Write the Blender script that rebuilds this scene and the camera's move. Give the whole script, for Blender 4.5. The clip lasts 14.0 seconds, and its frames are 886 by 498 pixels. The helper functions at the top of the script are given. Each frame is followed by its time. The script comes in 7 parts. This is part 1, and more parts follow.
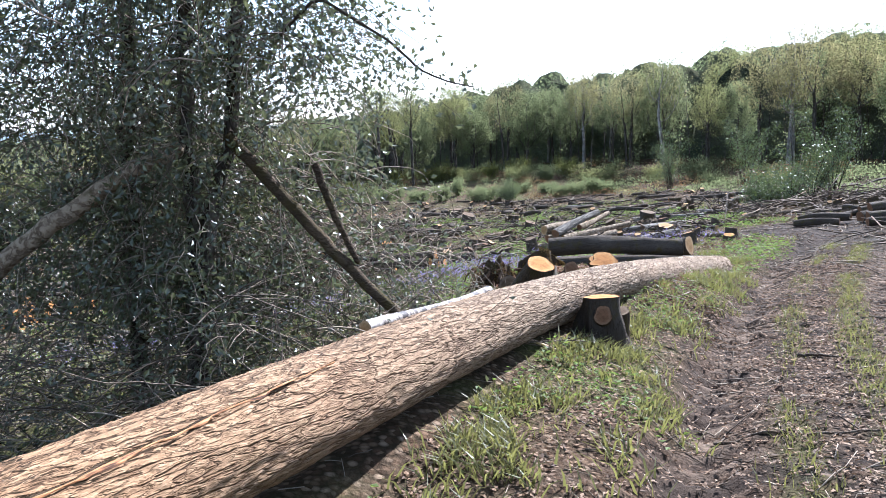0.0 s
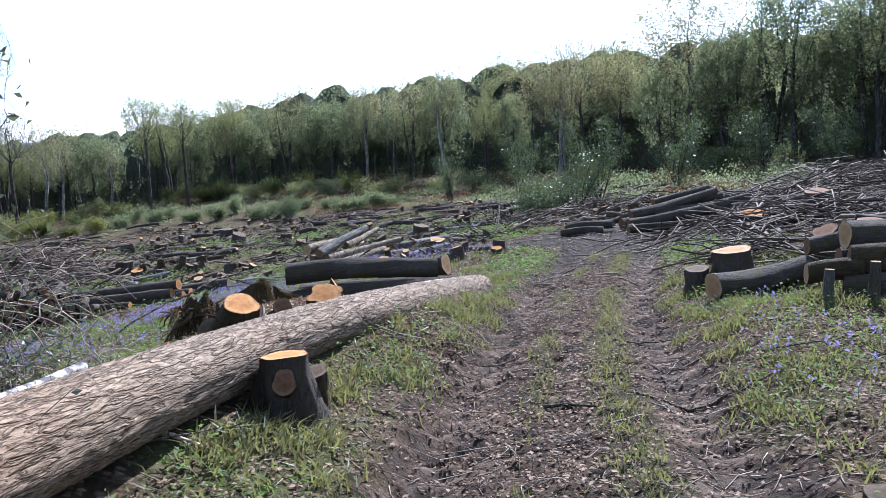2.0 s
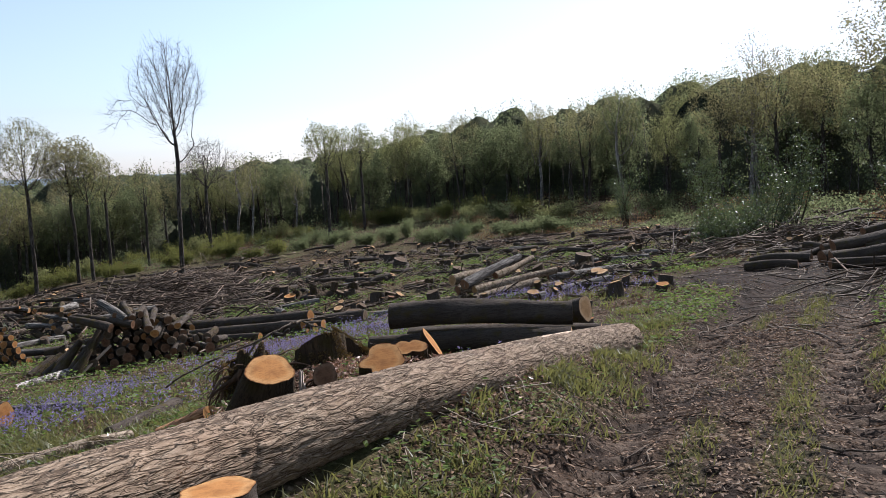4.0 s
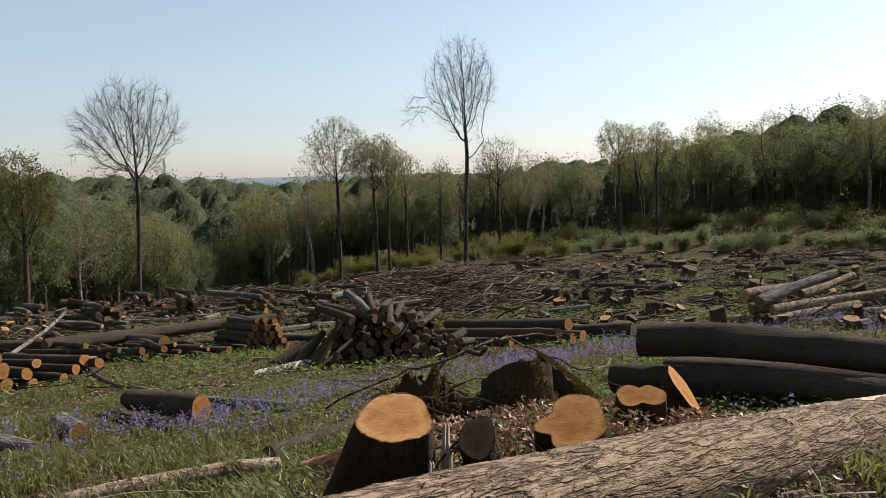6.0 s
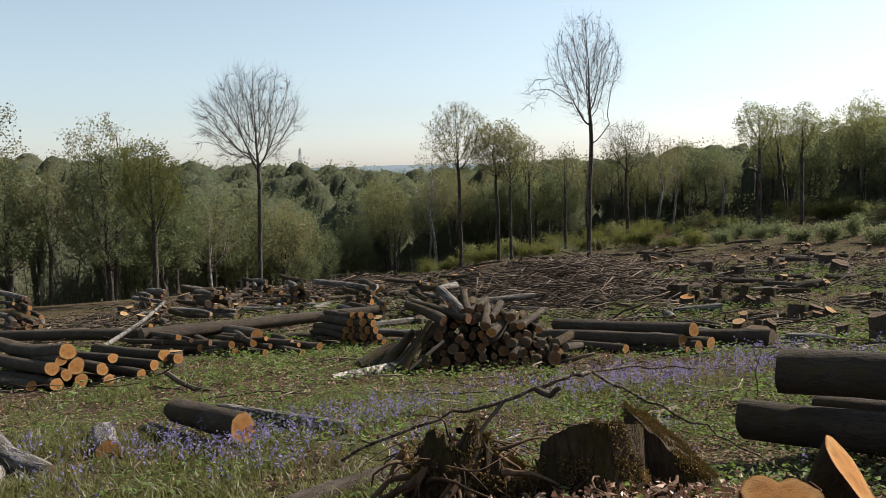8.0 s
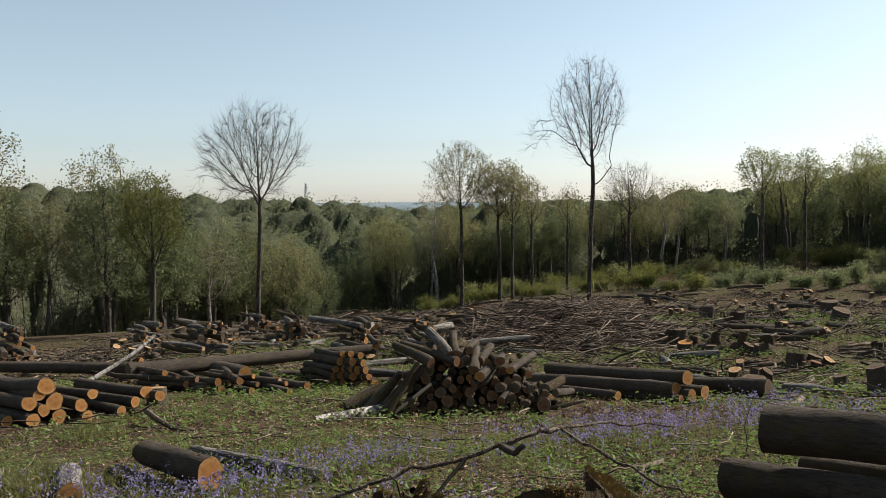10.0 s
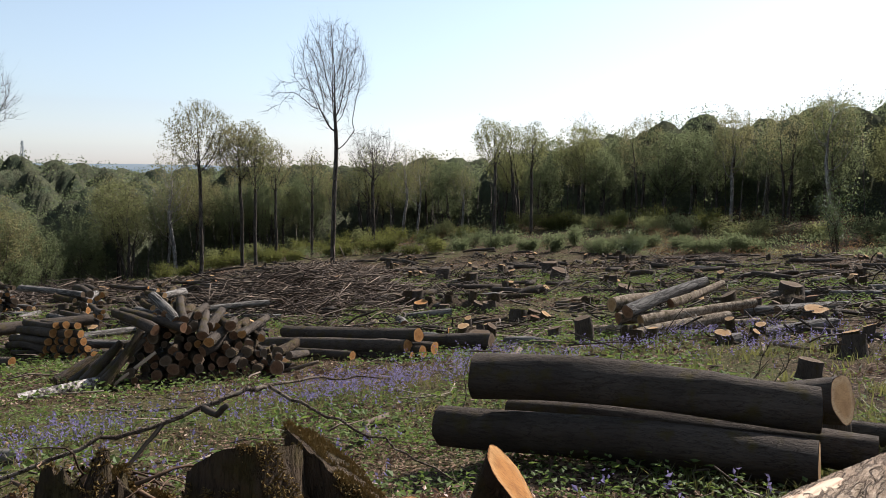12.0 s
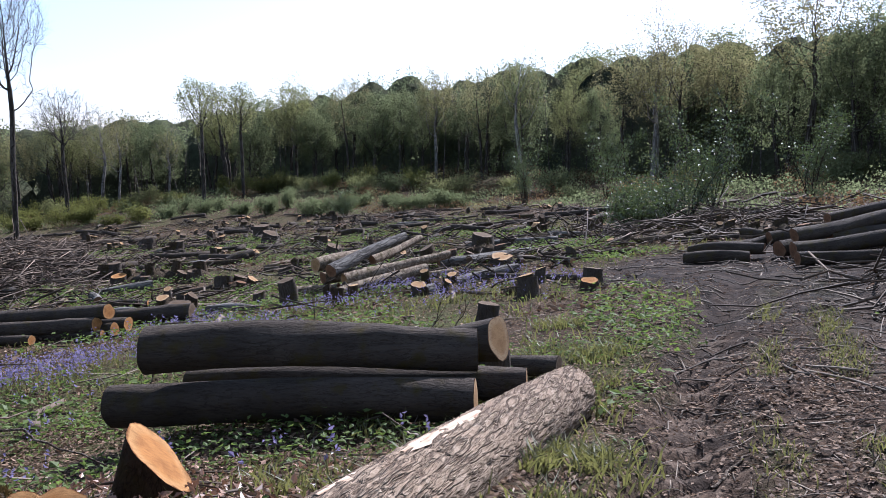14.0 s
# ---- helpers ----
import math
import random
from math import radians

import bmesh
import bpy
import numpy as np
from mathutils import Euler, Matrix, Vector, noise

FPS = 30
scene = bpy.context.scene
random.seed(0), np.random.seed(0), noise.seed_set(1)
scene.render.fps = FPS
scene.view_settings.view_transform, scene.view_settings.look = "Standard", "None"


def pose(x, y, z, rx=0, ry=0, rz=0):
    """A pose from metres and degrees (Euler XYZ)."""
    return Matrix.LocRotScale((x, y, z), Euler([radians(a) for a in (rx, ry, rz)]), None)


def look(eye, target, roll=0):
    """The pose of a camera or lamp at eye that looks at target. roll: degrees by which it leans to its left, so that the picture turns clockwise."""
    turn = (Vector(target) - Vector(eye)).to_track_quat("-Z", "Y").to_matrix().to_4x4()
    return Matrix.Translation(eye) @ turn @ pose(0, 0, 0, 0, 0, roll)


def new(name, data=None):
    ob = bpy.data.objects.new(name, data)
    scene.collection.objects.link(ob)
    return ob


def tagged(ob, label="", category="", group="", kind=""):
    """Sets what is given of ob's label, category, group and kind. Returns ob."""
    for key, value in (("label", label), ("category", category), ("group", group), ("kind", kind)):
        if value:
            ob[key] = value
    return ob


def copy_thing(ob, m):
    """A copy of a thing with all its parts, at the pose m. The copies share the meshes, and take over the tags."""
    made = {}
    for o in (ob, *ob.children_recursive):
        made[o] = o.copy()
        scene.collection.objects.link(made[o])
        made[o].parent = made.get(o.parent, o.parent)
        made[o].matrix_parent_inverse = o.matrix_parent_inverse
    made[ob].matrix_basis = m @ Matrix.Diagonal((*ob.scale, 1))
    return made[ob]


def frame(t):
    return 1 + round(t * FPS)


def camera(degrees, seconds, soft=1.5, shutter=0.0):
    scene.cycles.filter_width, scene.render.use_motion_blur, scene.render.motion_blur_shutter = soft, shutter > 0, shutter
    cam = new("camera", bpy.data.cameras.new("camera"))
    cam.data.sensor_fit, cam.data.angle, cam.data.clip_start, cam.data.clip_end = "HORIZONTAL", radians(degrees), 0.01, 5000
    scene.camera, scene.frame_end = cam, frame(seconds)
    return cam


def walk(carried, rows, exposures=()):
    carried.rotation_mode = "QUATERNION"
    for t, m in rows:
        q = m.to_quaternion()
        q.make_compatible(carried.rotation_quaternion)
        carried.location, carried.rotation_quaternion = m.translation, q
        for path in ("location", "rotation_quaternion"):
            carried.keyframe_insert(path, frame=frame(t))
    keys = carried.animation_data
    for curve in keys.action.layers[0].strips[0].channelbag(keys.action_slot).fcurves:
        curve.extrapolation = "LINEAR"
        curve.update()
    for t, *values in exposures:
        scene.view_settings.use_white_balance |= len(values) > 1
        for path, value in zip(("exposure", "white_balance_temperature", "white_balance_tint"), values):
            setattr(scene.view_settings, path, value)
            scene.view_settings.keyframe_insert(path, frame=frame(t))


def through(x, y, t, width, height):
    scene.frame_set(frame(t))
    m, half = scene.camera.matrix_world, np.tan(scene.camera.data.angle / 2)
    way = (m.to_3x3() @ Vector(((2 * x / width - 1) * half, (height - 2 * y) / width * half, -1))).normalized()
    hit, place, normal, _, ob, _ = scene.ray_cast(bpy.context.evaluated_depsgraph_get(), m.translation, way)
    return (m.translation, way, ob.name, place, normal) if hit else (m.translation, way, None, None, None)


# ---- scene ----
cam = camera(57.2, 14.0, soft=0.6)
PATH = [
    (0, (0.159, 0.1, 1.516), (0.141, 2.079, 1.224), -1.7),
    (0.5, (0.424, 0.517, 1.487), (0.709, 2.471, 1.165), -1.9),
    (1, (0.705, 1.024, 1.445), (1.22, 2.931, 1.135), -1.0),
    (1.5, (1.046, 1.523, 1.392), (1.579, 3.422, 1.062), -1.4),
    (2, (1.315, 2.03, 1.354), (1.791, 3.953, 1.081), -2.2),
    (2.2, (1.44, 2.237, 1.344), (1.919, 4.157, 1.054), -2.9),
    (4.3, (2.551, 4.445, 1.225), (2.547, 6.436, 1.034), -2.3),
    (4.5, (2.615, 4.647, 1.232), (2.588, 6.63, 0.978), -1.9),
    (5, (2.764, 5.233, 1.158), (2.477, 7.201, 0.953), -1.7),
    (5.5, (2.769, 5.851, 1.043), (2.305, 7.785, 0.835), -2.0),
    (6, (2.752, 6.475, 0.946), (2.087, 8.354, 0.783), -1.5),
    (6.5, (2.608, 7.075, 0.91), (1.78, 8.878, 0.656), -1.9),
    (7, (2.484, 7.532, 0.923), (1.648, 9.327, 0.644), -3.0),
    (7.5, (2.557, 7.895, 0.859), (1.617, 9.652, 0.699), -1.7),
    (7.7, (2.561, 8.038, 0.867), (1.612, 9.788, 0.679), -1.8),
    (9.8, (2.684, 8.488, 0.91), (1.716, 10.236, 0.81), -0.7),
    (10, (2.671, 8.494, 0.911), (1.71, 10.245, 0.818), -0.5),
    (10.5, (2.691, 8.562, 0.914), (1.844, 10.368, 0.778), 1.9),
    (11, (2.834, 8.536, 0.904), (1.977, 10.337, 0.76), 0.6),
    (11.5, (2.791, 8.661, 0.857), (2.083, 10.524, 0.693), 0.3),
    (11.8, (2.822, 8.697, 0.836), (2.36, 10.635, 0.664), 0.5),
    (12, (2.812, 8.721, 0.816), (2.431, 10.677, 0.64), 0.6),
    (12.5, (2.814, 8.79, 0.8), (2.53, 10.758, 0.587), 0.4),
    (13, (2.94, 8.812, 0.797), (2.681, 10.779, 0.543), 0.5),
    (13.5, (3.066, 8.786, 0.828), (3.038, 10.768, 0.566), -0.3),
    (14, (3.161, 8.743, 0.819), (3.459, 10.702, 0.551), -0.3),
]
EXPOSURES = [(0.0, 2.2, 5150, 14), (1.0, 1.97, 4900, 15), (2.2, 1.72, 4850, 15), (4.5, 0.78, 5850, 16), (5.5, 0.68, 6100, 14), (6.5, 0.82, 6200, 12), (7.5, 0.92, 6200, 11), (11.0, 0.8, 6200, 9), (12.0, 0.96, 5900, 14), (12.5, 0.94, 5750, 16), (14.0, 1.25, 5150, 19)]
walk(cam, [(t, look(eye, target, roll)) for t, eye, target, roll in PATH], EXPOSURES)

# ---- daylight ----
SUN_EL, SUN_AZ = radians(40), radians(37)      # azimuth: clockwise from +y
world = bpy.data.worlds.new("sky")
scene.world = world
world.use_nodes = True
wn = world.node_tree
wn.nodes.clear()
sky = wn.nodes.new("ShaderNodeTexSky")
sky.sky_type, sky.sun_disc = "NISHITA", False
sky.sun_elevation, sky.sun_rotation = SUN_EL, SUN_AZ
sky.dust_density, sky.air_density, sky.ozone_density = 0.8, 1.0, 0.9
bg = wn.nodes.new("ShaderNodeBackground")
bg.inputs["Strength"].default_value = 0.078
wo = wn.nodes.new("ShaderNodeOutputWorld")
haze = wn.nodes.new("ShaderNodeHueSaturation")
haze.inputs["Hue"].default_value, haze.inputs["Saturation"].default_value = 0.48, 0.62
wn.links.new(sky.outputs[0], haze.inputs["Color"])
wn.links.new(haze.outputs[0], bg.inputs[0])
wn.links.new(bg.outputs[0], wo.inputs[0])
sun = new("sun", bpy.data.lights.new("sun", "SUN"))
sun.data.energy, sun.data.angle, sun.data.color = 5.0, radians(0.6), (1.0, 0.93, 0.82)
sun_way = Vector((math.sin(SUN_AZ) * math.cos(SUN_EL), math.cos(SUN_AZ) * math.cos(SUN_EL), math.sin(SUN_EL)))
sun.matrix_world = look(sun_way * 60, (0, 0, 0))


# ---- materials ----
class Mat:
    """A node material under construction."""

    def __init__(self, name):
        self.m = bpy.data.materials.new(name)
        self.m.use_nodes = True
        self.t = self.m.node_tree
        self.t.nodes.clear()
        self.out = self.n("ShaderNodeOutputMaterial")

    def n(self, kind):
        return self.t.nodes.new(kind)

    def put(self, socket, value):
        if isinstance(value, bpy.types.NodeSocket):
            self.t.links.new(value, socket)
        else:
            socket.default_value = value

    def coords(self, which="Object"):
        return self.n("ShaderNodeTexCoord").outputs[which]

    def scaled(self, vec, scale, turn=(0, 0, 0)):
        mp = self.n("ShaderNodeMapping")
        self.put(mp.inputs[0], vec)
        mp.inputs["Scale"].default_value = scale
        mp.inputs["Rotation"].default_value = turn
        return mp.outputs[0]

    def noise(self, vec, scale, detail=4.0, rough=0.55, distort=0.0):
        nd = self.n("ShaderNodeTexNoise")
        self.put(nd.inputs["Vector"], vec)
        nd.inputs["Scale"].default_value, nd.inputs["Detail"].default_value = scale, detail
        nd.inputs["Roughness"].default_value, nd.inputs["Distortion"].default_value = rough, distort
        return nd.outputs["Fac"]

    def voronoi(self, vec, scale, feature="F1", out="Distance"):
        nd = self.n("ShaderNodeTexVoronoi")
        nd.feature = feature
        self.put(nd.inputs["Vector"], vec)
        nd.inputs["Scale"].default_value = scale
        return nd.outputs[out]

    def ramp(self, fac, stops):
        nd = self.n("ShaderNodeValToRGB")
        self.put(nd.inputs[0], fac)
        el = nd.color_ramp.elements
        while len(el) < len(stops):
            el.new(0.5)
        for e, (p, c) in zip(el, stops):
            e.position, e.color = p, (*c, 1) if len(c) == 3 else c
        return nd.outputs[0]

    def mix(self, fac, a, b, kind="MIX"):
        nd = self.n("ShaderNodeMix")
        nd.data_type, nd.blend_type = "RGBA", kind
        self.put(nd.inputs["Factor"], fac)
        for sock, v in ((nd.inputs[6], a), (nd.inputs[7], b)):
            self.put(sock, v if isinstance(v, bpy.types.NodeSocket) else (*v, 1))
        return nd.outputs[2]

    def math(self, op, a, b=0.0, c=0.0):
        nd = self.n("ShaderNodeMath")
        nd.operation = op
        for sock, v in zip(nd.inputs, (a, b, c)):
            self.put(sock, v)
        return nd.outputs[0]

    def attr(self, name):
        nd = self.n("ShaderNodeAttribute")
        nd.attribute_name = name
        return nd.outputs

    def random(self):
        return self.n("ShaderNodeObjectInfo").outputs["Random"]

    def island(self):
        return self.n("ShaderNodeNewGeometry").outputs["Random Per Island"]

    def bump(self, height, strength, distance=0.02, normal=None):
        nd = self.n("ShaderNodeBump")
        nd.inputs["Strength"].default_value, nd.inputs["Distance"].default_value = strength, distance
        self.put(nd.inputs["Height"], height)
        if normal is not None:
            self.put(nd.inputs["Normal"], normal)
        return nd.outputs[0]

    def surface(self, color, rough=0.8, normal=None, specular=0.3):
        nd = self.n("ShaderNodeBsdfPrincipled")
        self.put(nd.inputs["Base Color"], color if isinstance(color, bpy.types.NodeSocket) else (*color, 1))
        self.put(nd.inputs["Roughness"], rough)
        nd.inputs["Specular IOR Level"].default_value = specular
        if normal is not None:
            self.put(nd.inputs["Normal"], normal)
        self.t.links.new(nd.outputs[0], self.out.inputs[0])
        return nd

    def leafy(self, color, through, share=0.5, gloss=0.0, rough=0.4):
        """A thin leaf: light from behind shines through it."""
        d, tr = self.n("ShaderNodeBsdfDiffuse"), self.n("ShaderNodeBsdfTranslucent")
        self.put(d.inputs[0], color), self.put(tr.inputs[0], through)
        mx = self.n("ShaderNodeMixShader")
        mx.inputs[0].default_value = share
        self.t.links.new(d.outputs[0], mx.inputs[1]), self.t.links.new(tr.outputs[0], mx.inputs[2])
        last = mx.outputs[0]
        if gloss:
            g = self.n("ShaderNodeBsdfGlossy")
            g.inputs["Roughness"].default_value = rough
            m2 = self.n("ShaderNodeMixShader")
            m2.inputs[0].default_value = gloss
            self.t.links.new(last, m2.inputs[1]), self.t.links.new(g.outputs[0], m2.inputs[2])
            last = m2.outputs[0]
        self.t.links.new(last, self.out.inputs[0])


def ground_material():
    k = Mat("woodland_floor")
    co = k.coords()
    cov = k.n("ShaderNodeSeparateColor")
    k.put(cov.inputs[0], k.attr("cover")["Color"])
    mud_m, green_m, litter_m = cov.outputs
    fine, mid, big = k.noise(co, 38, 6, 0.65), k.noise(co, 7, 5, 0.6), k.noise(co, 0.9, 4)
    leafc = k.voronoi(co, 21, out="Color")
    leafd = k.voronoi(co, 21)
    sepc = k.n("ShaderNodeSeparateColor")
    k.put(sepc.inputs[0], leafc)
    mud = k.ramp(mid, [(0.30, (0.012, 0.0072, 0.005)), (0.52, (0.048, 0.030, 0.020)), (0.72, (0.108, 0.073, 0.051))])
    mud = k.mix(k.ramp(fine, [(0.50, (0, 0, 0)), (0.75, (1, 1, 1))]), mud, (0.158, 0.110, 0.078))
    mud = k.mix(k.math("MULTIPLY", k.attr("cover")["Alpha"], k.ramp(k.noise(co, 5, 4), [(0.3, (0.3, 0.3, 0.3)), (0.7, (1, 1, 1))])), mud, (0.22, 0.165, 0.122))
    clod = k.voronoi(co, 13, "SMOOTH_F1")
    litter = k.ramp(sepc.outputs[0], [(0.0, (0.026, 0.015, 0.010)), (0.5, (0.082, 0.046, 0.028)), (0.8, (0.17, 0.11, 0.07)), (1.0, (0.25, 0.18, 0.125))])
    litter = k.mix(k.ramp(leafd, [(0.3, (0, 0, 0)), (0.75, (1, 1, 1))]), litter, (0.03, 0.02, 0.013))
    green = k.ramp(fine, [(0.25, (0.020, 0.020, 0.009)), (0.5, (0.062, 0.074, 0.021)), (0.75, (0.12, 0.13, 0.04))])
    green = k.mix(k.math("MULTIPLY", mid, 0.5), green, litter)
    lit = k.math("MULTIPLY", litter_m, k.ramp(k.noise(co, 3.0, 5, 0.6), [(0.38, (0, 0, 0)), (0.55, (1, 1, 1))]))
    col = k.mix(lit, mud, litter)
    gr = k.math("MULTIPLY", green_m, k.ramp(k.noise(co, 1.7, 6, 0.65), [(0.34, (0, 0, 0)), (0.56, (1, 1, 1))]))
    col = k.mix(gr, col, green)
    col = k.mix(k.math("MULTIPLY", big, 0.35), col, (0.03, 0.024, 0.017))
    soak = k.n("ShaderNodeSeparateColor")
    k.put(soak.inputs[0], k.attr("soak")["Color"])
    col = k.mix(k.math("MULTIPLY", soak.outputs[0], k.ramp(k.noise(co, 1.6, 5, 0.6), [(0.35, (0.85, 0.85, 0.85)), (0.68, (0.25, 0.25, 0.25))])), col, (0.022, 0.0165, 0.0135))
    h = k.math("ADD", k.math("MULTIPLY", mid, 0.7), k.math("MULTIPLY", fine, 0.55))
    h = k.math("SUBTRACT", h, k.math("MULTIPLY", clod, 0.55))
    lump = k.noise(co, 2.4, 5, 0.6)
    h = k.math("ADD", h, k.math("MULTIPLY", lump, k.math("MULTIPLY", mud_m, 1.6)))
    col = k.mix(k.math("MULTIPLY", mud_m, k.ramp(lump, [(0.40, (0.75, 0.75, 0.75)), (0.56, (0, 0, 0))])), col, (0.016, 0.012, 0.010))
    h = k.math("SUBTRACT", h, k.math("MULTIPLY", leafd, k.math("MULTIPLY", lit, 0.4)))
    wet = k.ramp(k.math("MULTIPLY", mud_m, k.noise(co, 1.3, 3)), [(0.3, (0.97, 0.97, 0.97)), (0.6, (0.85, 0.85, 0.85))])
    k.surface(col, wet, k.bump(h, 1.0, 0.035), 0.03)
    return k.m


def bark_material(name, dark, mid, light, scale=(2.2, 14, 14), size=1.0, moss=0.0, relief=0.9, crack=(0.01, 0.14), deep=0.75):
    """Furrowed bark; the stem runs along the object's x axis."""
    k = Mat(name)
    co = k.coords()
    st = k.scaled(co, tuple(s * size for s in scale))
    wob = k.n("ShaderNodeTexNoise")
    k.put(wob.inputs["Vector"], st)
    wob.inputs["Scale"].default_value = 0.9
    bent = k.n("ShaderNodeVectorMath")
    bent.operation = "MULTIPLY_ADD"
    k.put(bent.inputs[0], wob.outputs["Color"])
    bent.inputs[1].default_value = (1.6, 1.6, 1.6)
    k.put(bent.inputs[2], st)
    ridge = k.noise(st, 2.2, 6, 0.65, 0.8)
    lines = k.math("ABSOLUTE", k.math("SUBTRACT", k.noise(bent.outputs[0], 0.8, 4, 0.6), 0.5))
    gap = k.ramp(lines, [(crack[0], (0, 0, 0)), (max(0.03, crack[1] * 0.6), (1, 1, 1))])
    h = k.math("MULTIPLY", k.math("ADD", ridge, 0.3), k.math("MULTIPLY_ADD", gap, deep, 1 - deep))
    col = k.ramp(h, [(0.12, dark), (0.42, mid), (0.85, light)])
    blot = k.noise(co, 2.4, 4)
    col = k.mix(k.ramp(blot, [(0.4, (0, 0, 0)), (0.7, (0.55, 0.55, 0.55))]), col, mid)
    col = k.mix(k.math("MULTIPLY", k.random(), 0.3), col, dark)
    if moss:
        mo = k.ramp(k.noise(co, 5.5, 5), [(0.62 - moss * 0.3, (0, 0, 0)), (0.75 - moss * 0.2, (1, 1, 1))])
        col = k.mix(mo, col, (0.060, 0.046, 0.018))
    k.surface(col, 0.92, k.bump(h, relief, 0.03), 0.08)
    return k.m


def trunk_bark():
    """Long wavy ridges that run together along the stem, with thin open cracks between."""
    k = Mat("furrowed_bark")
    co = k.coords()

    def cracks(scale, seed, width, wob):
        n = k.noise(k.scaled(co, scale, (seed, 0, seed)), 1.0, 3, 0.5, wob)
        return k.ramp(k.math("ABSOLUTE", k.math("SUBTRACT", n, 0.5)), [(0.0, (0, 0, 0)), (width, (1, 1, 1))])
    a = cracks((3.0, 23, 23), 1.3, 0.062, 0.1)
    b = cracks((6.5, 44, 44), 7.1, 0.035, 0.1)
    plate = k.noise(k.scaled(co, (14, 44, 44)), 1.0, 5, 0.65)
    blot = k.noise(co, 2.2, 5, 0.6)
    open_ = k.math("MULTIPLY", a, k.math("MULTIPLY_ADD", b, 0.5, 0.5))
    h = k.math("MULTIPLY", k.math("MULTIPLY_ADD", plate, 0.5, 0.6), k.math("MULTIPLY_ADD", open_, 0.8, 0.2))
    col = k.ramp(plate, [(0.25, (0.145, 0.105, 0.070)), (0.5, (0.245, 0.185, 0.128)), (0.75, (0.385, 0.31, 0.23))])
    col = k.mix(k.ramp(blot, [(0.42, (0, 0, 0)), (0.68, (0.6, 0.6, 0.6))]), col, (0.24, 0.165, 0.11))
    col = k.mix(k.ramp(open_, [(0.0, (0.85, 0.85, 0.85)), (0.65, (0, 0, 0))]), col, (0.095, 0.065, 0.044))
    xyz = k.n("ShaderNodeSeparateXYZ")
    k.put(xyz.inputs[0], co)
    butt = k.ramp(k.math("MULTIPLY", k.math("ADD", xyz.outputs[0], k.math("MULTIPLY", blot, 2.0)), 0.1), [(0.25, (0.75, 0.75, 0.75)), (0.85, (0.12, 0.12, 0.12))])
    col = k.mix(butt, col, k.mix(1.0, col, (1.0, 0.70, 0.44), "MULTIPLY"))
    k.surface(col, 0.92, k.bump(h, 1.0, 0.035), 0.1)
    return k.m


def cut_wood_material(name, heart, sap, dark, fresh=1.0):
    """Sawn end grain: rings, rays, drying cracks and saw marks. UV is centred on the pith, 1 at the rim."""
    k = Mat(name)
    uv = k.coords("UV")
    sep = k.n("ShaderNodeSeparateXYZ")
    k.put(sep.inputs[0], uv)
    wob = k.noise(uv, 2.0, 3)
    r = k.math("SQRT", k.math("ADD", k.math("MULTIPLY", sep.outputs[0], sep.outputs[0]), k.math("MULTIPLY", sep.outputs[1], sep.outputs[1])))
    rr = k.math("ADD", r, k.math("MULTIPLY", k.math("SUBTRACT", wob, 0.5), 0.22))
    rings = k.math("MULTIPLY_ADD", k.math("SINE", k.math("MULTIPLY", rr, 88.0)), 0.5, 0.5)
    ang = k.math("ARCTAN2", sep.outputs[1], sep.outputs[0])
    rays = k.noise(k.scaled(ang, (9, 9, 9)), 3.0, 2)
    saw = k.noise(k.scaled(uv, (3, 60, 1), (0, 0, 0.5)), 1.0, 3)
    col = k.ramp(rr, [(0.0, heart), (0.62, heart), (0.80, sap), (0.93, sap), (0.985, dark)])
    col = k.mix(k.math("MULTIPLY", rings, 0.045), col, dark)
    col = k.mix(k.ramp(rays, [(0.5, (0, 0, 0)), (0.72, (0.35, 0.35, 0.35))]), col, sap)
    col = k.mix(k.ramp(saw, [(0.48, (0, 0, 0)), (0.66, (0.6, 0.6, 0.6))]), col, dark)
    col = k.mix(k.math("MULTIPLY", k.random(), 0.25), col, dark)
    stain = k.noise(uv, 1.6, 5)
    col = k.mix(k.ramp(stain, [(0.46, (0, 0, 0)), (0.72, (0.6, 0.6, 0.6))]), col, dark)
    h = k.math("ADD", k.math("MULTIPLY", rings, 0.03), saw)
    k.surface(col, 0.9, k.bump(h, 0.5, 0.004), 0.06)
    return k.m


def leaf_material(name, a, b, through, share=0.5, gloss=0.0, rough=0.4, per="island"):
    k = Mat(name)
    f = k.island() if per == "island" else k.random()
    col = k.ramp(f, [(0.0, a), (1.0, b)])
    tint = k.mix(k.math("MULTIPLY", k.random(), 0.5), col, through)
    k.leafy(tint, k.mix(0.6, tint, through), share, gloss, rough)
    return k.m


def twig_material(name, dark, light):
    k = Mat(name)
    col = k.ramp(k.island(), [(0.0, dark), (0.6, tuple((a + b) / 2 for a, b in zip(dark, light))), (1.0, light)])
    col = k.mix(k.ramp(k.noise(k.coords(), 25, 3), [(0.4, (0, 0, 0)), (0.7, (0.6, 0.6, 0.6))]), col, dark)
    k.surface(col, 0.85, None, 0.12)
    return k.m


def birch_material():
    k = Mat("birch_bark")
    co = k.coords()
    band = k.noise(k.scaled(co, (13, 9, 9)), 1.0, 6, 0.75)
    col = k.ramp(band, [(0.45, (0.04, 0.03, 0.024)), (0.51, (0.22, 0.18, 0.15)), (0.66, (0.48, 0.44, 0.39))])
    k.surface(col, 0.7, k.bump(band, 0.5, 0.01), 0.3)
    return k.m


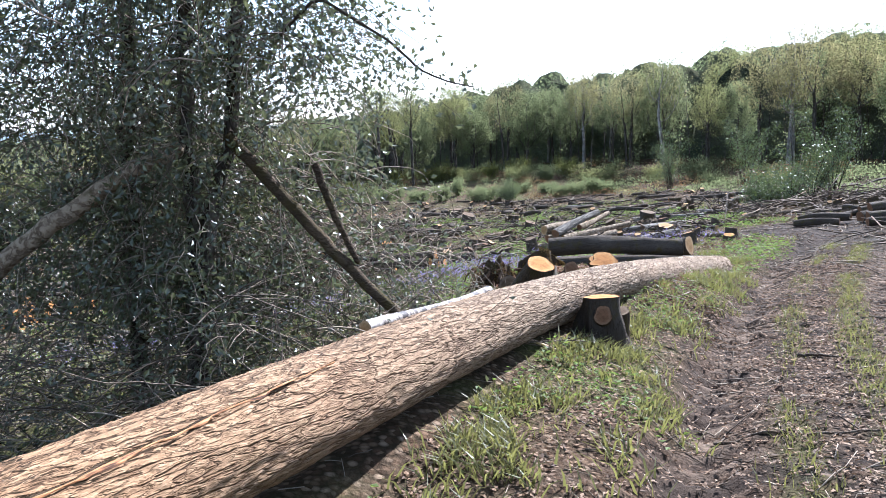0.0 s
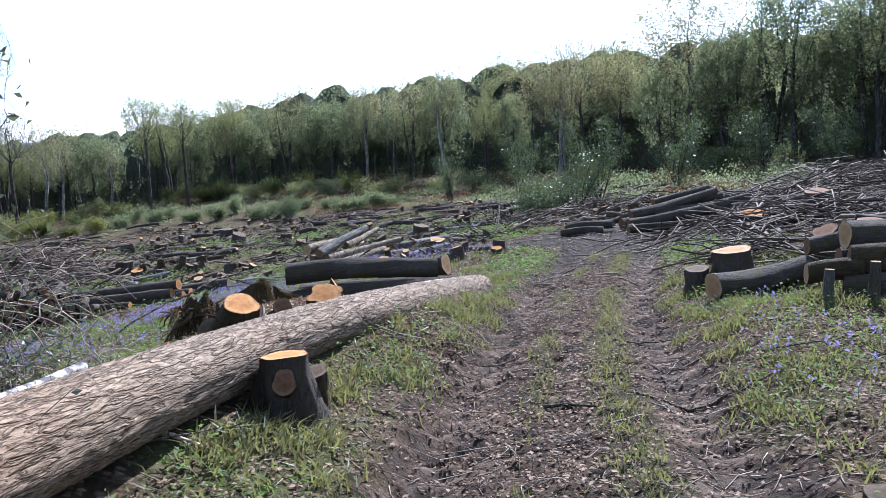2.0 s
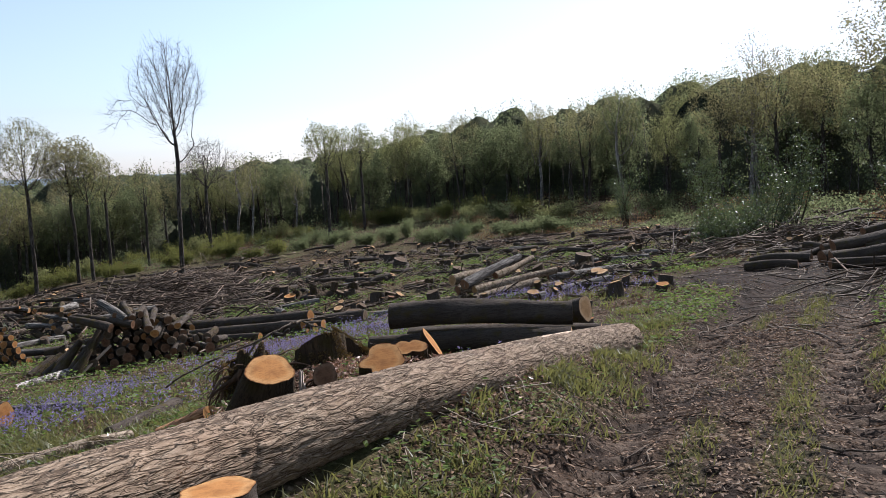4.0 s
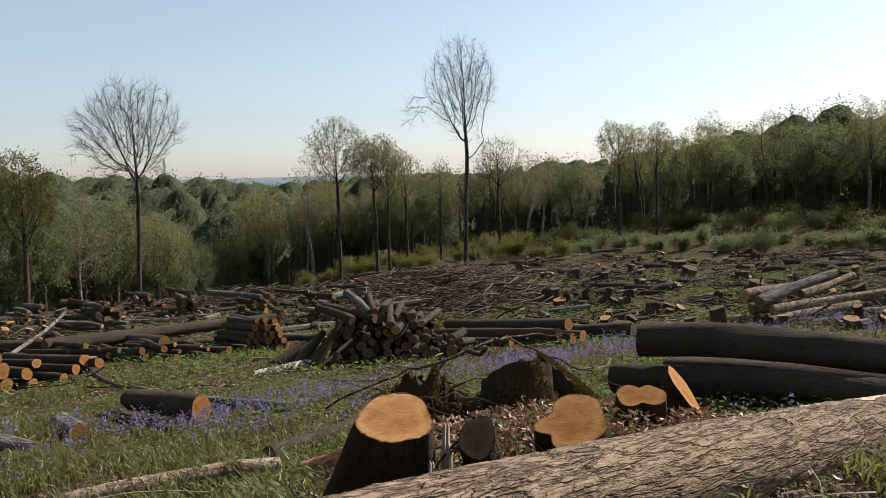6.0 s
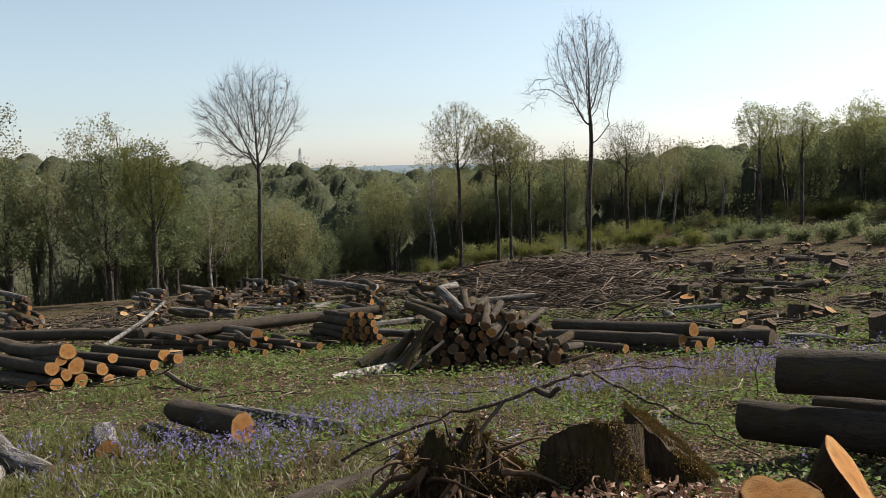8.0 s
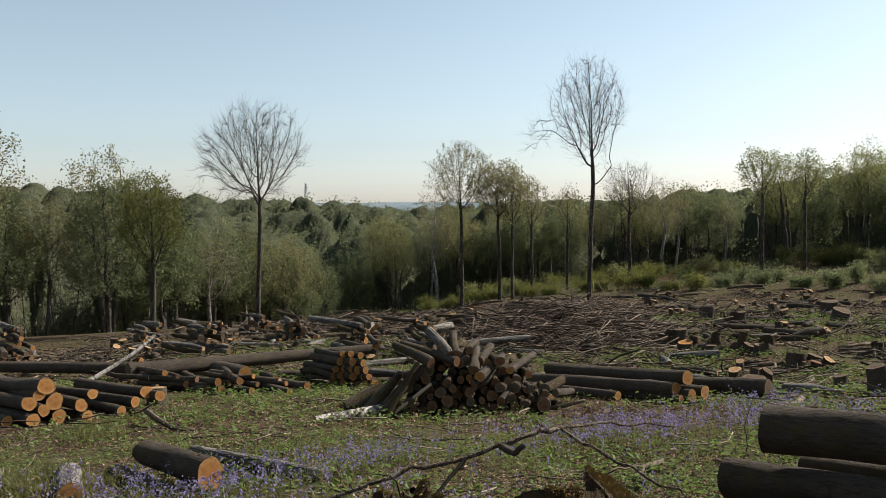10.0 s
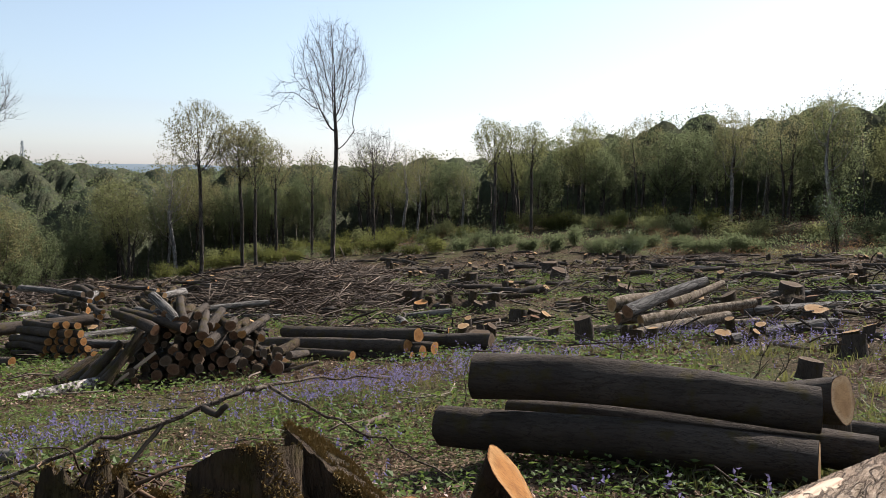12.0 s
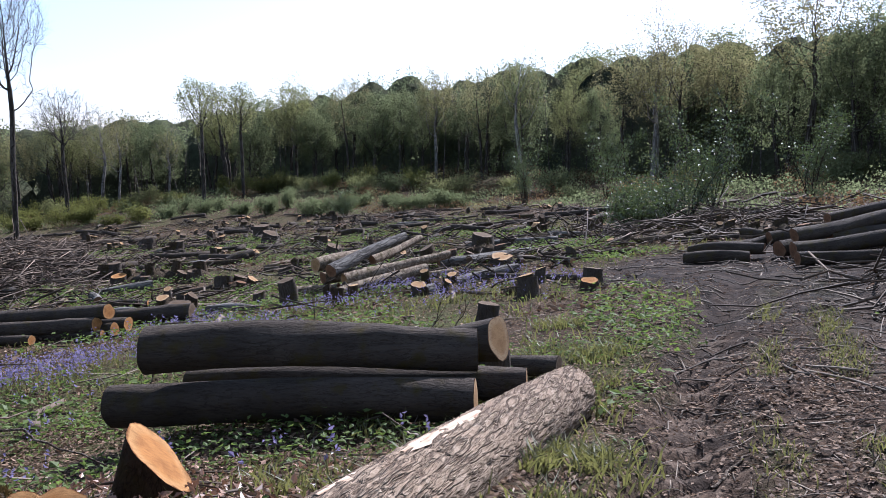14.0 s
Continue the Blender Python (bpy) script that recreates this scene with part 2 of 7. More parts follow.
M_GROUND = ground_material()
M_BARK_BIG = trunk_bark()
M_BARK = bark_material("dark_bark", (0.018, 0.014, 0.011), (0.040, 0.031, 0.024), (0.095, 0.075, 0.058), (2.4, 11, 11), 2.3, 0.25, 0.7, (0.0, 0.05), 0.4)
M_BARK_GREY = bark_material("grey_bark", (0.04, 0.035, 0.03), (0.115, 0.10, 0.085), (0.24, 0.215, 0.185), (1.5, 9, 9), 1.3)
M_BARK_MOSS = bark_material("mossy_bark", (0.014, 0.010, 0.008), (0.034, 0.025, 0.018), (0.095, 0.066, 0.040), (4.0, 14, 14), 1.8, 0.45, 1.0, (0.0, 0.06), 0.4)
M_TRUNK = bark_material("standing_bark", (0.018, 0.015, 0.012), (0.050, 0.041, 0.033), (0.115, 0.098, 0.08), (6, 6, 1.2), 1.2, 0.15)
M_BIRCH = birch_material()
M_LIMB = bark_material("limb_bark", (0.07, 0.05, 0.034), (0.19, 0.14, 0.095), (0.34, 0.27, 0.19), (9, 9, 9), 1.2, 0.2, 0.6)
M_CUT = cut_wood_material("fresh_cut_wood", (0.36, 0.165, 0.052), (0.43, 0.235, 0.09), (0.12, 0.05, 0.018))
M_CUT_PALE = cut_wood_material("pale_cut_wood", (0.33, 0.20, 0.092), (0.42, 0.29, 0.16), (0.16, 0.085, 0.04))
# darker cut-wood copy; on ends turned from the sun its brown holds their shade
M_CUT_BROWN = cut_wood_material("brown_cut_wood", (0.17, 0.088, 0.046), (0.22, 0.13, 0.075), (0.055, 0.028, 0.016))
M_CUT_OLD = cut_wood_material("weathered_cut_wood", (0.115, 0.078, 0.048), (0.17, 0.125, 0.085), (0.045, 0.03, 0.02))

M_TWIG = twig_material("twig_bark", (0.045, 0.033, 0.024), (0.30, 0.24, 0.18))
M_TWIG_DARK = twig_material("branch_bark", (0.030, 0.024, 0.018), (0.085, 0.066, 0.048))
M_BRUSH = twig_material("brushwood", (0.032, 0.023, 0.017), (0.20, 0.15, 0.108))
M_PALE_STEM = bark_material("pale_stem_bark", (0.06, 0.052, 0.045), (0.17, 0.15, 0.13), (0.34, 0.31, 0.27), (5, 5, 1.2), 1.0)
M_GRASS = leaf_material("grass_blade", (0.028, 0.032, 0.012), (0.110, 0.108, 0.040), (0.19, 0.18, 0.05), 0.5, 0.03, 0.5)
M_BRAMBLE = leaf_material("ground_leaf", (0.03, 0.05, 0.014), (0.10, 0.125, 0.035), (0.17, 0.23, 0.045), 0.5, 0.02, 0.6)
M_BLUE = leaf_material("bluebell_flower", (0.11, 0.09, 0.175), (0.23, 0.195, 0.32), (0.27, 0.225, 0.37), 0.4)
M_IVY = leaf_material("glossy_leaf", (0.014, 0.026, 0.010), (0.050, 0.068, 0.026), (0.11, 0.14, 0.035), 0.3, 0.06, 0.35)
M_HEDGE = leaf_material("thicket_leaf", (0.026, 0.030, 0.016), (0.078, 0.085, 0.042), (0.12, 0.13, 0.055), 0.35, 0.06, 0.35)
M_LITTER = leaf_material("dead_leaf", (0.032, 0.018, 0.011), (0.25, 0.165, 0.105), (0.18, 0.11, 0.065), 0.15, 0.015, 0.6)
M_CHIP = leaf_material("wood_chip", (0.08, 0.05, 0.032), (0.40, 0.30, 0.215), (0.20, 0.13, 0.085), 0.1)
M_SPRING = leaf_material("spring_leaf", (0.054, 0.058, 0.030), (0.108, 0.110, 0.052), (0.23, 0.23, 0.09), 0.6)
M_OLIVE = leaf_material("olive_leaf", (0.060, 0.056, 0.030), (0.122, 0.110, 0.055), (0.25, 0.225, 0.10), 0.62)
M_BUSH = leaf_material("bright_shrub_leaf", (0.050, 0.054, 0.020), (0.115, 0.115, 0.036), (0.18, 0.18, 0.05), 0.5)
M_CLUMP_MOSS = leaf_material("stump_moss", (0.055, 0.038, 0.016), (0.25, 0.175, 0.07), (0.28, 0.20, 0.08), 0.4)
M_FAR = leaf_material("distant_leaf", (0.040, 0.050, 0.027), (0.084, 0.096, 0.050), (0.185, 0.205, 0.095), 0.62)


# ---- shape helpers ----
def fast_mesh(name, verts, tris, smooth=True):
    """A mesh of triangles from arrays."""
    me = bpy.data.meshes.new(name)
    v, f = np.asarray(verts, np.float32).reshape(-1, 3), np.asarray(tris, np.int32).reshape(-1, 3)
    me.vertices.add(len(v))
    me.vertices.foreach_set("co", v.ravel())
    me.loops.add(f.size)
    me.loops.foreach_set("vertex_index", f.ravel())
    me.polygons.add(len(f))
    me.polygons.foreach_set("loop_start", np.arange(0, f.size, 3, dtype=np.int32))
    me.polygons.foreach_set("use_smooth", np.full(len(f), smooth))
    me.update(calc_edges=True)
    return me


def spikes(p, d, ln, r):
    """Thin tapering twigs as arrays: each a three-sided spike from p along d."""
    n = len(p)
    d = d / (np.linalg.norm(d, axis=1)[:, None] + 1e-9)
    u = np.cross(d, np.array((0.31, 0.92, 0.23)))
    u /= np.linalg.norm(u, axis=1)[:, None] + 1e-9
    w = np.cross(d, u)
    ring = [p + r * (math.cos(a) * u + math.sin(a) * w) for a in (0, 2.094, 4.189)]
    v = np.stack(ring + [p + d * np.reshape(ln, (-1, 1))], 1).reshape(-1, 3)
    i = np.arange(n)[:, None] * 4
    return v, np.concatenate([i + np.array(t) for t in ((0, 1, 3), (1, 2, 3), (2, 0, 3))])


def part(name, bm, material, parent=None, label=""):
    """Links a bmesh, a mesh or a pair of arrays as one mesh object, under a thing or a part."""
    if isinstance(bm, bmesh.types.BMesh):
        me = bpy.data.meshes.new(name)
        bm.to_mesh(me)
        bm.free()
    elif isinstance(bm, tuple):
        me = fast_mesh(name, *bm)
    else:
        me = bm
    if not me.materials:
        me.materials.append(material)
    ob = new(name, me)
    ob.parent = parent
    return tagged(ob, label)


class Shape:
    """Gathers vertices and triangles."""

    def __init__(self):
        self.v, self.f, self.n = [], [], 0

    def add(self, v, f):
        v, f = np.asarray(v, float).reshape(-1, 3), np.asarray(f, int).reshape(-1, 3)
        self.v.append(v), self.f.append(f + self.n)
        self.n += len(v)

    def tube(self, pts, radii, sides=6, tip=True):
        pts = np.asarray(pts, float)
        radii = np.asarray(radii, float)
        n = len(pts)
        d = np.gradient(pts, axis=0)
        d /= np.linalg.norm(d, axis=1)[:, None] + 1e-9
        ref = np.array((0, 0, 1.0)) if abs(d[0][2]) < 0.9 else np.array((1.0, 0, 0))
        u = np.cross(d, ref)
        u /= np.linalg.norm(u, axis=1)[:, None] + 1e-9
        w = np.cross(d, u)
        a = np.arange(sides) * 2 * np.pi / sides
        v = pts[:, None] + radii[:, None, None] * (np.cos(a)[None, :, None] * u[:, None] + np.sin(a)[None, :, None] * w[:, None])
        i, j = np.meshgrid(np.arange(n - 1), np.arange(sides), indexing="ij")
        p, q = i * sides + j, i * sides + (j + 1) % sides
        f = np.concatenate([np.stack([p, q, q + sides], -1).reshape(-1, 3), np.stack([p, q + sides, p + sides], -1).reshape(-1, 3)])
        v = v.reshape(-1, 3)
        if tip:
            v = np.vstack([v, pts[-1:] + d[-1:] * radii[-1]])
            k = (n - 1) * sides
            f = np.vstack([f, [[k + s, k + (s + 1) % sides, n * sides] for s in range(sides)]])
        self.add(v, f)

    def arrays(self):
        return (np.vstack(self.v), np.vstack(self.f))


def value_noise(x, y, seed=0):
    xi, yi = np.floor(x), np.floor(y)
    fx, fy = x - xi, y - yi
    fx, fy = fx * fx * (3 - 2 * fx), fy * fy * (3 - 2 * fy)

    def h(a, b):
        s = np.sin(a * 127.1 + b * 311.7 + seed * 74.7) * 43758.5453
        return s - np.floor(s)
    return (h(xi, yi) * (1 - fx) + h(xi + 1, yi) * fx) * (1 - fy) + (h(xi, yi + 1) * (1 - fx) + h(xi + 1, yi + 1) * fx) * fy


def fbm(x, y, octaves=4, seed=0):
    total, amp = 0.0, 0.5
    for o in range(octaves):
        total = total + amp * value_noise(x * 2 ** o, y * 2 ** o, seed + o * 13)
        amp *= 0.5
    return total


# ---- ground ----
def sstep(a, b, v):
    t = np.clip((v - a) / (b - a), 0, 1)
    return t * t * (3 - 2 * t)


def track_centre(y):
    d = np.minimum(y, 24) - 5
    return 2.75 + 0.36 * d + 0.010 * np.maximum(d, 0) ** 2


def mud_cover(x, y):
    """1 on the rutted track and the trampled turning place, 0 beside them."""
    s = x - track_centre(y)
    s = np.where(s > 0, s * 1.18, -s) + (fbm(x * 1.3, y * 1.3, 3, 5) - 0.45) * 0.9
    lane = sstep(1.75, 1.15, s) * sstep(24, 20, y)
    place = sstep(1.0, 0.75, np.hypot((x - 11.6) / 4.7, (y - 21.2) / 4.2) + (fbm(x * 0.8, y * 0.8, 3, 9) - 0.45) * 0.6)
    side = sstep(3.2, 2.2, np.abs(y - 19.0 - 0.12 * (x - 12)) + (fbm(x, y, 3, 2) - 0.45)) * sstep(8, 11, x)
    return np.maximum(np.maximum(lane, place), side * 0.9)


def lie(x, y):
    """The broad lie of the land."""
    z = -0.39 + 0.0714 * x - 0.0769 * y
    z = z - 0.25 * np.exp(-((x + 2) ** 2 / 90 + (y - 25) ** 2 / 70))
    z = z + 0.45 * sstep(30, 55, y) + 0.8 * sstep(55, 90, y)
    z = z + 0.10 * np.maximum(0, y - 60) * sstep(-50, 20, x)
    return z


def height(x, y):
    x, y = np.asarray(x, float), np.asarray(y, float)
    r = np.hypot(x, y)
    a = np.arctan2(x, y)
    k = np.minimum(1, 170 / np.maximum(r, 1))
    z = lie(x * k, y * k)
    z = z - 4.5 * sstep(54, 80, r) * sstep(-0.34, -0.62, a)
    rise = np.interp(a, [-0.93, -0.75, -0.64, -0.5, -0.3, -0.14, -0.05, 0.06, 0.16, 0.27, 0.4, 0.6], [1.7, 1.0, 0.6, -0.2, 0.4, 1.4, 1.5, 2.1, 2.9, 3.6, 4.4, 5.0])
    w = sstep(85, 190, r)       # the wooded slopes beyond
    z = z * (1 - w) + w * (190 * np.tan(np.radians(rise)) - 8.6)
    z = z * (1 - sstep(700, 1500, r)) + sstep(700, 1500, r) * (-10 + 10 * np.sin(a * 5 + 1))
    s = x - track_centre(y)
    bank = 0.38 * sstep(-8, 2, y) * (1 - sstep(11.5, 15.5, y))
    z = z + bank * sstep(-0.95, -2.3, s) * np.exp(-(np.minimum(0, s + 1.5) / 4.2) ** 2)
    z = z + 0.10 * sstep(1.2, 1.9, s) * np.exp(-(np.maximum(0, s - 1.5) / 4) ** 2) * (1 - sstep(14, 22, y))
    z = z + 0.30 * np.exp(-((x - 1.55) ** 2 / 1.3 + (y - 11) ** 2 / 2.6))
    z = z + 0.13 * np.exp(-((x - 2.9) ** 2 / 1.6 + (y - 14.4) ** 2 / 0.35))
    z = z - 0.10 * np.exp(-((x - 4.9) ** 2 / 2.0 + (y - 14.4) ** 2 / 2.0))
    ax = np.interp(y, [0.2, 2.2, 4.25, 6.2, 7.95, 9.46, 10.75], [-2.1, -1.27, -0.38, 0.45, 1.32, 2.15, 2.85])
    z = z + 0.23 * sstep(-1, 2, y) * sstep(10.8, 8.0, y) * np.exp(-((x - ax + 0.12) / 0.40) ** 2)
    near = 1 - sstep(19, 26, y)
    z = z - 0.06 * near * sstep(1.7, 1.2, np.abs(s))
    z = z - near * (0.085 * np.exp(-((s + 1.0) / 0.27) ** 2) + 0.10 * np.exp(-((s - 0.85) / 0.25) ** 2)) + 0.05 * near * (np.exp(-((s + 1.42) / 0.14) ** 2) + np.exp(-((s - 1.28) / 0.14) ** 2))
    z = z + 0.13 * sstep(9, 3, y) * sstep(3, 0.5, np.abs(s))
    return z


def relief(x, y):
    """Small unevenness: tussocks, clods, tyre lugs in the ruts."""
    s = x - track_centre(y)
    m = mud_cover(x, y)
    rough = (fbm(x * 0.9, y * 0.9, 4, 3) - 0.47) * 0.16 + (fbm(x * 5, y * 5, 3, 8) - 0.45) * 0.05
    clods = (np.abs(fbm(x * 7, y * 7, 2, 4) - 0.45) * 0.15 + (fbm(x * 13, y * 13, 1, 14) - 0.4) * 0.03 - 0.02) * m * (1 - 0.75 * np.exp(-((s - 0.85) / 0.22) ** 2))
    rut = np.exp(-((s + 1.0) / 0.24) ** 2) + np.exp(-((s - 0.85) / 0.24) ** 2)
    lugs = 0.036 * rut * np.tanh(1.5 * np.sin(y * 21 + np.abs(s) * 9 + 2 * fbm(x * 2, y * 2, 2, 6))) * (0.6 + 0.5 * sstep(0.35, 0.55, fbm(x * 1.5, y * 1.5, 2, 16))) * (1 - sstep(16, 20, y))
    fade = 1 - sstep(60, 110, np.hypot(x, y))
    return (rough * (1 - 0.55 * m) + clods + lugs) * fade


def floor_at(x, y):
    return float(height(x, y) + relief(np.asarray(float(x)), np.asarray(float(y))))


def spaced(lo, a, b, hi, step, grow=1.10):
    mid = list(np.arange(a, b, step))
    out, d, v = [], step, b
    while v < hi:
        out.append(v)
        d *= grow
        v += d
    down, d, v = [], step, a - step
    while v > lo:
        down.append(v)
        d *= grow
        v -= d
    return np.array([lo] + down[::-1] + mid + out + [hi])


def build_ground():
    gx, gy = spaced(-3600, -1.5, 8.5, 3600, 0.055), spaced(-2500, 1.5, 15.0, 4200, 0.06)
    X, Y = np.meshgrid(gx, gy, indexing="xy")
    Z = height(X, Y) + relief(X, Y)
    nx, ny = len(gx), len(gy)
    i, j = np.meshgrid(np.arange(nx - 1), np.arange(ny - 1), indexing="xy")
    p = (j * nx + i).ravel()
    tris = np.concatenate([np.stack([p, p + 1, p + nx + 1], -1), np.stack([p, p + nx + 1, p + nx], -1)])
    me = fast_mesh("ground", np.stack([X, Y, Z], -1), tris)
    m = mud_cover(X, Y)
    s = X - track_centre(Y)
    strip = np.maximum(np.exp(-((s - 0.3) / 0.2) ** 2) * sstep(0.30, 0.46, fbm(X * 1.2, Y * 1.2, 3, 31)), 0.8 * np.exp(-((s + 0.42) / 0.16) ** 2) * sstep(0.40, 0.54, fbm(X * 1.2, Y * 1.2, 3, 31)))
    green = (1 - m) * (0.08 + 0.8 * sstep(0.42, 0.60, fbm(X * 0.45, Y * 0.45, 4, 21)))
    green = np.maximum(green, strip * 0.8 * m)
    green = green * (1 - np.exp(-((X - 1.5) ** 2 / 1.1 + (Y - 11.1) ** 2 / 1.6)))
    litter = np.clip((1 - m) + 0.75 * np.exp(-(s / 0.55) ** 2) + 0.25, 0, 1)
    rut = m * (np.exp(-((s - 0.85) / 0.26) ** 2) + 0.7 * np.exp(-((s + 1.0) / 0.24) ** 2)) * (1 - sstep(17, 20, Y))
    rut = rut * np.clip(0.55 + 0.6 * np.tanh(2.2 * np.sin(Y * 21 + np.abs(s) * 9 + 2 * fbm(X * 2, Y * 2, 2, 6))), 0, 1)
    col = np.stack([m, green, litter, rut], -1).astype(np.float32)
    at = me.color_attributes.new("cover", "FLOAT_COLOR", "POINT")
    at.data.foreach_set("color", col.ravel())
    wet = m * sstep(14, 18, Y)
    at = me.color_attributes.new("soak", "FLOAT_COLOR", "POINT")
    at.data.foreach_set("color", np.stack([wet, wet, wet, wet], -1).astype(np.float32).ravel())
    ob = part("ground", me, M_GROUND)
    return tagged(ob, "muddy clearing floor with grass, leaf litter and wheel ruts", "ground", kind="structure")


build_ground()


# ---- logs and stumps ----
def along(p0, p1):
    """The pose at p0 whose x axis points to p1, z as upright as it can be."""
    p0, p1 = Vector(p0), Vector(p1)
    x = (p1 - p0).normalized()
    up = Vector((0, 0, 1)) if abs(x.z) < 0.95 else Vector((0, 1, 0))
    y = up.cross(x).normalized()
    m = Matrix((x, y, x.cross(y))).transposed().to_4x4()
    m.translation = p0
    return m


def face_mesh(rim, uvr, out):
    """A sawn face closing a rim (n x 3), with slight dishing; uvr: rim's place in the face, 1 at the bark."""
    n = len(rim)
    c = rim.mean(0)
    rings, uv = [], []
    for k in (1.0, 0.66, 0.33):
        rings.append(c + (rim - c) * k + np.array(out) * 0.003)
        uv.append(uvr * k)
    v = np.vstack(rings + [c[None] + np.array(out) * 0.003])
    uv = np.vstack(uv + [np.zeros((1, 2))])
    f = []
    for k in range(2):
        for s in range(n):
            a, b = k * n + s, k * n + (s + 1) % n
            f += [(a, b, b + n), (a, b + n, a + n)]
    f += [(2 * n + s, 2 * n + (s + 1) % n, 3 * n) for s in range(n)]
    f = np.array(f)
    t = v[f[0]]
    if np.dot(np.cross(t[1] - t[0], t[2] - t[0]), out) < 0:
        f = f[:, ::-1]
    me = fast_mesh("cut_face", v, f, False)
    lay = me.uv_layers.new(name="UVMap")
    lay.data.foreach_set("uv", uv[f.ravel()].astype(np.float32).ravel())
    return me


def stem_mesh(length, r0, r1, rng, sides=16, segs=14, bend=0.0, lump=0.075, flare=0.0, lobes=4, slant0=(0, 0), slant1=(0, 0), oval=1.0, reach=0.55):
    """A stem along x: bark mesh and the two sawn faces. slant: how far the saw cut runs out of square, per metre off the axis."""
    a = np.arange(sides) * 2 * np.pi / sides
    ph = [rng.uniform(0, 6.28) for _ in range(6)]
    knots = [(rng.uniform(0.1, 0.9) * length, rng.uniform(0, 6.28), rng.uniform(0.04, 0.14)) for _ in range(3)]
    rings = []
    for i in range(segs + 1):
        u = i / segs
        x = u * length
        r = r0 + (r1 - r0) * u
        rr = r * (1 + lump * (np.sin(2 * a + ph[0] + 2.2 * u) + 0.6 * np.sin(3 * a + ph[1] - 3 * u) + 0.5 * np.sin(5 * a + ph[2] + 9 * u)))
        if flare:
            rr = rr * (1 + flare * np.exp(-x / (reach * r0)) * (0.55 + 0.45 * np.sin(lobes * a + ph[3])))
        for kx, ka, kr in knots:
            rr = rr + r * kr * np.exp(-((x - kx) / (0.5 * r0)) ** 2) * np.maximum(0, np.cos(a - ka)) ** 6
        y, z = rr * np.cos(a) * oval, rr * np.sin(a)
        off = bend * math.sin(math.pi * u) + 0.25 * bend * math.sin(2 * math.pi * u + ph[4])
        xs = np.full(sides, x) + (1 - u) ** 3 * (slant0[0] * y + slant0[1] * z) + u ** 3 * (slant1[0] * y + slant1[1] * z)
        rings.append(np.stack([xs, y + off * math.cos(ph[5]), z + off * math.sin(ph[5])], -1))
    v = np.vstack(rings)
    i, j = np.meshgrid(np.arange(segs), np.arange(sides), indexing="ij")
    p, q = i * sides + j, i * sides + (j + 1) % sides
    f = np.concatenate([np.stack([p, q, q + sides], -1).reshape(-1, 3), np.stack([p, q + sides, p + sides], -1).reshape(-1, 3)])
    uvr = np.stack([np.cos(a), np.sin(a)], -1)
    return fast_mesh("bark", v, f), face_mesh(rings[0], uvr, (-1, 0, 0)), face_mesh(rings[-1], uvr, (1, 0, 0))


LOG_RNG = random.Random(11)


def make_log(p0, p1, r0, r1=None, bark=None, cut=None, name="log", label="dark-barked felled log lying in the clearing", category="log",
             group="", seed=0, **shape):
    """One felled log from p0 to p1 (its axis), with a sawn face at each end."""
    r1 = r1 or r0 * 0.9
    length = (Vector(p1) - Vector(p0)).length
    shape.setdefault("segs", max(6, min(26, int(length / 0.16))))
    me, f0, f1 = stem_mesh(length, r0, r1, random.Random(seed + 5), **shape)
    ob = part(name, me, bark or M_BARK)
    ob.matrix_world = along(p0, p1)
    for f in (f0, f1):
        part("cut_face", f, cut or M_CUT, ob, "fresh orange-brown sawn end")
    return tagged(ob, label, category, group)


def make_stump(pos, r, h, tilt=(0, 0), bark=None, cut=None, label="cut tree stump with rough dark bark", group="stumps in the clearing",
               seed=0, lean=(0, 0), flare=0.75, name="stump", sink=0.12, **shape):
    """A stump that stands on the ground at pos; tilt: the saw cut's slope; lean: the stem's lean."""
    rng = random.Random(seed + 31)
    x, y = pos
    base = Vector((x, y, floor_at(x, y) - sink))
    shape.setdefault("segs", 8)
    shape.setdefault("sides", 18)
    shape.setdefault("reach", 0.8)
    me, f0, f1 = stem_mesh(h + sink, r * 1.05, r, rng, flare=flare, lobes=rng.choice((3, 4, 5)), slant1=tilt, lump=0.10, **shape)
    ob = part(name, me, bark or M_BARK)
    ob.matrix_world = along(base, base + Vector((lean[0], lean[1], 1)))
    part("cut_face", f1, cut or M_CUT, ob, "sawn top")
    bpy.data.meshes.remove(f0)
    return tagged(ob, label, "tree stump", group)


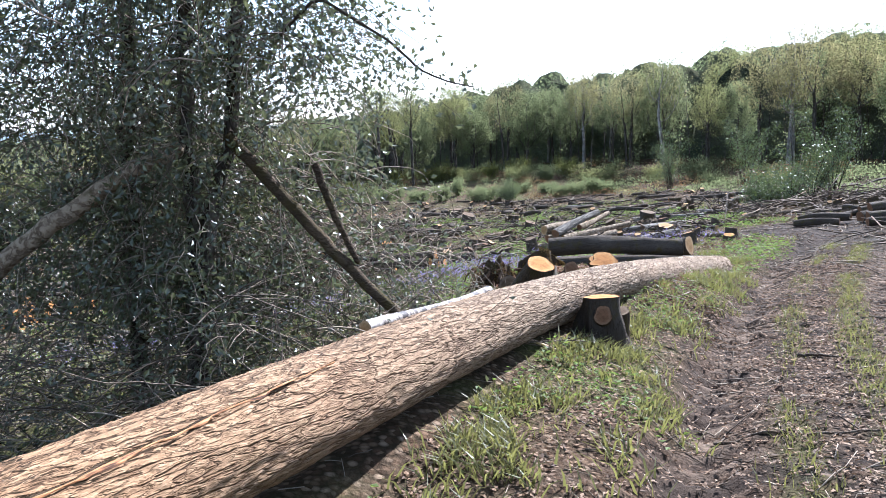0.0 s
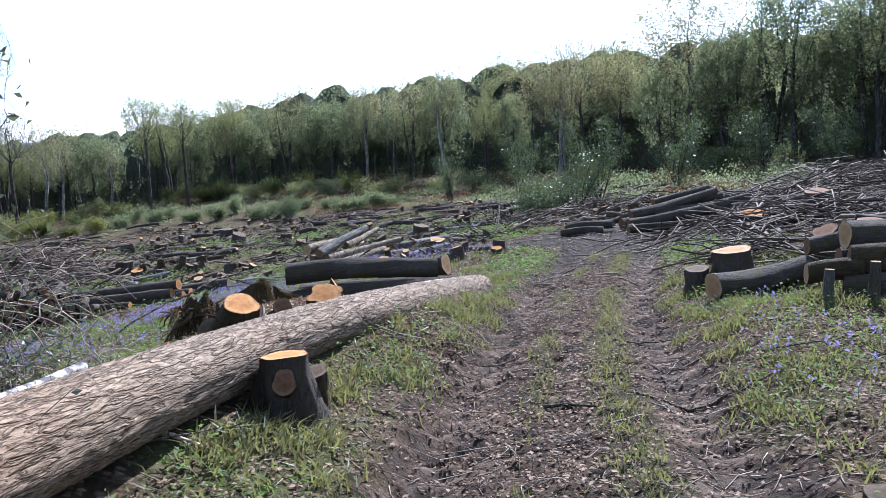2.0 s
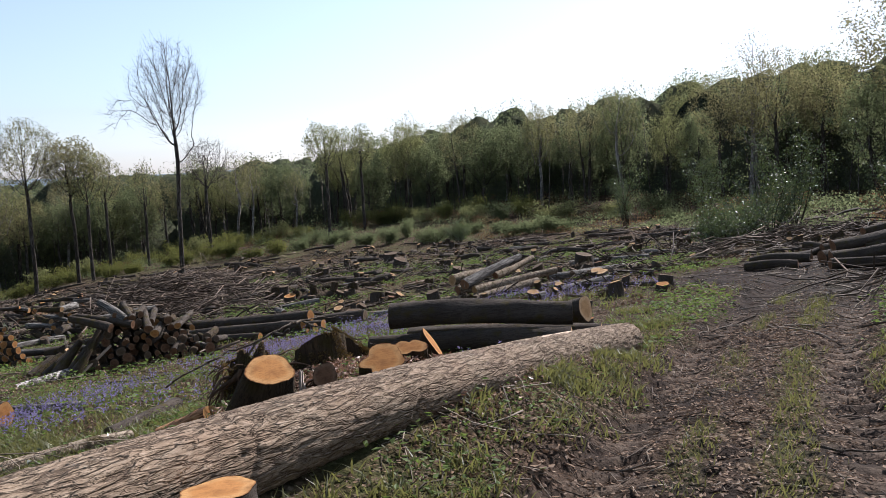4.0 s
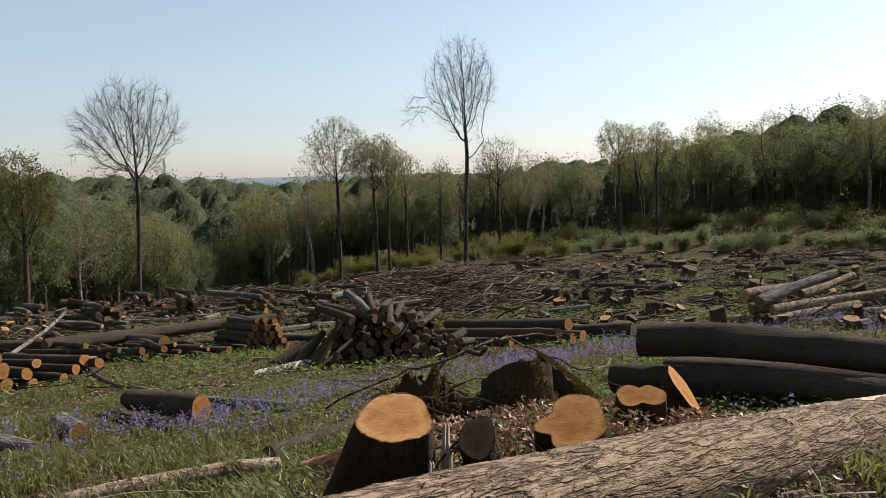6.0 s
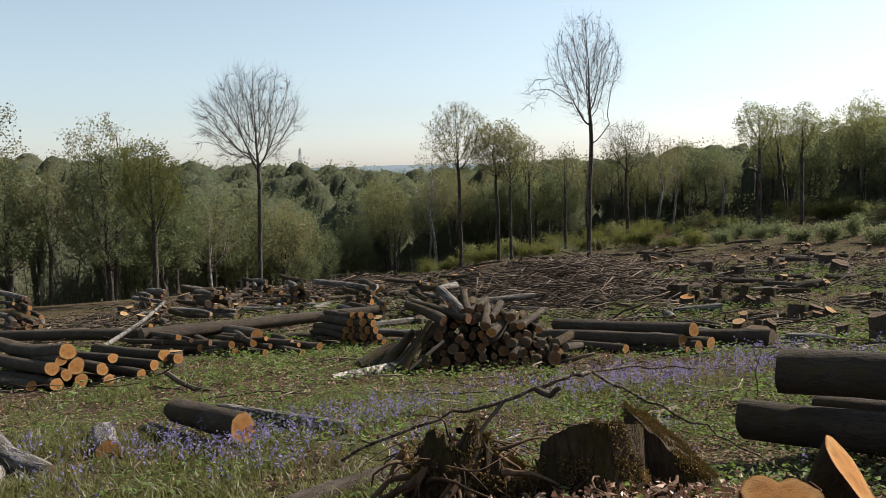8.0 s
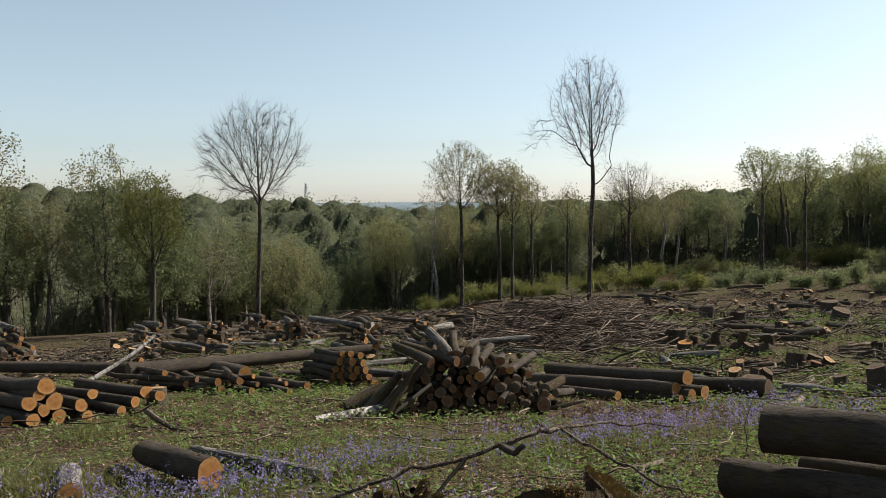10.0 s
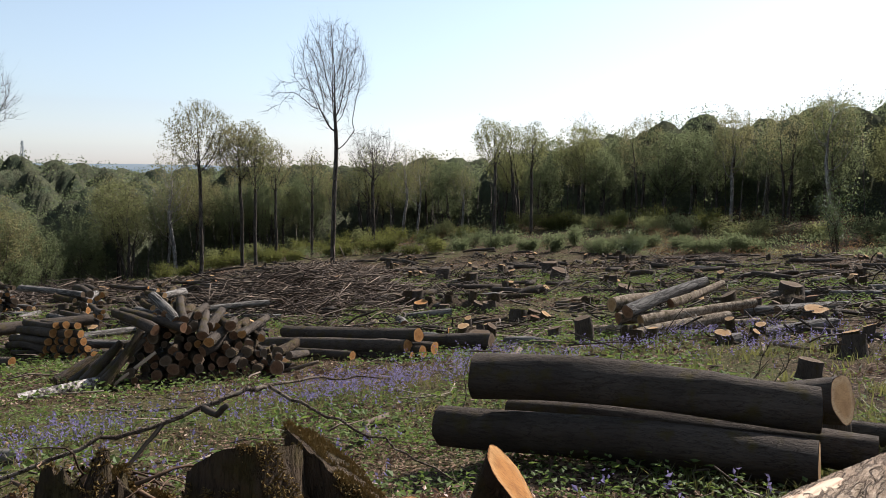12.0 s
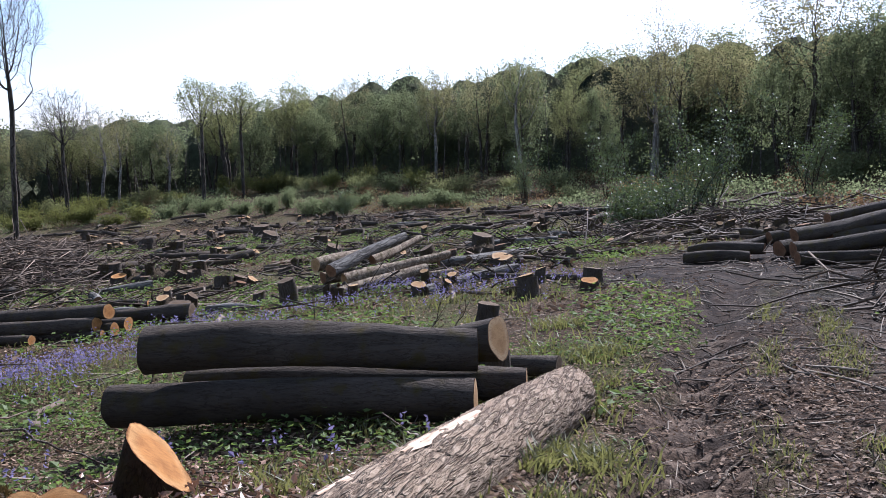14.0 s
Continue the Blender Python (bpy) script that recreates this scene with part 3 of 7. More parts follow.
# the long felled trunk beside the track: deep bark relief along its length
def build_trunk():
    axis = np.array([(-2.1, 0.2, 0.44), (-1.27, 2.2, 0.33), (-0.38, 4.25, 0.19), (0.45, 6.2, 0.03), (1.32, 7.95, -0.14), (2.15, 9.46, -0.29), (2.85, 10.75, -0.48), (4.05, 12.85, -0.82), (4.97, 14.4, -1.09)])
    dist = np.r_[0, np.cumsum(np.linalg.norm(np.diff(axis, axis=0), axis=1))]
    n, sides = 780, 120
    u = np.linspace(0, dist[-1], n)
    c = np.stack([np.interp(u, dist, axis[:, k]) for k in range(3)], -1)
    ker = np.ones(120) / 120
    pad = np.vstack([c[:1] + (c[:1] - c[1:2]) * np.arange(60, 0, -1)[:, None], c, c[-1:] + (c[-1:] - c[-2:-1]) * np.arange(1, 61)[:, None]])
    c = np.stack([np.convolve(pad[:, k], ker, "same")[60:-60] for k in range(3)], -1)
    rad = np.interp(u, [0, dist[-1] * 0.3, dist[-1]], [0.25, 0.23, 0.205])
    a = np.arange(sides) * 2 * np.pi / sides
    U, A = np.meshgrid(u, a, indexing="ij")
    ring = A * 0.22
    bulge = 0.010 * np.sin(2 * A + U * 0.7) + 0.012 * (fbm(U * 1.3, A * 0.8, 3, 44) - 0.45)
    warp = (fbm(U * 3, ring * 9, 3, 51) - 0.45)
    cell = fbm(U * 4.5 + warp * 2, (ring * 30 + warp * 7), 2, 52)
    ridge = 1 - np.abs(cell * 2 - 0.75) * 2.2
    seam = np.minimum(sstep(0, 0.5, A), sstep(2 * np.pi, 2 * np.pi - 0.5, A))
    fine = fbm(U * 30, ring * 75, 2, 53) - 0.4
    bark = (0.014 * np.clip(ridge, -0.7, 1) + 0.006 * fine) * (0.35 + 0.65 * seam)
    joint = np.zeros_like(U)
    for q in (5.3, 8.6, 10.2, 11.9, 12.6, 13.2, 13.9, 14.6):
        joint = joint - 0.011 * np.exp(-((U - q - 0.03 * np.sin(3 * A)) / 0.022) ** 2)
    split = -0.03 * np.exp(-((A - 0.74 - 0.10 * (U - 1)) / 0.035) ** 2) * sstep(4.4, 3.2, U)
    R = rad[:, None] + bulge + bark + joint + split
    d = np.gradient(c, axis=0)
    d /= np.linalg.norm(d, axis=1)[:, None]
    side = np.cross(d, (0, 0, 1.0))
    side /= np.linalg.norm(side, axis=1)[:, None]
    up = np.cross(side, d)
    V = c[:, None] + R[..., None] * (np.cos(A)[..., None] * side[:, None] + np.sin(A)[..., None] * up[:, None])
    i, j = np.meshgrid(np.arange(n - 1), np.arange(sides), indexing="ij")
    p, q = i * sides + j, i * sides + (j + 1) % sides
    f = np.concatenate([np.stack([p, q, q + sides], -1).reshape(-1, 3), np.stack([p, q + sides, p + sides], -1).reshape(-1, 3)])
    m = along(axis[0], axis[-1])
    inv = np.array(m.inverted())
    loc = V.reshape(-1, 3) @ inv[:3, :3].T + inv[:3, 3]
    me = fast_mesh("bark", loc, f)
    ob = part("felled_tree", me, M_BARK_BIG)
    ob.matrix_world = m
    uvr = np.stack([np.cos(a), np.sin(a)], -1)[::4]
    grid = loc.reshape(n, sides, 3)
    part("cut_face", face_mesh(grid[0, ::4], uvr, (-1, 0, 0)), M_CUT_PALE, ob, "sawn butt end")
    part("cut_face", face_mesh(grid[-1, ::4], uvr, (1, 0, 0)), M_CUT_PALE, ob, "sawn top end")
    # torn strip where the bark has peeled off
    sh = Shape()
    for row, (ang, w, lo, hi) in enumerate(((1.75, 0.28, 0.815, 0.875), (1.95, 0.16, 0.775, 0.80))):
        k0, k1 = int(n * lo), int(n * hi)
        ks = np.linspace(k0, k1, 26).astype(int)
        pts = []
        for t, k in enumerate(ks):
            half = w * (0.35 + 0.65 * math.sin(math.pi * t / 25)) * (0.7 + 0.5 * float(value_noise(np.array(t * 0.7), np.array(row * 3.0))))
            for e in (-1, -0.3, 0.3, 1):
                aa = ang + e * half
                rr = rad[k] + 0.006 + 0.006 * (1 - abs(e)) + 0.010 * math.sin(2 * aa + u[k] * 0.7)
                pts.append(c[k] + rr * (math.cos(aa) * side[k] + math.sin(aa) * up[k]))
        ff = []
        for t in range(25):
            for e in range(3):
                b = t * 4 + e
                ff += [(b, b + 4, b + 5), (b, b + 5, b + 1)]
        sh.add(np.array(pts) @ inv[:3, :3].T + inv[:3, 3], ff)
    part("peeled_patch", sh.arrays(), M_TORN, ob, "pale bare wood where bark is torn off")
    # long drying crack with torn edges near the butt
    sh = Shape()
    gap = Shape()
    ks = np.linspace(int(n * 0.05), int(n * 0.255), 90).astype(int)
    pts, dark, ff = [], [], []
    for t, k in enumerate(ks):
        wave = float(value_noise(np.array(t * 0.22), np.array(4.0))) - 0.5
        mid = 0.66 + 0.42 * t / 89 + 0.07 * wave
        fade = min(1.0, (89 - t) / 22)
        half = (0.012 + 0.055 * float(value_noise(np.array(t * 0.4), np.array(9.0))) ** 2) * fade
        wide = (0.008 + 0.025 * float(value_noise(np.array(t * 0.55), np.array(2.0))) ** 2) * fade
        for row, spread in ((pts, ((mid - 2 * half, 0.014), (mid - half, 0.024), (mid, 0.010))), (dark, ((mid, 0.013), (mid + wide, 0.012), (mid + 2 * wide, 0.017)))):
            for aa, lift in spread:
                rr = rad[k] + lift + 0.010 * math.sin(2 * aa + u[k] * 0.7)
                row.append(c[k] + rr * (math.cos(aa) * side[k] + math.sin(aa) * up[k]))
        if t:
            b = (t - 1) * 3
            ff += [(b, b + 3, b + 4), (b, b + 4, b + 1), (b + 1, b + 4, b + 5), (b + 1, b + 5, b + 2)]
    sh.add(np.array(pts) @ inv[:3, :3].T + inv[:3, 3], ff)
    gap.add(np.array(dark) @ inv[:3, :3].T + inv[:3, 3], ff)
    part("torn_edge", sh.arrays(), M_SPLIT, ob, "torn orange-brown wood along the crack")
    part("drying_crack", gap.arrays(), M_BARK_MOSS, ob, "long dark drying crack")
    return tagged(ob, "long felled tree trunk with deeply furrowed grey-brown bark beside the track", "tree trunk")


def torn_material():
    k = Mat("bare_wood")
    co = k.coords()
    st = k.noise(k.scaled(co, (4, 40, 40)), 1.0, 4)
    col = k.ramp(st, [(0.3, (0.22, 0.12, 0.07)), (0.5, (0.50, 0.36, 0.25)), (0.75, (0.50, 0.39, 0.29))])
    k.surface(col, 0.85, k.bump(st, 0.6, 0.01), 0.1)
    return k.m


def split_material():
    k = Mat("torn_orange_wood")
    st = k.noise(k.scaled(k.coords(), (6, 60, 60)), 1.0, 5)
    col = k.ramp(st, [(0.36, (0.05, 0.022, 0.010)), (0.5, (0.30, 0.135, 0.055)), (0.72, (0.48, 0.27, 0.13))])
    k.surface(col, 0.8, k.bump(st, 0.8, 0.01), 0.2)
    return k.m


M_TORN, M_SPLIT = torn_material(), split_material()
build_trunk()

# stool in front of the trunk, with two cut stems
make_stump((1.53, 7.42), 0.15, 0.41, (0.04, -0.12), M_BARK, M_CUT, "dark coppice stump with pale sawn top beside the long trunk", seed=3, flare=1.15, group="coppice stumps", reach=2.2, segs=14, sides=30)
make_stump((1.74, 7.60), 0.09, 0.26, (0.3, 0.2), M_BARK_MOSS, M_CUT_OLD, "small mossy side stump beside the long trunk", seed=4, flare=0.5, group="coppice stumps")

# big coppice stools behind the trunk
def moss_coat(V, q, seed, n=9000):
    """Short moss shoots in patches over a stump's bark and its rotten top, as arrays."""
    segs, sides = V.shape[0] - 1, V.shape[1]
    top = V[-1].mean(0)
    i, j = q.randint(segs // 3, segs + 1, n), q.randint(0, sides, n)
    p = V[i, j].copy()
    on_top = q.uniform(0, 1, n) < 0.4
    p[on_top] = top + (V[-1, j[on_top]] - top) * np.sqrt(q.uniform(0, 1, (on_top.sum(), 1)))
    p += q.normal(0, 0.006, p.shape)
    a = j * 2 * np.pi / sides
    d = np.stack([np.where(on_top, 1.0, 0.25), np.where(on_top, 0.0, np.cos(a)), np.where(on_top, 0.0, np.sin(a))], -1) + q.normal(0, 0.5, p.shape)
    patch = fbm(p[:, 1] * 9 + 30, p[:, 2] * 9 + p[:, 0] * 7 + 30, 3, seed + 9)
    keep = patch + 0.05 * on_top > 0.495
    return spikes(p[keep], d[keep], q.uniform(0.010, 0.028, keep.sum()), 0.0045) + (False,)


def stem_up(base, top, r, cut=None, tilt=(0, 0), bark=None, label="", seed=0, oval=1.0, r0=None, flare=0.25, bites=(), rag=0.0):
    """A cut coppice stem with furrowed bark; bites: notches in its outline as (angle, depth, width) in degrees; rag: how far the rim is torn."""
    q = np.random.RandomState(seed + 77)
    length = (Vector(top) - Vector(base)).length
    sides, segs = 84, 34
    r0 = r0 or r * 1.15
    a = np.arange(sides) * 2 * np.pi / sides
    u = np.linspace(0, 1, segs + 1) ** 0.8
    U, A = np.meshgrid(u, a, indexing="ij")
    ph = q.uniform(0, 6.28, 4)
    R = (r0 + (r - r0) * U) * (1 + 0.07 * np.sin(2 * A + ph[0] + U) + 0.05 * np.sin(3 * A + ph[1]) + 0.03 * np.sin(5 * A + ph[2]))
    R = R * (1 + flare * np.exp(-U * length / (0.9 * r0)) * (0.55 + 0.45 * np.sin(4 * A + ph[3])))
    for at, depth, width in bites:
        off = (A - radians(at) + np.pi) % (2 * np.pi) - np.pi
        R = R * (1 - depth * np.exp(-(off / radians(width)) ** 2) * sstep(0.0, 0.6, U))
    cx, cy = np.cos(A), np.sin(A)
    rough = fbm(cx * 9 + 20 + ph[0], cy * 9 + U * 2.2 * length / 0.5 + 20, 3, seed) - 0.45
    furrow = np.abs(fbm(cx * 16 + 40, cy * 16 + U * 1.5 + 40, 2, seed + 3) - 0.4)
    R = R + r * (0.07 * rough + 0.09 * np.minimum(furrow, 0.22) - 0.01)
    X = U * length + U ** 3 * (tilt[0] * R * cx * oval + tilt[1] * R * cy)
    if rag:
        X = X - rag * U ** 8 * np.maximum(0, fbm(cx * 4 + 60, cy * 4 + 60, 3, seed + 5) - 0.35) * 2
    V = np.stack([X, R * cx * oval, R * cy], -1)
    i, j = np.meshgrid(np.arange(segs), np.arange(sides), indexing="ij")
    p, w = i * sides + j, i * sides + (j + 1) % sides
    f = np.concatenate([np.stack([p, w, w + sides], -1).reshape(-1, 3), np.stack([p, w + sides, p + sides], -1).reshape(-1, 3)])
    ob = part("stump", (V.reshape(-1, 3), f), bark or M_BARK_MOSS)
    ob.matrix_world = along(base, top)
    part("cut_face", face_mesh(V[-1], np.stack([np.cos(a), np.sin(a)], -1), (1, 0, 0)), cut or M_CUT, ob, "fresh orange sawn face" if (cut or M_CUT) == M_CUT else "dark-toned sawn face, weathered on older stems")
    if cut == M_BARK_MOSS:
        part("moss", moss_coat(V, q, seed), M_CLUMP_MOSS, ob, "tufts of brown-green moss")
    return tagged(ob, label or "dark coppice stem cut at a slant, fresh orange sawn face", "tree stump", "coppice stumps")


stem_up((1.02, 10.22, -0.85), (1.26, 9.95, -0.16), 0.17, tilt=(0.05, 0.02), seed=1, r0=0.33)
stem_up((2.08, 10.45, -0.85), (2.06, 10.13, -0.17), 0.18, tilt=(0.10, 0.0), seed=2, r0=0.22, bites=((150, 0.28, 26), (232, 0.30, 22)))
# brown face: the shade on this cut is put into its colour
stem_up((1.66, 10.3, -0.70), (1.65, 10.0, -0.24), 0.095, M_CUT_BROWN, (0.0, 0.3), seed=3, label="small dark coppice stem with its sawn face in a shaded brown")
stem_up((2.22, 11.50, -0.85), (2.25, 11.38, -0.36), 0.115, M_CUT, (0.1, 0.2), seed=4, oval=1.3, bites=((100, 0.45, 20), (285, 0.35, 24)), label="coppice stem with pale heart-shaped sawn face")
stem_up((2.33, 12.36, -0.95), (2.46, 12.20, -0.52), 0.13, M_CUT, (-0.9, 0.45), seed=5, oval=1.2, label="slanting coppice stem sawn off obliquely, orange face")
stem_up((1.42, 11.72, -0.95), (1.40, 11.80, -0.36), 0.235, M_BARK_MOSS, (0.30, -0.35), seed=6, r0=0.26, rag=0.03, bites=((330, 0.22, 25),), label="broad dark mossy coppice stump with slanting top")
stem_up((1.74, 12.0, -0.95), (1.68, 12.05, -0.42), 0.18, M_BARK_MOSS, (-0.9, -0.2), seed=7, rag=0.03, label="dark mossy stump wedge sloping to one side")
stem_up((0.72, 11.6, -1.05), (0.70, 11.68, -0.45), 0.21, M_BARK_MOSS, (0.5, -0.4), seed=8, r0=0.28, rag=0.35, bites=((60, 0.4, 25), (200, 0.35, 30)), label="rotten mossy stump with ragged roots")
stem_up((1.00, 11.65, -1.05), (1.02, 11.7, -0.52), 0.15, M_BARK_MOSS, (-0.6, -0.3), seed=9, r0=0.2, rag=0.28, bites=((120, 0.4, 25),), label="rotten mossy stump with ragged top")
stem_up((0.95, 10.9, -0.95), (0.9, 10.65, -0.55), 0.12, M_CUT_OLD, (0.2, 0.5), seed=10, label="low dark coppice stub")

stem_up((1.56, 7.52, -0.32), (1.51, 7.225, -0.18), 0.082, M_CUT_BROWN, (0.05, 0.1), seed=11, label="short side stem of the coppice stump, sawn off", flare=0.6)

# stacked dark logs at the end of the trunk
DARK = "smooth dark log stacked beside the long trunk"
make_log((1.92, 14.55, -0.64), (4.24, 14.28, -0.665), 0.155, 0.15, cut=M_CUT_PALE, label=DARK, group="stacked dark logs", seed=1, bend=-0.04, sides=22)
make_log((1.66, 14.70, -1.07), (4.17, 13.95, -0.94), 0.165, 0.145, cut=M_CUT_PALE, label=DARK, group="stacked dark logs", seed=2, bend=0.05, sides=22)
make_log((2.15, 15.05, -1.02), (4.62, 14.32, -0.97), 0.125, 0.13, cut=M_CUT_PALE, label=DARK, group="stacked dark logs", seed=3, bend=0.03, sides=22)
make_log((3.55, 15.6, -1.05), (4.50, 14.72, -0.70), 0.08, 0.16, cut=M_CUT_PALE, label="dark butt log with flared pale sawn end", group="stacked dark logs", seed=4, sides=22)
make_log((3.55, 16.70, floor_at(3.55, 16.70) + 0.08), (5.23, 15.53, floor_at(5.23, 15.53) + 0.10), 0.085, 0.09, cut=M_CUT_OLD, label="thin dark log lying behind the stacked logs", group="stacked dark logs", seed=5)
make_stump((4.62, 15.3), 0.10, 0.36, (0.1, 0), label="narrow dark stump behind the stacked logs", seed=12)

# pale fallen birch stem behind the trunk
make_log((-0.40, 5.16, 0.275), (0.46, 6.5, 0.225), 0.048, 0.038, M_BIRCH, M_CUT_PALE, "birch_log", "white peeling birch stem lying behind the trunk", "birch log", seed=6, bend=0.03)
make_log((-0.42, 11.66, floor_at(-0.42, 11.66) + 0.06), (-1.6, 10.7, floor_at(-1.6, 10.7) + 0.05), 0.07, 0.05, M_LIMB, M_CUT_PALE, "branch_log", "pale bare fallen branch on the grass", "branch", seed=8, bend=0.06)
make_log((0.50, 11.10, floor_at(0.50, 11.10) + 0.07), (-0.08, 11.42, floor_at(-0.08, 11.42) + 0.06), 0.10, 0.085, M_SPLIT, M_CUT, "split_billet", "split orange billet on the grass", "split wood", seed=9)

make_log((-0.55, 13.4, floor_at(-0.55, 13.4) + 0.09), (-0.85, 12.2, floor_at(-0.85, 12.2) + 0.07), 0.09, 0.07, M_BARK, M_CUT_OLD, "log", "dark weathered log half hidden in the grass", "log", seed=10)

# orange-ended log lying with others in the bluebells
LO = "thick dark log with round orange sawn end among bluebells"
make_log((-4.1, 14.35, -1.58), (-2.80, 13.95, -1.50), 0.14, 0.145, label=LO, group="logs among bluebells", seed=20)
make_log((-4.3, 14.1, -1.78), (-2.75, 13.65, -1.72), 0.11, 0.12, label=LO, group="logs among bluebells", seed=21)
make_log((-2.2, 14.9, -1.72), (-4.2, 15.1, -1.78), 0.08, 0.07, M_BARK_GREY, M_CUT_OLD, label="grey barked pole lying among bluebells", group="logs among bluebells", seed=22)
make_log((-4.9, 14.0, -1.82), (-3.9, 13.3, -1.68), 0.12, 0.12, M_BARK_GREY, label="grey smooth log among bluebells", group="logs among bluebells", seed=23)
for k, (x, y, ang) in enumerate(((-5.6, 13.2, 0.4), (-5.2, 12.6, 1.0), (-4.6, 12.7, 0.2), (-6.0, 12.5, 0.8), (-4.2, 12.3, 0.6))):
    z = floor_at(x, y) + 0.10
    make_log((x, y, z), (x + 0.9 * math.cos(ang), y - 0.9 * math.sin(ang), z), 0.11, 0.10, M_BARK_GREY, M_CUT_OLD,
             label="short pale weathered log in a heap by the bluebells", group="pale short logs", seed=30 + k, lump=0.1)

# stacks of sawn logs
def lay(x, y, up, ang, length, r, label, group, seed, bark=None, cut=None, dip=0.0, bend=0.0):
    """A log whose sawn end faces the viewer at x, y, up metres over the ground, running back at ang degrees."""
    z = floor_at(x, y) + up
    a = radians(ang)
    x1, y1 = x + length * math.cos(a), y + length * math.sin(a)
    z1 = z + float(height(x1, y1) - height(x, y)) + dip
    return make_log((x1, y1, z1), (x, y, z), r * 0.95, r, bark, cut, "thin_log" if r < 0.095 else "log", label=label, group=group, seed=seed, bend=bend or 0.05 * math.sin(seed * 2.3), sides=14)


for k, (x, y, up, r) in enumerate(((-8.57, 16.35, 0.60, 0.13), (-8.37, 17.0, 0.43, 0.085), (-8.63, 16.1, 0.34, 0.11), (-8.52, 16.45, 0.37, 0.13), (-8.37, 16.8, 0.29, 0.10),
                                 (-8.5, 16.25, 0.24, 0.09), (-8.5, 16.5, 0.13, 0.11), (-8.54, 16.1, 0.10, 0.10), (-8.3, 16.85, 0.09, 0.10), (-8.15, 17.65, 0.24, 0.085),
                                 (-8.18, 17.4, 0.12, 0.08), (-8.18, 17.9, 0.37, 0.11), (-7.9, 17.95, 0.32, 0.09), (-8.6, 16.25, 0.47, 0.09), (-8.8, 15.85, 0.10, 0.08))):
    lay(x, y, up, 165 + LOG_RNG.uniform(-5, 6), LOG_RNG.uniform(2.6, 3.6), r, "long dark log with orange sawn end in a stack", "stacked long logs", 50 + k)
make_log((-12.2, 20.9, floor_at(-12.2, 20.9) + 0.34), (-9.75, 26.9, floor_at(-9.75, 26.9) + 0.42), 0.19, 0.13, M_BARK, M_CUT_OLD, label="long brown trunk lying across the log stacks", seed=80, bend=0.06, segs=30)
make_log((-18.5, 21.3, floor_at(-18.5, 21.3) + 0.25), (-12.9, 21.9, floor_at(-12.9, 21.9) + 0.26), 0.15, 0.16, M_BARK, M_CUT_OLD, label="long dark log lying behind the stack", group="stacked long logs", seed=82, segs=24, bend=0.05)
make_log((-12.7, 20.2, floor_at(-12.7, 20.2) + 0.10), (-12.9, 22.3, floor_at(-12.9, 22.3) + 1.05), 0.06, 0.035, M_PALE_STEM, M_CUT_PALE, "pole", "pale barkless pole leaning over the stacked logs", "pole", seed=83, bend=0.05)
make_stump((-9.1, 18.95), 0.17, 0.34, (0.05, -0.1), M_BARK, M_CUT_PALE, "short stump with a pale sawn top by the stack", seed=84)
for k in range(16):     # thin logs and tops in the shade under the long trunk
    x, y = -11.2 + 0.21 * k + LOG_RNG.uniform(-0.1, 0.1), 20.55 + 0.06 * k + LOG_RNG.uniform(-0.3, 0.3)
    lay(x, y, LOG_RNG.uniform(0.06, 0.42), 160 + LOG_RNG.uniform(-22, 22), LOG_RNG.uniform(1.2, 2.8), LOG_RNG.uniform(0.045, 0.085), "thin dark log jumbled under the long trunk", "jumbled thin logs", 600 + k, cut=LOG_RNG.choice((M_CUT, M_CUT_BROWN, M_CUT_PALE)))
lay(-9.4, 21.6, 0.30, 150, 3.6, 0.13, "long dark log in the stack", "stacked long logs", 81)
for k, (x, y, up) in enumerate(((-9.5, 20.6, 0.08), (-9.1, 20.5, 0.22), (-8.6, 20.6, 0.26), (-8.3, 20.6, 0.10), (-7.6, 20.9, 0.08), (-8.9, 20.4, 0.08), (-7.4, 21.2, 0.20))):
    lay(x, y, up, 158 + LOG_RNG.uniform(-10, 10), 2.4, 0.075, "thin dark pole with pale sawn end in a stack", "stacked poles", 90 + k)
n = 0
for row in range(5):
    for c in range(7 - row):
        x = -8.0 + c * 0.185 + row * 0.09 + LOG_RNG.uniform(-0.03, 0.03)
        lay(x, 22.75 + LOG_RNG.uniform(-0.05, 0.1), 0.085 + row * 0.155, 151 + LOG_RNG.uniform(-6, 6), 1.6, LOG_RNG.uniform(0.07, 0.092),
            "thin log with bright orange sawn end in a neat stack", "neat stack of thin logs", 110 + n)
        n += 1
for k, (x, y, up, r) in enumerate(((-0.25, 22.3, 0.42, 0.13), (-0.40, 22.15, 0.22, 0.14), (-0.15, 22.2, 0.12, 0.11), (0.0, 22.5, 0.15, 0.12), (-0.30, 22.05, 0.08, 0.07), (-1.35, 22.0, 0.07, 0.08))):
    lay(x, y, up, 157 + LOG_RNG.uniform(-3, 3), 3.4, r, "long dark log with oval orange sawn end beside the woodpile", "long logs by the woodpile", 160 + k)
lay(0.9, 23.3, 0.16, 160, 1.6, 0.15, "dark log lying on the grass", "", 170, cut=M_CUT_OLD)

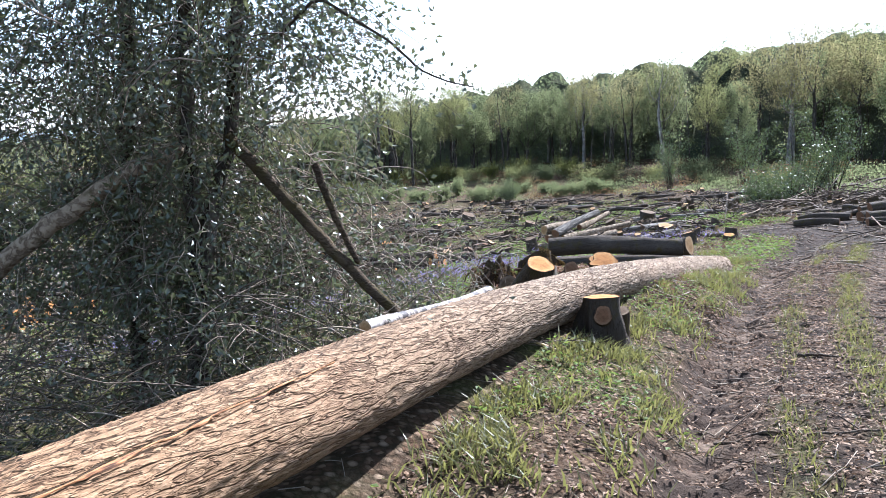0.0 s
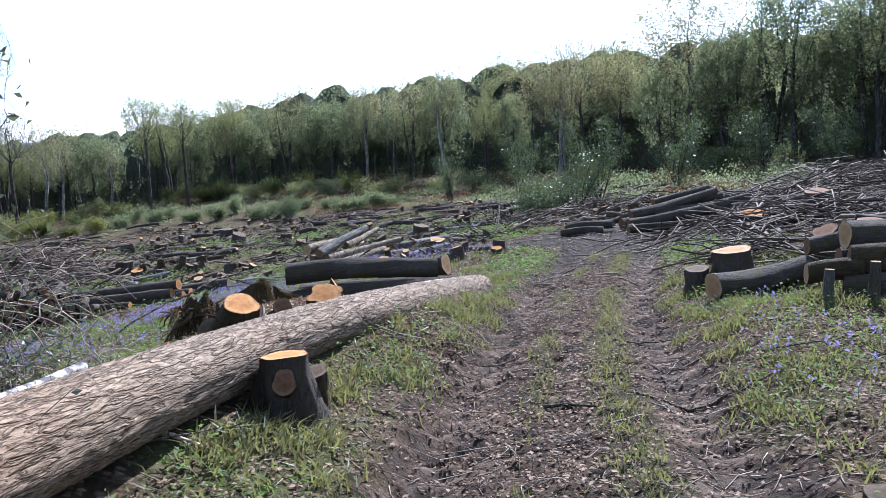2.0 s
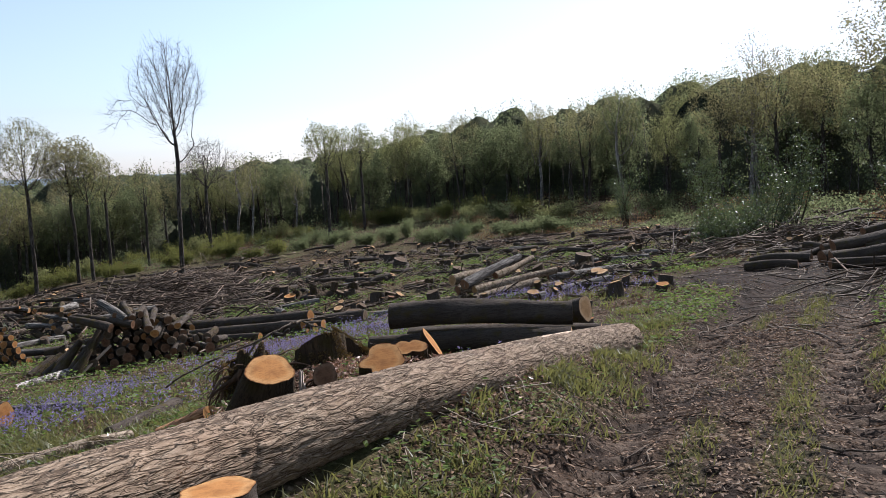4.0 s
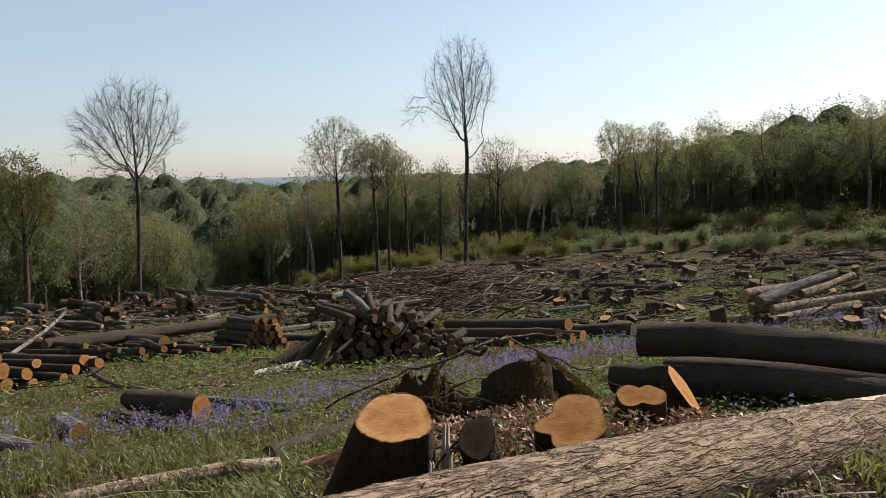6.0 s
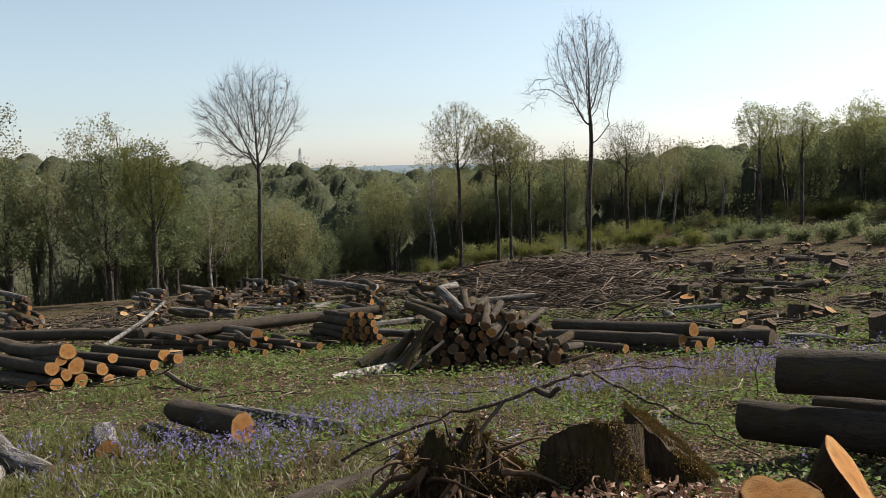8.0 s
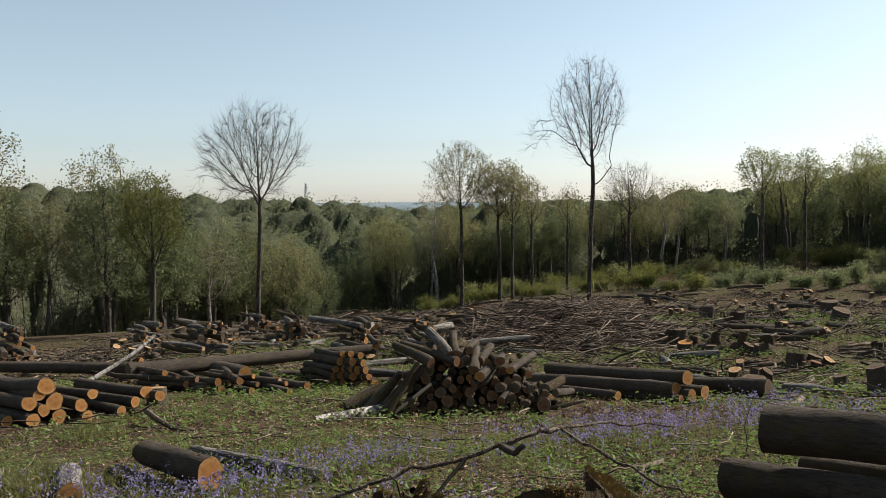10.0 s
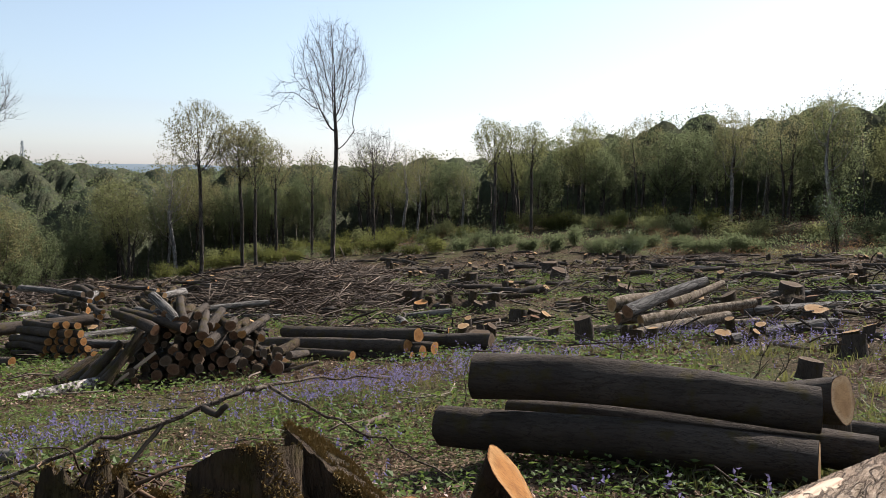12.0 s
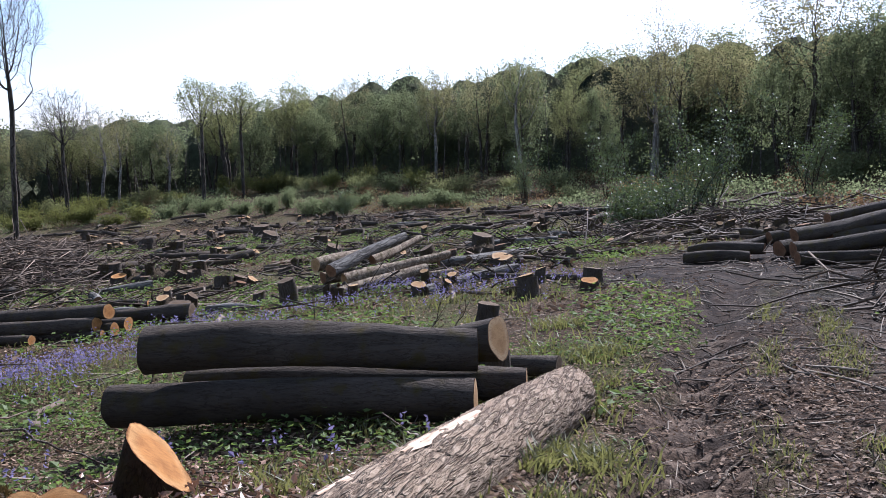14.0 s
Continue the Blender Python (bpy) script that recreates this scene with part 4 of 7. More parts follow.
# the big heaped woodpile
PILE_C = Vector((-3.25, 20.35))
across, back = Vector((0.89, 0.46)), Vector((-0.46, 0.89))
n = 0
for row, (count, shift) in enumerate(((15, 0.12), (15, 0.08), (14, 0.02), (12, -0.05), (10, -0.12), (8, -0.2), (5, -0.26))):
    for c in range(count):
        t = (c - (count - 1) / 2) * 0.165 + LOG_RNG.uniform(-0.06, 0.06) + shift
        r = LOG_RNG.uniform(0.055, 0.096)
        p = PILE_C + across * t + back * (0.06 * row + LOG_RNG.uniform(-0.20, 0.16) - 0.35)
        z = floor_at(*p) + 0.08 + row * 0.148 + LOG_RNG.uniform(-0.05, 0.05)
        d = Vector((back.x + LOG_RNG.gauss(0, 0.24), back.y + LOG_RNG.gauss(0, 0.1), LOG_RNG.uniform(-0.14, 0.16)))
        q = Vector((p.x, p.y, z)) + d.normalized() * LOG_RNG.uniform(0.85, 1.1)
        # dark mossy bark stands in for the pile's shade, brown ends likewise
        make_log(q, (p.x, p.y, z), r * 0.95, r, LOG_RNG.choice((M_BARK_MOSS, M_BARK, M_BARK_MOSS)), LOG_RNG.choice((M_CUT_BROWN, M_CUT_BROWN, M_CUT_OLD, M_CUT_OLD, M_CUT_BROWN, M_CUT if row > 2 else M_CUT_BROWN)),
                 name="cordwood_log", label="short dark cordwood log in a heaped woodpile", group="heaped woodpile", seed=200 + n, sides=12, segs=6, bend=LOG_RNG.uniform(-0.02, 0.02),
                 slant1=(LOG_RNG.uniform(-0.3, 0.3), LOG_RNG.uniform(-0.3, 0.3)))
        n += 1
for k in range(8):      # grey-green poles leaning up the pile's flank
    p = PILE_C + across * (-1.36 - 0.11 * k + LOG_RNG.uniform(-0.05, 0.05)) + back * (-0.75 + 0.12 * k)
    z = floor_at(*p) + 0.06
    q = Vector((p.x + 0.30 + LOG_RNG.uniform(-0.1, 0.1), p.y + 0.55, z + 0.70 - 0.06 * k + LOG_RNG.uniform(-0.08, 0.08)))
    make_log((p.x, p.y, z), q, LOG_RNG.uniform(0.06, 0.085), 0.06, (M_BARK_MOSS, M_BARK, M_BARK)[k % 3], M_CUT_OLD, label="grey-green log leaning on the woodpile's flank", group="heaped woodpile", seed=300 + k, sides=12, segs=6)
for k in range(9):      # logs thrown over the top, sloping towards the track
    p = PILE_C + across * (-1.0 + 0.21 * k + LOG_RNG.uniform(-0.06, 0.06)) + back * (0.0 + LOG_RNG.uniform(-0.1, 0.1))
    z = floor_at(*p) + (0.92, 1.04, 1.12, 1.12, 1.04, 0.92, 0.78, 0.64, 0.5)[k] + LOG_RNG.uniform(-0.04, 0.04)
    d = across * LOG_RNG.gauss(-0.18 if k < 4 else 0.22, 0.16) + back * LOG_RNG.uniform(0.34, 0.5)
    make_log((p.x + d.x, p.y + d.y, z + LOG_RNG.uniform(0.0, 0.14)), (p.x - d.x, p.y - d.y, z - LOG_RNG.uniform(0.10, 0.30)), 0.07, 0.085, M_BARK_GREY if k == 2 else M_BARK, M_CUT if k == 6 else M_CUT_BROWN,
             label="dark log thrown on top of the woodpile", group="heaped woodpile", seed=320 + k, sides=12, segs=6, bend=0.012)
make_log((-2.15, 20.6, floor_at(-2.15, 20.6) + 0.12), (-1.95, 20.1, floor_at(-1.95, 20.1) + 0.14), 0.11, 0.11, M_BARK, M_CUT_BROWN, label="short thick billet lying at the woodpile's foot", group="heaped woodpile", seed=335)
make_log((-4.78, 18.05, floor_at(-4.78, 18.05) + 0.05), (-4.30, 19.3, floor_at(-4.30, 19.3) + 0.10), 0.06, 0.085, M_BIRCH, M_CUT_PALE, "birch_log", "white birch log lying before the woodpile", "birch log", seed=340)
make_log((-4.17, 19.3, floor_at(-4.17, 19.3) + 0.04), (-3.79, 19.83, floor_at(-3.79, 19.83) + 0.47), 0.03, 0.025, M_TORN, M_CUT_PALE, "pole", "bare pale pole leaning on the woodpile", "pole", seed=341)

# small heap of pale logs in the clearing
for k, (a, b, r) in enumerate((((3.05, 24.9, 0.62), (4.1, 25.9, 0.66), 0.14), ((3.35, 24.5, 0.50), (5.0, 26.6, 0.86), 0.13), ((3.6, 24.6, 0.30), (5.9, 26.0, 0.42), 0.12), ((4.2, 25.3, 0.58), (5.4, 26.9, 0.82), 0.09),
                               ((3.5, 23.9, 0.12), (5.3, 25.0, 0.30), 0.12), ((2.6, 25.4, 0.13), (3.5, 24.7, 0.14), 0.10), ((4.6, 24.9, 0.1), (5.9, 25.3, 0.12), 0.09), ((3.2, 25.2, 0.3), (5.2, 26.3, 0.3), 0.13), ((4.3, 24.4, 0.08), (5.0, 23.9, 0.08), 0.07))):
    make_log((a[0], a[1], floor_at(a[0], a[1]) + a[2]), (b[0], b[1], floor_at(b[0], b[1]) + b[2]), r, r * 0.8, LOG_RNG.choice((M_LIMB, M_BARK_GREY, M_LIMB)), (M_CUT_PALE, M_CUT_BROWN)[k % 2],
             label="pale-barked log in a small heap", group="heap of pale logs", seed=360 + k, bend=0.04)
make_stump((2.62, 23.7), 0.15, 0.50, (0.15, 0.1), M_BARK, M_CUT_OLD, "upright log stub by the pale heap", seed=370, lean=(-0.18, 0))

# logs and stumps on the far side of the track
TR = "dark log stacked beside the track"
for k, (x, y, up, ln, r, dx, dy) in enumerate(((6.62, 10.35, 0.17, 1.35, 0.165, 0.97, 0.05), (7.30, 9.05, 0.14, 2.6, 0.13, 0.86, -0.50), (7.55, 9.35, 0.13, 2.6, 0.13, 0.88, -0.46), (7.45, 9.15, 0.40, 2.7, 0.145, 0.86, -0.50),
                                              (7.70, 9.6, 0.38, 2.4, 0.12, 0.88, -0.45), (7.62, 9.42, 0.68, 2.8, 0.16, 0.87, -0.48), (7.05, 9.30, 0.30, 0.55, 0.12, 0.85, -0.5), (8.2, 10.2, 0.16, 2.2, 0.14, 0.93, -0.3), (8.0, 10.5, 0.42, 1.8, 0.10, 0.95, -0.1))):
    z = floor_at(x, y) + up
    make_log((x, y, z), (x + dx * ln, y + dy * ln, z + float(height(x + dx * ln, y + dy * ln) - height(x, y)) + 0.02), r, r * 0.92, M_BARK_MOSS if k in (3, 6) else M_BARK, M_CUT_PALE if k in (0, 5, 6) else M_CUT_BROWN, label=TR, group="logs across the track", seed=400 + k, bend=0.04,
             slant0=(0.2 * math.sin(k), 0.15))
make_log((7.22, 8.55, floor_at(7.22, 8.55) - 0.05), (7.24, 8.55, floor_at(7.22, 8.55) + 0.42), 0.06, 0.05, M_BARK, M_CUT_PALE, "stake", "short upright stake by the stacked logs", "stake", seed=414)
make_log((6.95, 8.85, floor_at(6.95, 8.85) - 0.05), (6.97, 8.86, floor_at(6.95, 8.85) + 0.34), 0.05, 0.045, M_BARK_GREY, M_CUT_PALE, "stake", "short upright stake by the stacked logs", "stake", seed=406)
make_stump((7.40, 11.15), 0.22, 0.40, (0.12, 0.02), label="broad dark stump with pale sawn top beside the track", cut=M_CUT_PALE, seed=410)
make_stump((6.95, 11.25), 0.15, 0.28, (0.1, 0.1), cut=M_CUT_OLD, seed=411)
make_stump((9.15, 11.6), 0.15, 0.42, (0.5, 0.2), cut=M_CUT_BROWN, seed=412)
make_stump((10.4, 12.1), 0.22, 0.40, (0.05, 0.1), cut=M_CUT_BROWN, seed=413)
make_stump((11.2, 12.2), 0.22, 0.48, (0.05, 0.1), cut=M_CUT_BROWN, seed=414)
make_stump((11.9, 17.2), 0.24, 0.35, (0.1, 0.2), cut=M_CUT, seed=415)
make_stump((14.2, 18.1), 0.28, 0.55, (0.1, 0.1), cut=M_CUT_BROWN, seed=416)
make_stump((4.10, 4.95), 0.10, 0.05, (0.1, 0.3), cut=M_CUT_OLD, label="small low stump in the grass verge", seed=417)
for k, (a, b, r) in enumerate((((11.5, 22.0, 0.42), (14.2, 22.2, 0.68), 0.13), ((11.3, 21.7, 0.22), (14.1, 21.4, 0.36), 0.15), ((12.4, 22.4, 0.62), (14.3, 22.7, 0.78), 0.10), ((11.4, 22.3, 0.16), (14.2, 22.8, 0.3), 0.16), ((10.9, 20.9, 0.12), (14.6, 20.5, 0.12), 0.12), ((12.6, 22.7, 0.38), (14.6, 22.5, 0.50), 0.12), ((12.2, 22.0, 0.32), (14.9, 21.7, 0.40), 0.14), ((13.0, 21.7, 0.14), (17.0, 21.0, 0.16), 0.14), ((12.6, 22.5, 0.13), (16.4, 22.5, 0.18), 0.13),
                               ((11.2, 24.2, 0.10), (12.6, 24.7, 0.10), 0.10), ((10.3, 23.6, 0.12), (11.3, 22.6, 0.20), 0.12), ((12.5, 24.5, 0.12), (16.5, 24.9, 0.25), 0.13),
                               ((9.9, 23.0, 0.10), (10.9, 22.4, 0.10), 0.11), ((13.0, 19.9, 0.10), (16.4, 19.4, 0.12), 0.11), ((11.2, 16.4, 0.10), (14.2, 17.0, 0.15), 0.10))):
    make_log((a[0], a[1], floor_at(a[0], a[1]) + a[2]), (b[0], b[1], floor_at(b[0], b[1]) + b[2]), r, r * 0.85, label="long dark log in a loose heap beyond the track", group="loose log heap", seed=430 + k, bend=0.05 + 0.05 * math.sin(k * 2.1), cut=M_CUT_BROWN)

# single stumps of the clearing
for k, (x, y, r, h, cut) in enumerate((
        (-2.32, 31.8, 0.30, 0.40, M_CUT), (-1.5, 31.2, 0.22, 0.3, M_CUT_OLD), (0.92, 28.0, 0.33, 0.50, M_CUT_OLD), (0.54, 46.3, 0.5, 0.8, M_CUT_OLD), (0.58, 24.0, 0.30, 0.36, M_CUT_OLD),
        (2.25, 30.6, 0.28, 0.35, M_CUT_OLD), (5.82, 34.0, 0.32, 0.5, M_CUT_OLD), (7.15, 26.3, 0.36, 0.30, M_CUT_PALE), (7.44, 29.8, 0.42, 0.7, M_CUT_OLD), (6.35, 20.9, 0.26, 0.42, M_CUT_PALE),
        (7.45, 21.0, 0.22, 0.46, M_CUT_OLD), (7.28, 20.7, 0.19, 0.24, M_CUT), (5.3, 18.9, 0.20, 0.35, M_CUT_OLD), (8.3, 30.6, 0.3, 0.4, M_CUT_OLD), (-0.2, 31.0, 0.28, 0.35, M_CUT_OLD),
        (-16.3, 43.8, 0.45, 0.55, M_CUT), (-19.7, 42.4, 0.45, 0.55, M_CUT_PALE), (-4.4, 45.7, 0.45, 0.5, M_CUT_OLD), (3.6, 34.3, 0.35, 0.45, M_CUT_OLD), (-28.2, 37.5, 0.40, 0.62, M_CUT_PALE),
        (-11.7, 35.9, 0.35, 0.5, M_CUT), (-9.9, 29.6, 0.3, 0.45, M_CUT), (1.2, 42.4, 0.45, 0.6, M_CUT_OLD), (-0.3, 31.8, 0.3, 0.35, M_CUT_OLD))):
    make_stump((x, y), r * 0.62, h * 0.72, (0.3 * math.sin(k * 3.1), 0.25 * math.cos(k * 1.7)), seed=500 + k, cut=cut, bark=M_BARK)


# ---- trees ----
def colonise(seed, tall, form):
    """Grows a stem and its limbs towards points strewn through the crown's room, each fork reaching for what is nearest to it."""
    g = np.random.RandomState(seed)
    cz, rx, rz = (q * tall for q in form["round"])
    n, step = form["n"], form["step"] * tall
    q = g.normal(0, 1, (n, 3))
    q /= np.linalg.norm(q, axis=1)[:, None]
    out = 0.86 + 0.30 * (fbm(q[:, 0] * 2.2 + 5, q[:, 1] * 2.2 + q[:, 2] * 2.2 + 9, 2, seed) - 0.45) * 2
    p = q * (g.uniform(0.04, 1, n) ** form.get("shell", 0.42) * out)[:, None] * (rx, rx, rz)
    p[:, :2] *= 1 - form.get("vase", 0.6) * np.clip(-p[:, 2:] / rz, 0, 1) ** 1.3
    for _ in range(form.get("gaps", 5)):        # gaps in the crown
        c = g.normal(0, 0.55, 3) * (rx, rx, rz)
        p = p[np.linalg.norm((p - c) / (rx, rx, rz), axis=1) > 0.22]
    p[:, 2] += cz
    for ax, ay, az in form.get("low", ()):      # a low limb of its own
        p = np.vstack([p, np.array((ax, ay, az)) * tall + g.normal(0, 0.03 * tall, (26, 3))])
    nodes, parent = [], []
    for s in range(form.get("stems", 1)):
        a = s * 2.3 + 0.4
        off = 0.0 if form.get("stems", 1) == 1 else 0.25
        c = np.array((off * math.cos(a), off * math.sin(a), 0.0))
        d = np.array((form.get("lean", (0, 0))[0] + off * 0.5 * math.cos(a), form.get("lean", (0, 0))[1] + off * 0.5 * math.sin(a), 1.0))
        k = max(3, int(form["bole"] * tall / step))
        for i in range(k + 1):
            nodes.append(c.copy())
            parent.append(-1 if i == 0 else len(nodes) - 2)
            d = d + np.array((*g.normal(0, form.get("wander", 0.05), 2), 0.03))
            d /= np.linalg.norm(d)
            c = c + d * form["bole"] * tall / k
    N = np.array(nodes)
    dist = np.full(len(p), 1e9)
    near = np.zeros(len(p), int)
    alive = np.ones(len(p), bool)
    fresh, idle = 0, 0
    shoots = np.zeros(60000, int)
    for _ in range(160):
        D = np.linalg.norm(p[:, None] - N[None, fresh:], axis=2)
        k = D.argmin(1)
        dd = D[np.arange(len(p)), k]
        better = dd < dist
        near[better], dist[better] = k[better] + fresh, dd[better]
        before = alive.sum()
        alive &= dist > step * 1.15
        idle = idle + 1 if alive.sum() == before else 0
        if not alive.any() or idle > 14:
            break
        pull = np.zeros_like(N)
        way = p[alive] - N[near[alive]]
        np.add.at(pull, near[alive], way / (np.linalg.norm(way, axis=1)[:, None] + 1e-9))
        alive &= shoots[near] < 3
        idx = np.unique(near[alive])
        if not len(idx):
            break
        shoots[idx] += 1
        w = pull[idx]
        w = w / (np.linalg.norm(w, axis=1)[:, None] + 1e-9) + g.normal(0, form.get("kink", 0.16), w.shape) + (0, 0, form.get("rise", 0.12))
        away = N[idx] - (0, 0, form["bole"] * tall * 0.9)
        w = w + form.get("fan", 0.30) * away / (np.linalg.norm(away, axis=1)[:, None] + 1e-9)
        w /= np.linalg.norm(w, axis=1)[:, None]
        fresh = len(N)
        N = np.vstack([N, N[idx] + w * step])
        parent += list(idx)
    return N, parent, g


def skeleton(N, parent, r, tip=0.007):
    """Limb chains with their radii, thick to thin, and the twig ends."""
    n = len(N)
    raw = np.zeros(n)
    kids = [[] for _ in range(n)]
    for i in range(n):
        if parent[i] >= 0:
            kids[parent[i]].append(i)
    for i in range(n - 1, -1, -1):
        raw[i] = max(raw[i], 1.0)
        if parent[i] >= 0:
            raw[parent[i]] += raw[i]
    rad = tip * raw ** (math.log(r / tip) / math.log(raw[0])) * (1.06 - 0.35 * N[:, 2] / N[:, 2].max())
    chains, todo = [], [i for i in range(n) if parent[i] < 0]
    for start in todo:
        chain = [parent[start]] if parent[start] >= 0 else []
        i = start
        while True:
            chain.append(i)
            if not kids[i]:
                break
            order = sorted(kids[i], key=lambda c: -raw[c])
            todo.extend(order[1:])
            i = order[0]
        rr = rad[chain].copy()
        if parent[start] >= 0:
            rr[0] = min(rr[0], rr[1] * 1.25)
        chains.append((np.array(chain), rr))
    ends = [i for i in range(n) if raw[i] < 4 and parent[i] >= 0]
    return chains, ends, kids


def leaves_at(tips, rng, per, size, spread, simple=False):
    """Small folded leaves round twig ends, as arrays."""
    g = np.random.RandomState(rng.randrange(1 << 30))
    t = np.repeat(np.asarray(tips), per, axis=0)
    c = t + np.clip(g.normal(0, 1, t.shape), -1.3, 1.3) * spread
    n = len(c)
    a = g.normal(0, 1, (n, 3))
    a /= np.linalg.norm(a, axis=1)[:, None]
    b = np.cross(a, g.normal(0, 1, (n, 3)))
    b /= np.linalg.norm(b, axis=1)[:, None]
    s = size * g.uniform(0.6, 1.4, n)[:, None]
    if simple:
        v = np.stack([c - a * s * 0.55, c + a * s * 0.4 + b * s * 0.42, c + a * s * 0.4 - b * s * 0.42], 1).reshape(-1, 3)
        return v, np.arange(3 * n).reshape(-1, 3)
    fold = np.cross(a, b) * s * 0.18
    v = np.stack([c - a * s * 0.6, c + b * s * 0.34 + fold, c + a * s * 0.6, c - b * s * 0.34 + fold], 1).reshape(-1, 3)
    i = np.arange(n)[:, None] * 4
    f = np.concatenate([i + np.array([0, 1, 2]), i + np.array([0, 2, 3])])
    return v, f


def curved_sprays(limbs, N, parent, kids, form, tall, g):
    """Fine sprays along the outer limbs, leaving them sideways and bending upwards and out."""
    count = np.ones(len(N))
    for i in range(len(N) - 1, 0, -1):
        if parent[i] >= 0:
            count[parent[i]] += count[i]
    base = np.array([i for i in range(len(N)) if count[i] < 40 and parent[i] >= 0])
    base = np.repeat(base, form["sprays"])
    way = N[base] - N[np.array(parent)[base]]
    way /= np.linalg.norm(way, axis=1)[:, None] + 1e-9
    out = N[base] - (0, 0, form["round"][0] * tall * 0.8)
    out /= np.linalg.norm(out, axis=1)[:, None] + 1e-9
    d = way * 0.7 + out * 0.5 + g.normal(0, 0.45, way.shape)
    ln = form["step"] * tall * g.uniform(1.0, 2.4, len(base))[:, None]
    p, tip = N[base], form.get("tip", 0.007)
    for k, width in enumerate((0.85, 0.7, 0.5)):
        d /= np.linalg.norm(d, axis=1)[:, None] + 1e-9
        limbs.add(*spikes(p, d, ln[:, 0] * (0.62 if k < 2 else 1.0), tip * width))
        p = p + d * ln * 0.5
        d = d + out * 0.15 + (0, 0, 0.28) + g.normal(0, 0.16, d.shape)


def make_tree(x, y, tall, r, form, seed, leaf=None, per=0, size=0.2, spread=0.25, label="", group="", lit=None, mesh_of=None):
    """One tree: trunk, branchwork with fine twigs and, where it is in leaf, a crown of small leaves."""
    root = new("tree")
    root.location = (x, y, floor_at(x, y) - 0.1)
    if mesh_of:
        for o in mesh_of.children:
            c = new(o.name.split(".")[0], o.data)
            c.parent = root
        return tagged(root, label, "tree", group)
    N, parent, g = colonise(seed, tall, form)
    chains, ends, kids = skeleton(N, parent, r, form.get("tip", 0.007))
    stem, limbs = Shape(), Shape()
    sides = form.get("sides", (10, 5, 3))
    for chain, rr in chains:
        pts = N[chain]
        if len(pts) < 2:
            continue
        if parent[chain[0]] < 0:
            rr[0] *= 1.4
            stem.tube(pts, rr, sides[0])
        else:
            limbs.tube(pts, rr, sides[1] if rr[1] > 0.03 else sides[2])
    e = np.repeat(np.array(ends), form.get("twigs", 3))
    way = N[e] - N[np.array(parent)[e]]
    way = way / (np.linalg.norm(way, axis=1)[:, None] + 1e-9) + g.normal(0, 0.42, way.shape) + (0, 0, 0.22)
    limbs.add(*spikes(N[e], way, form["step"] * tall * g.uniform(1.0, 2.6, len(e)), form.get("tip", 0.007) * 0.8))
    if form.get("sprays"):
        curved_sprays(limbs, N, parent, kids, form, tall, g)
    part("trunk", stem.arrays(), lit or M_TRUNK, root)
    part("branchwork", limbs.arrays(), lit or M_TRUNK, root)
    if per:
        t = np.vstack([N[ends], N[e] + way * form["step"] * tall * 0.6])
        part("crown", leaves_at(t, random.Random(seed), per, size, spread, True) + (False,), leaf, root)
    return tagged(root, label, "tree", group)


FAN = dict(round=(0.725, 0.258, 0.25), bole=0.38, n=1900, step=0.019, vase=0.35, wander=0.014, rise=0.16, twigs=2, tip=0.0095, kink=0.06, fan=0.55, shell=0.5, sprays=1, low=((-0.24, 0.0, 0.66), (-0.15, 0.05, 0.58)))
TALL = dict(round=(0.75, 0.172, 0.225), bole=0.45, n=1700, step=0.017, vase=0.45, wander=0.012, rise=0.16, twigs=2, tip=0.0095, kink=0.06, fan=0.5, shell=0.5, sprays=1, low=((-0.17, -0.03, 0.67), (0.07, 0.0, 0.53)))
HEAD = dict(round=(0.755, 0.235, 0.245), bole=0.48, n=1200, step=0.026, vase=0.6, wander=0.02, rise=0.14, twigs=2, tip=0.0095, sides=(8, 4, 3), kink=0.07, fan=0.45)
SLIM = dict(HEAD, round=(0.74, 0.17, 0.26), n=800)
make_tree(-12.6, 54.0, 15.4, 0.135, TALL, 9, label="tall slender bare tree standing alone in the clearing", group="spared trees")
make_tree(-28.5, 43.5, 13.6, 0.13, FAN, 12, label="bare tree with a wide fan of fine branches", group="spared trees")
make_tree(-33.5, 40.5, 9.4, 0.15, dict(HEAD, round=(0.66, 0.25, 0.34), bole=0.32, n=1000), 21, M_BUSH, 5, 0.11, 0.16, "tree with yellow-green spring leaves at the wood's edge", group="spared trees")
make_tree(-28.4, 68.2, 14.2, 0.16, dict(HEAD, lean=(0.05, 0), n=1000), 22, M_OLIVE, 4, 0.11, 0.16, "slender tree with sparse olive spring leaves", group="spared trees")
make_tree(-26.4, 71.5, 12.4, 0.15, HEAD, 23, M_OLIVE, 6, 0.12, 0.18, "slender tree with olive-brown spring leaves", group="spared trees")
make_tree(-25.0, 71.0, 11.2, 0.15, SLIM, 24, M_SPRING, 3, 0.12, 0.18, "slender tree with olive-brown spring leaves", group="spared trees")
make_tree(-27.2, 80.5, 11.4, 0.15, SLIM, 25, M_OLIVE, 3, 0.12, 0.18, "thin tree in young leaf before the wood", group="spared trees")
make_tree(-23.6, 80.5, 10.4, 0.13, dict(SLIM, round=(0.72, 0.12, 0.28)), 26, M_OLIVE, 1, 0.14, 0.25, "thin tree in young leaf before the wood", group="spared trees")
make_tree(-18.8, 84.5, 12.0, 0.17, dict(FAN, n=900, step=0.026, twigs=3, sides=(8, 4, 3), low=()), 27, label="bare round-headed tree before the wood", group="spared trees")
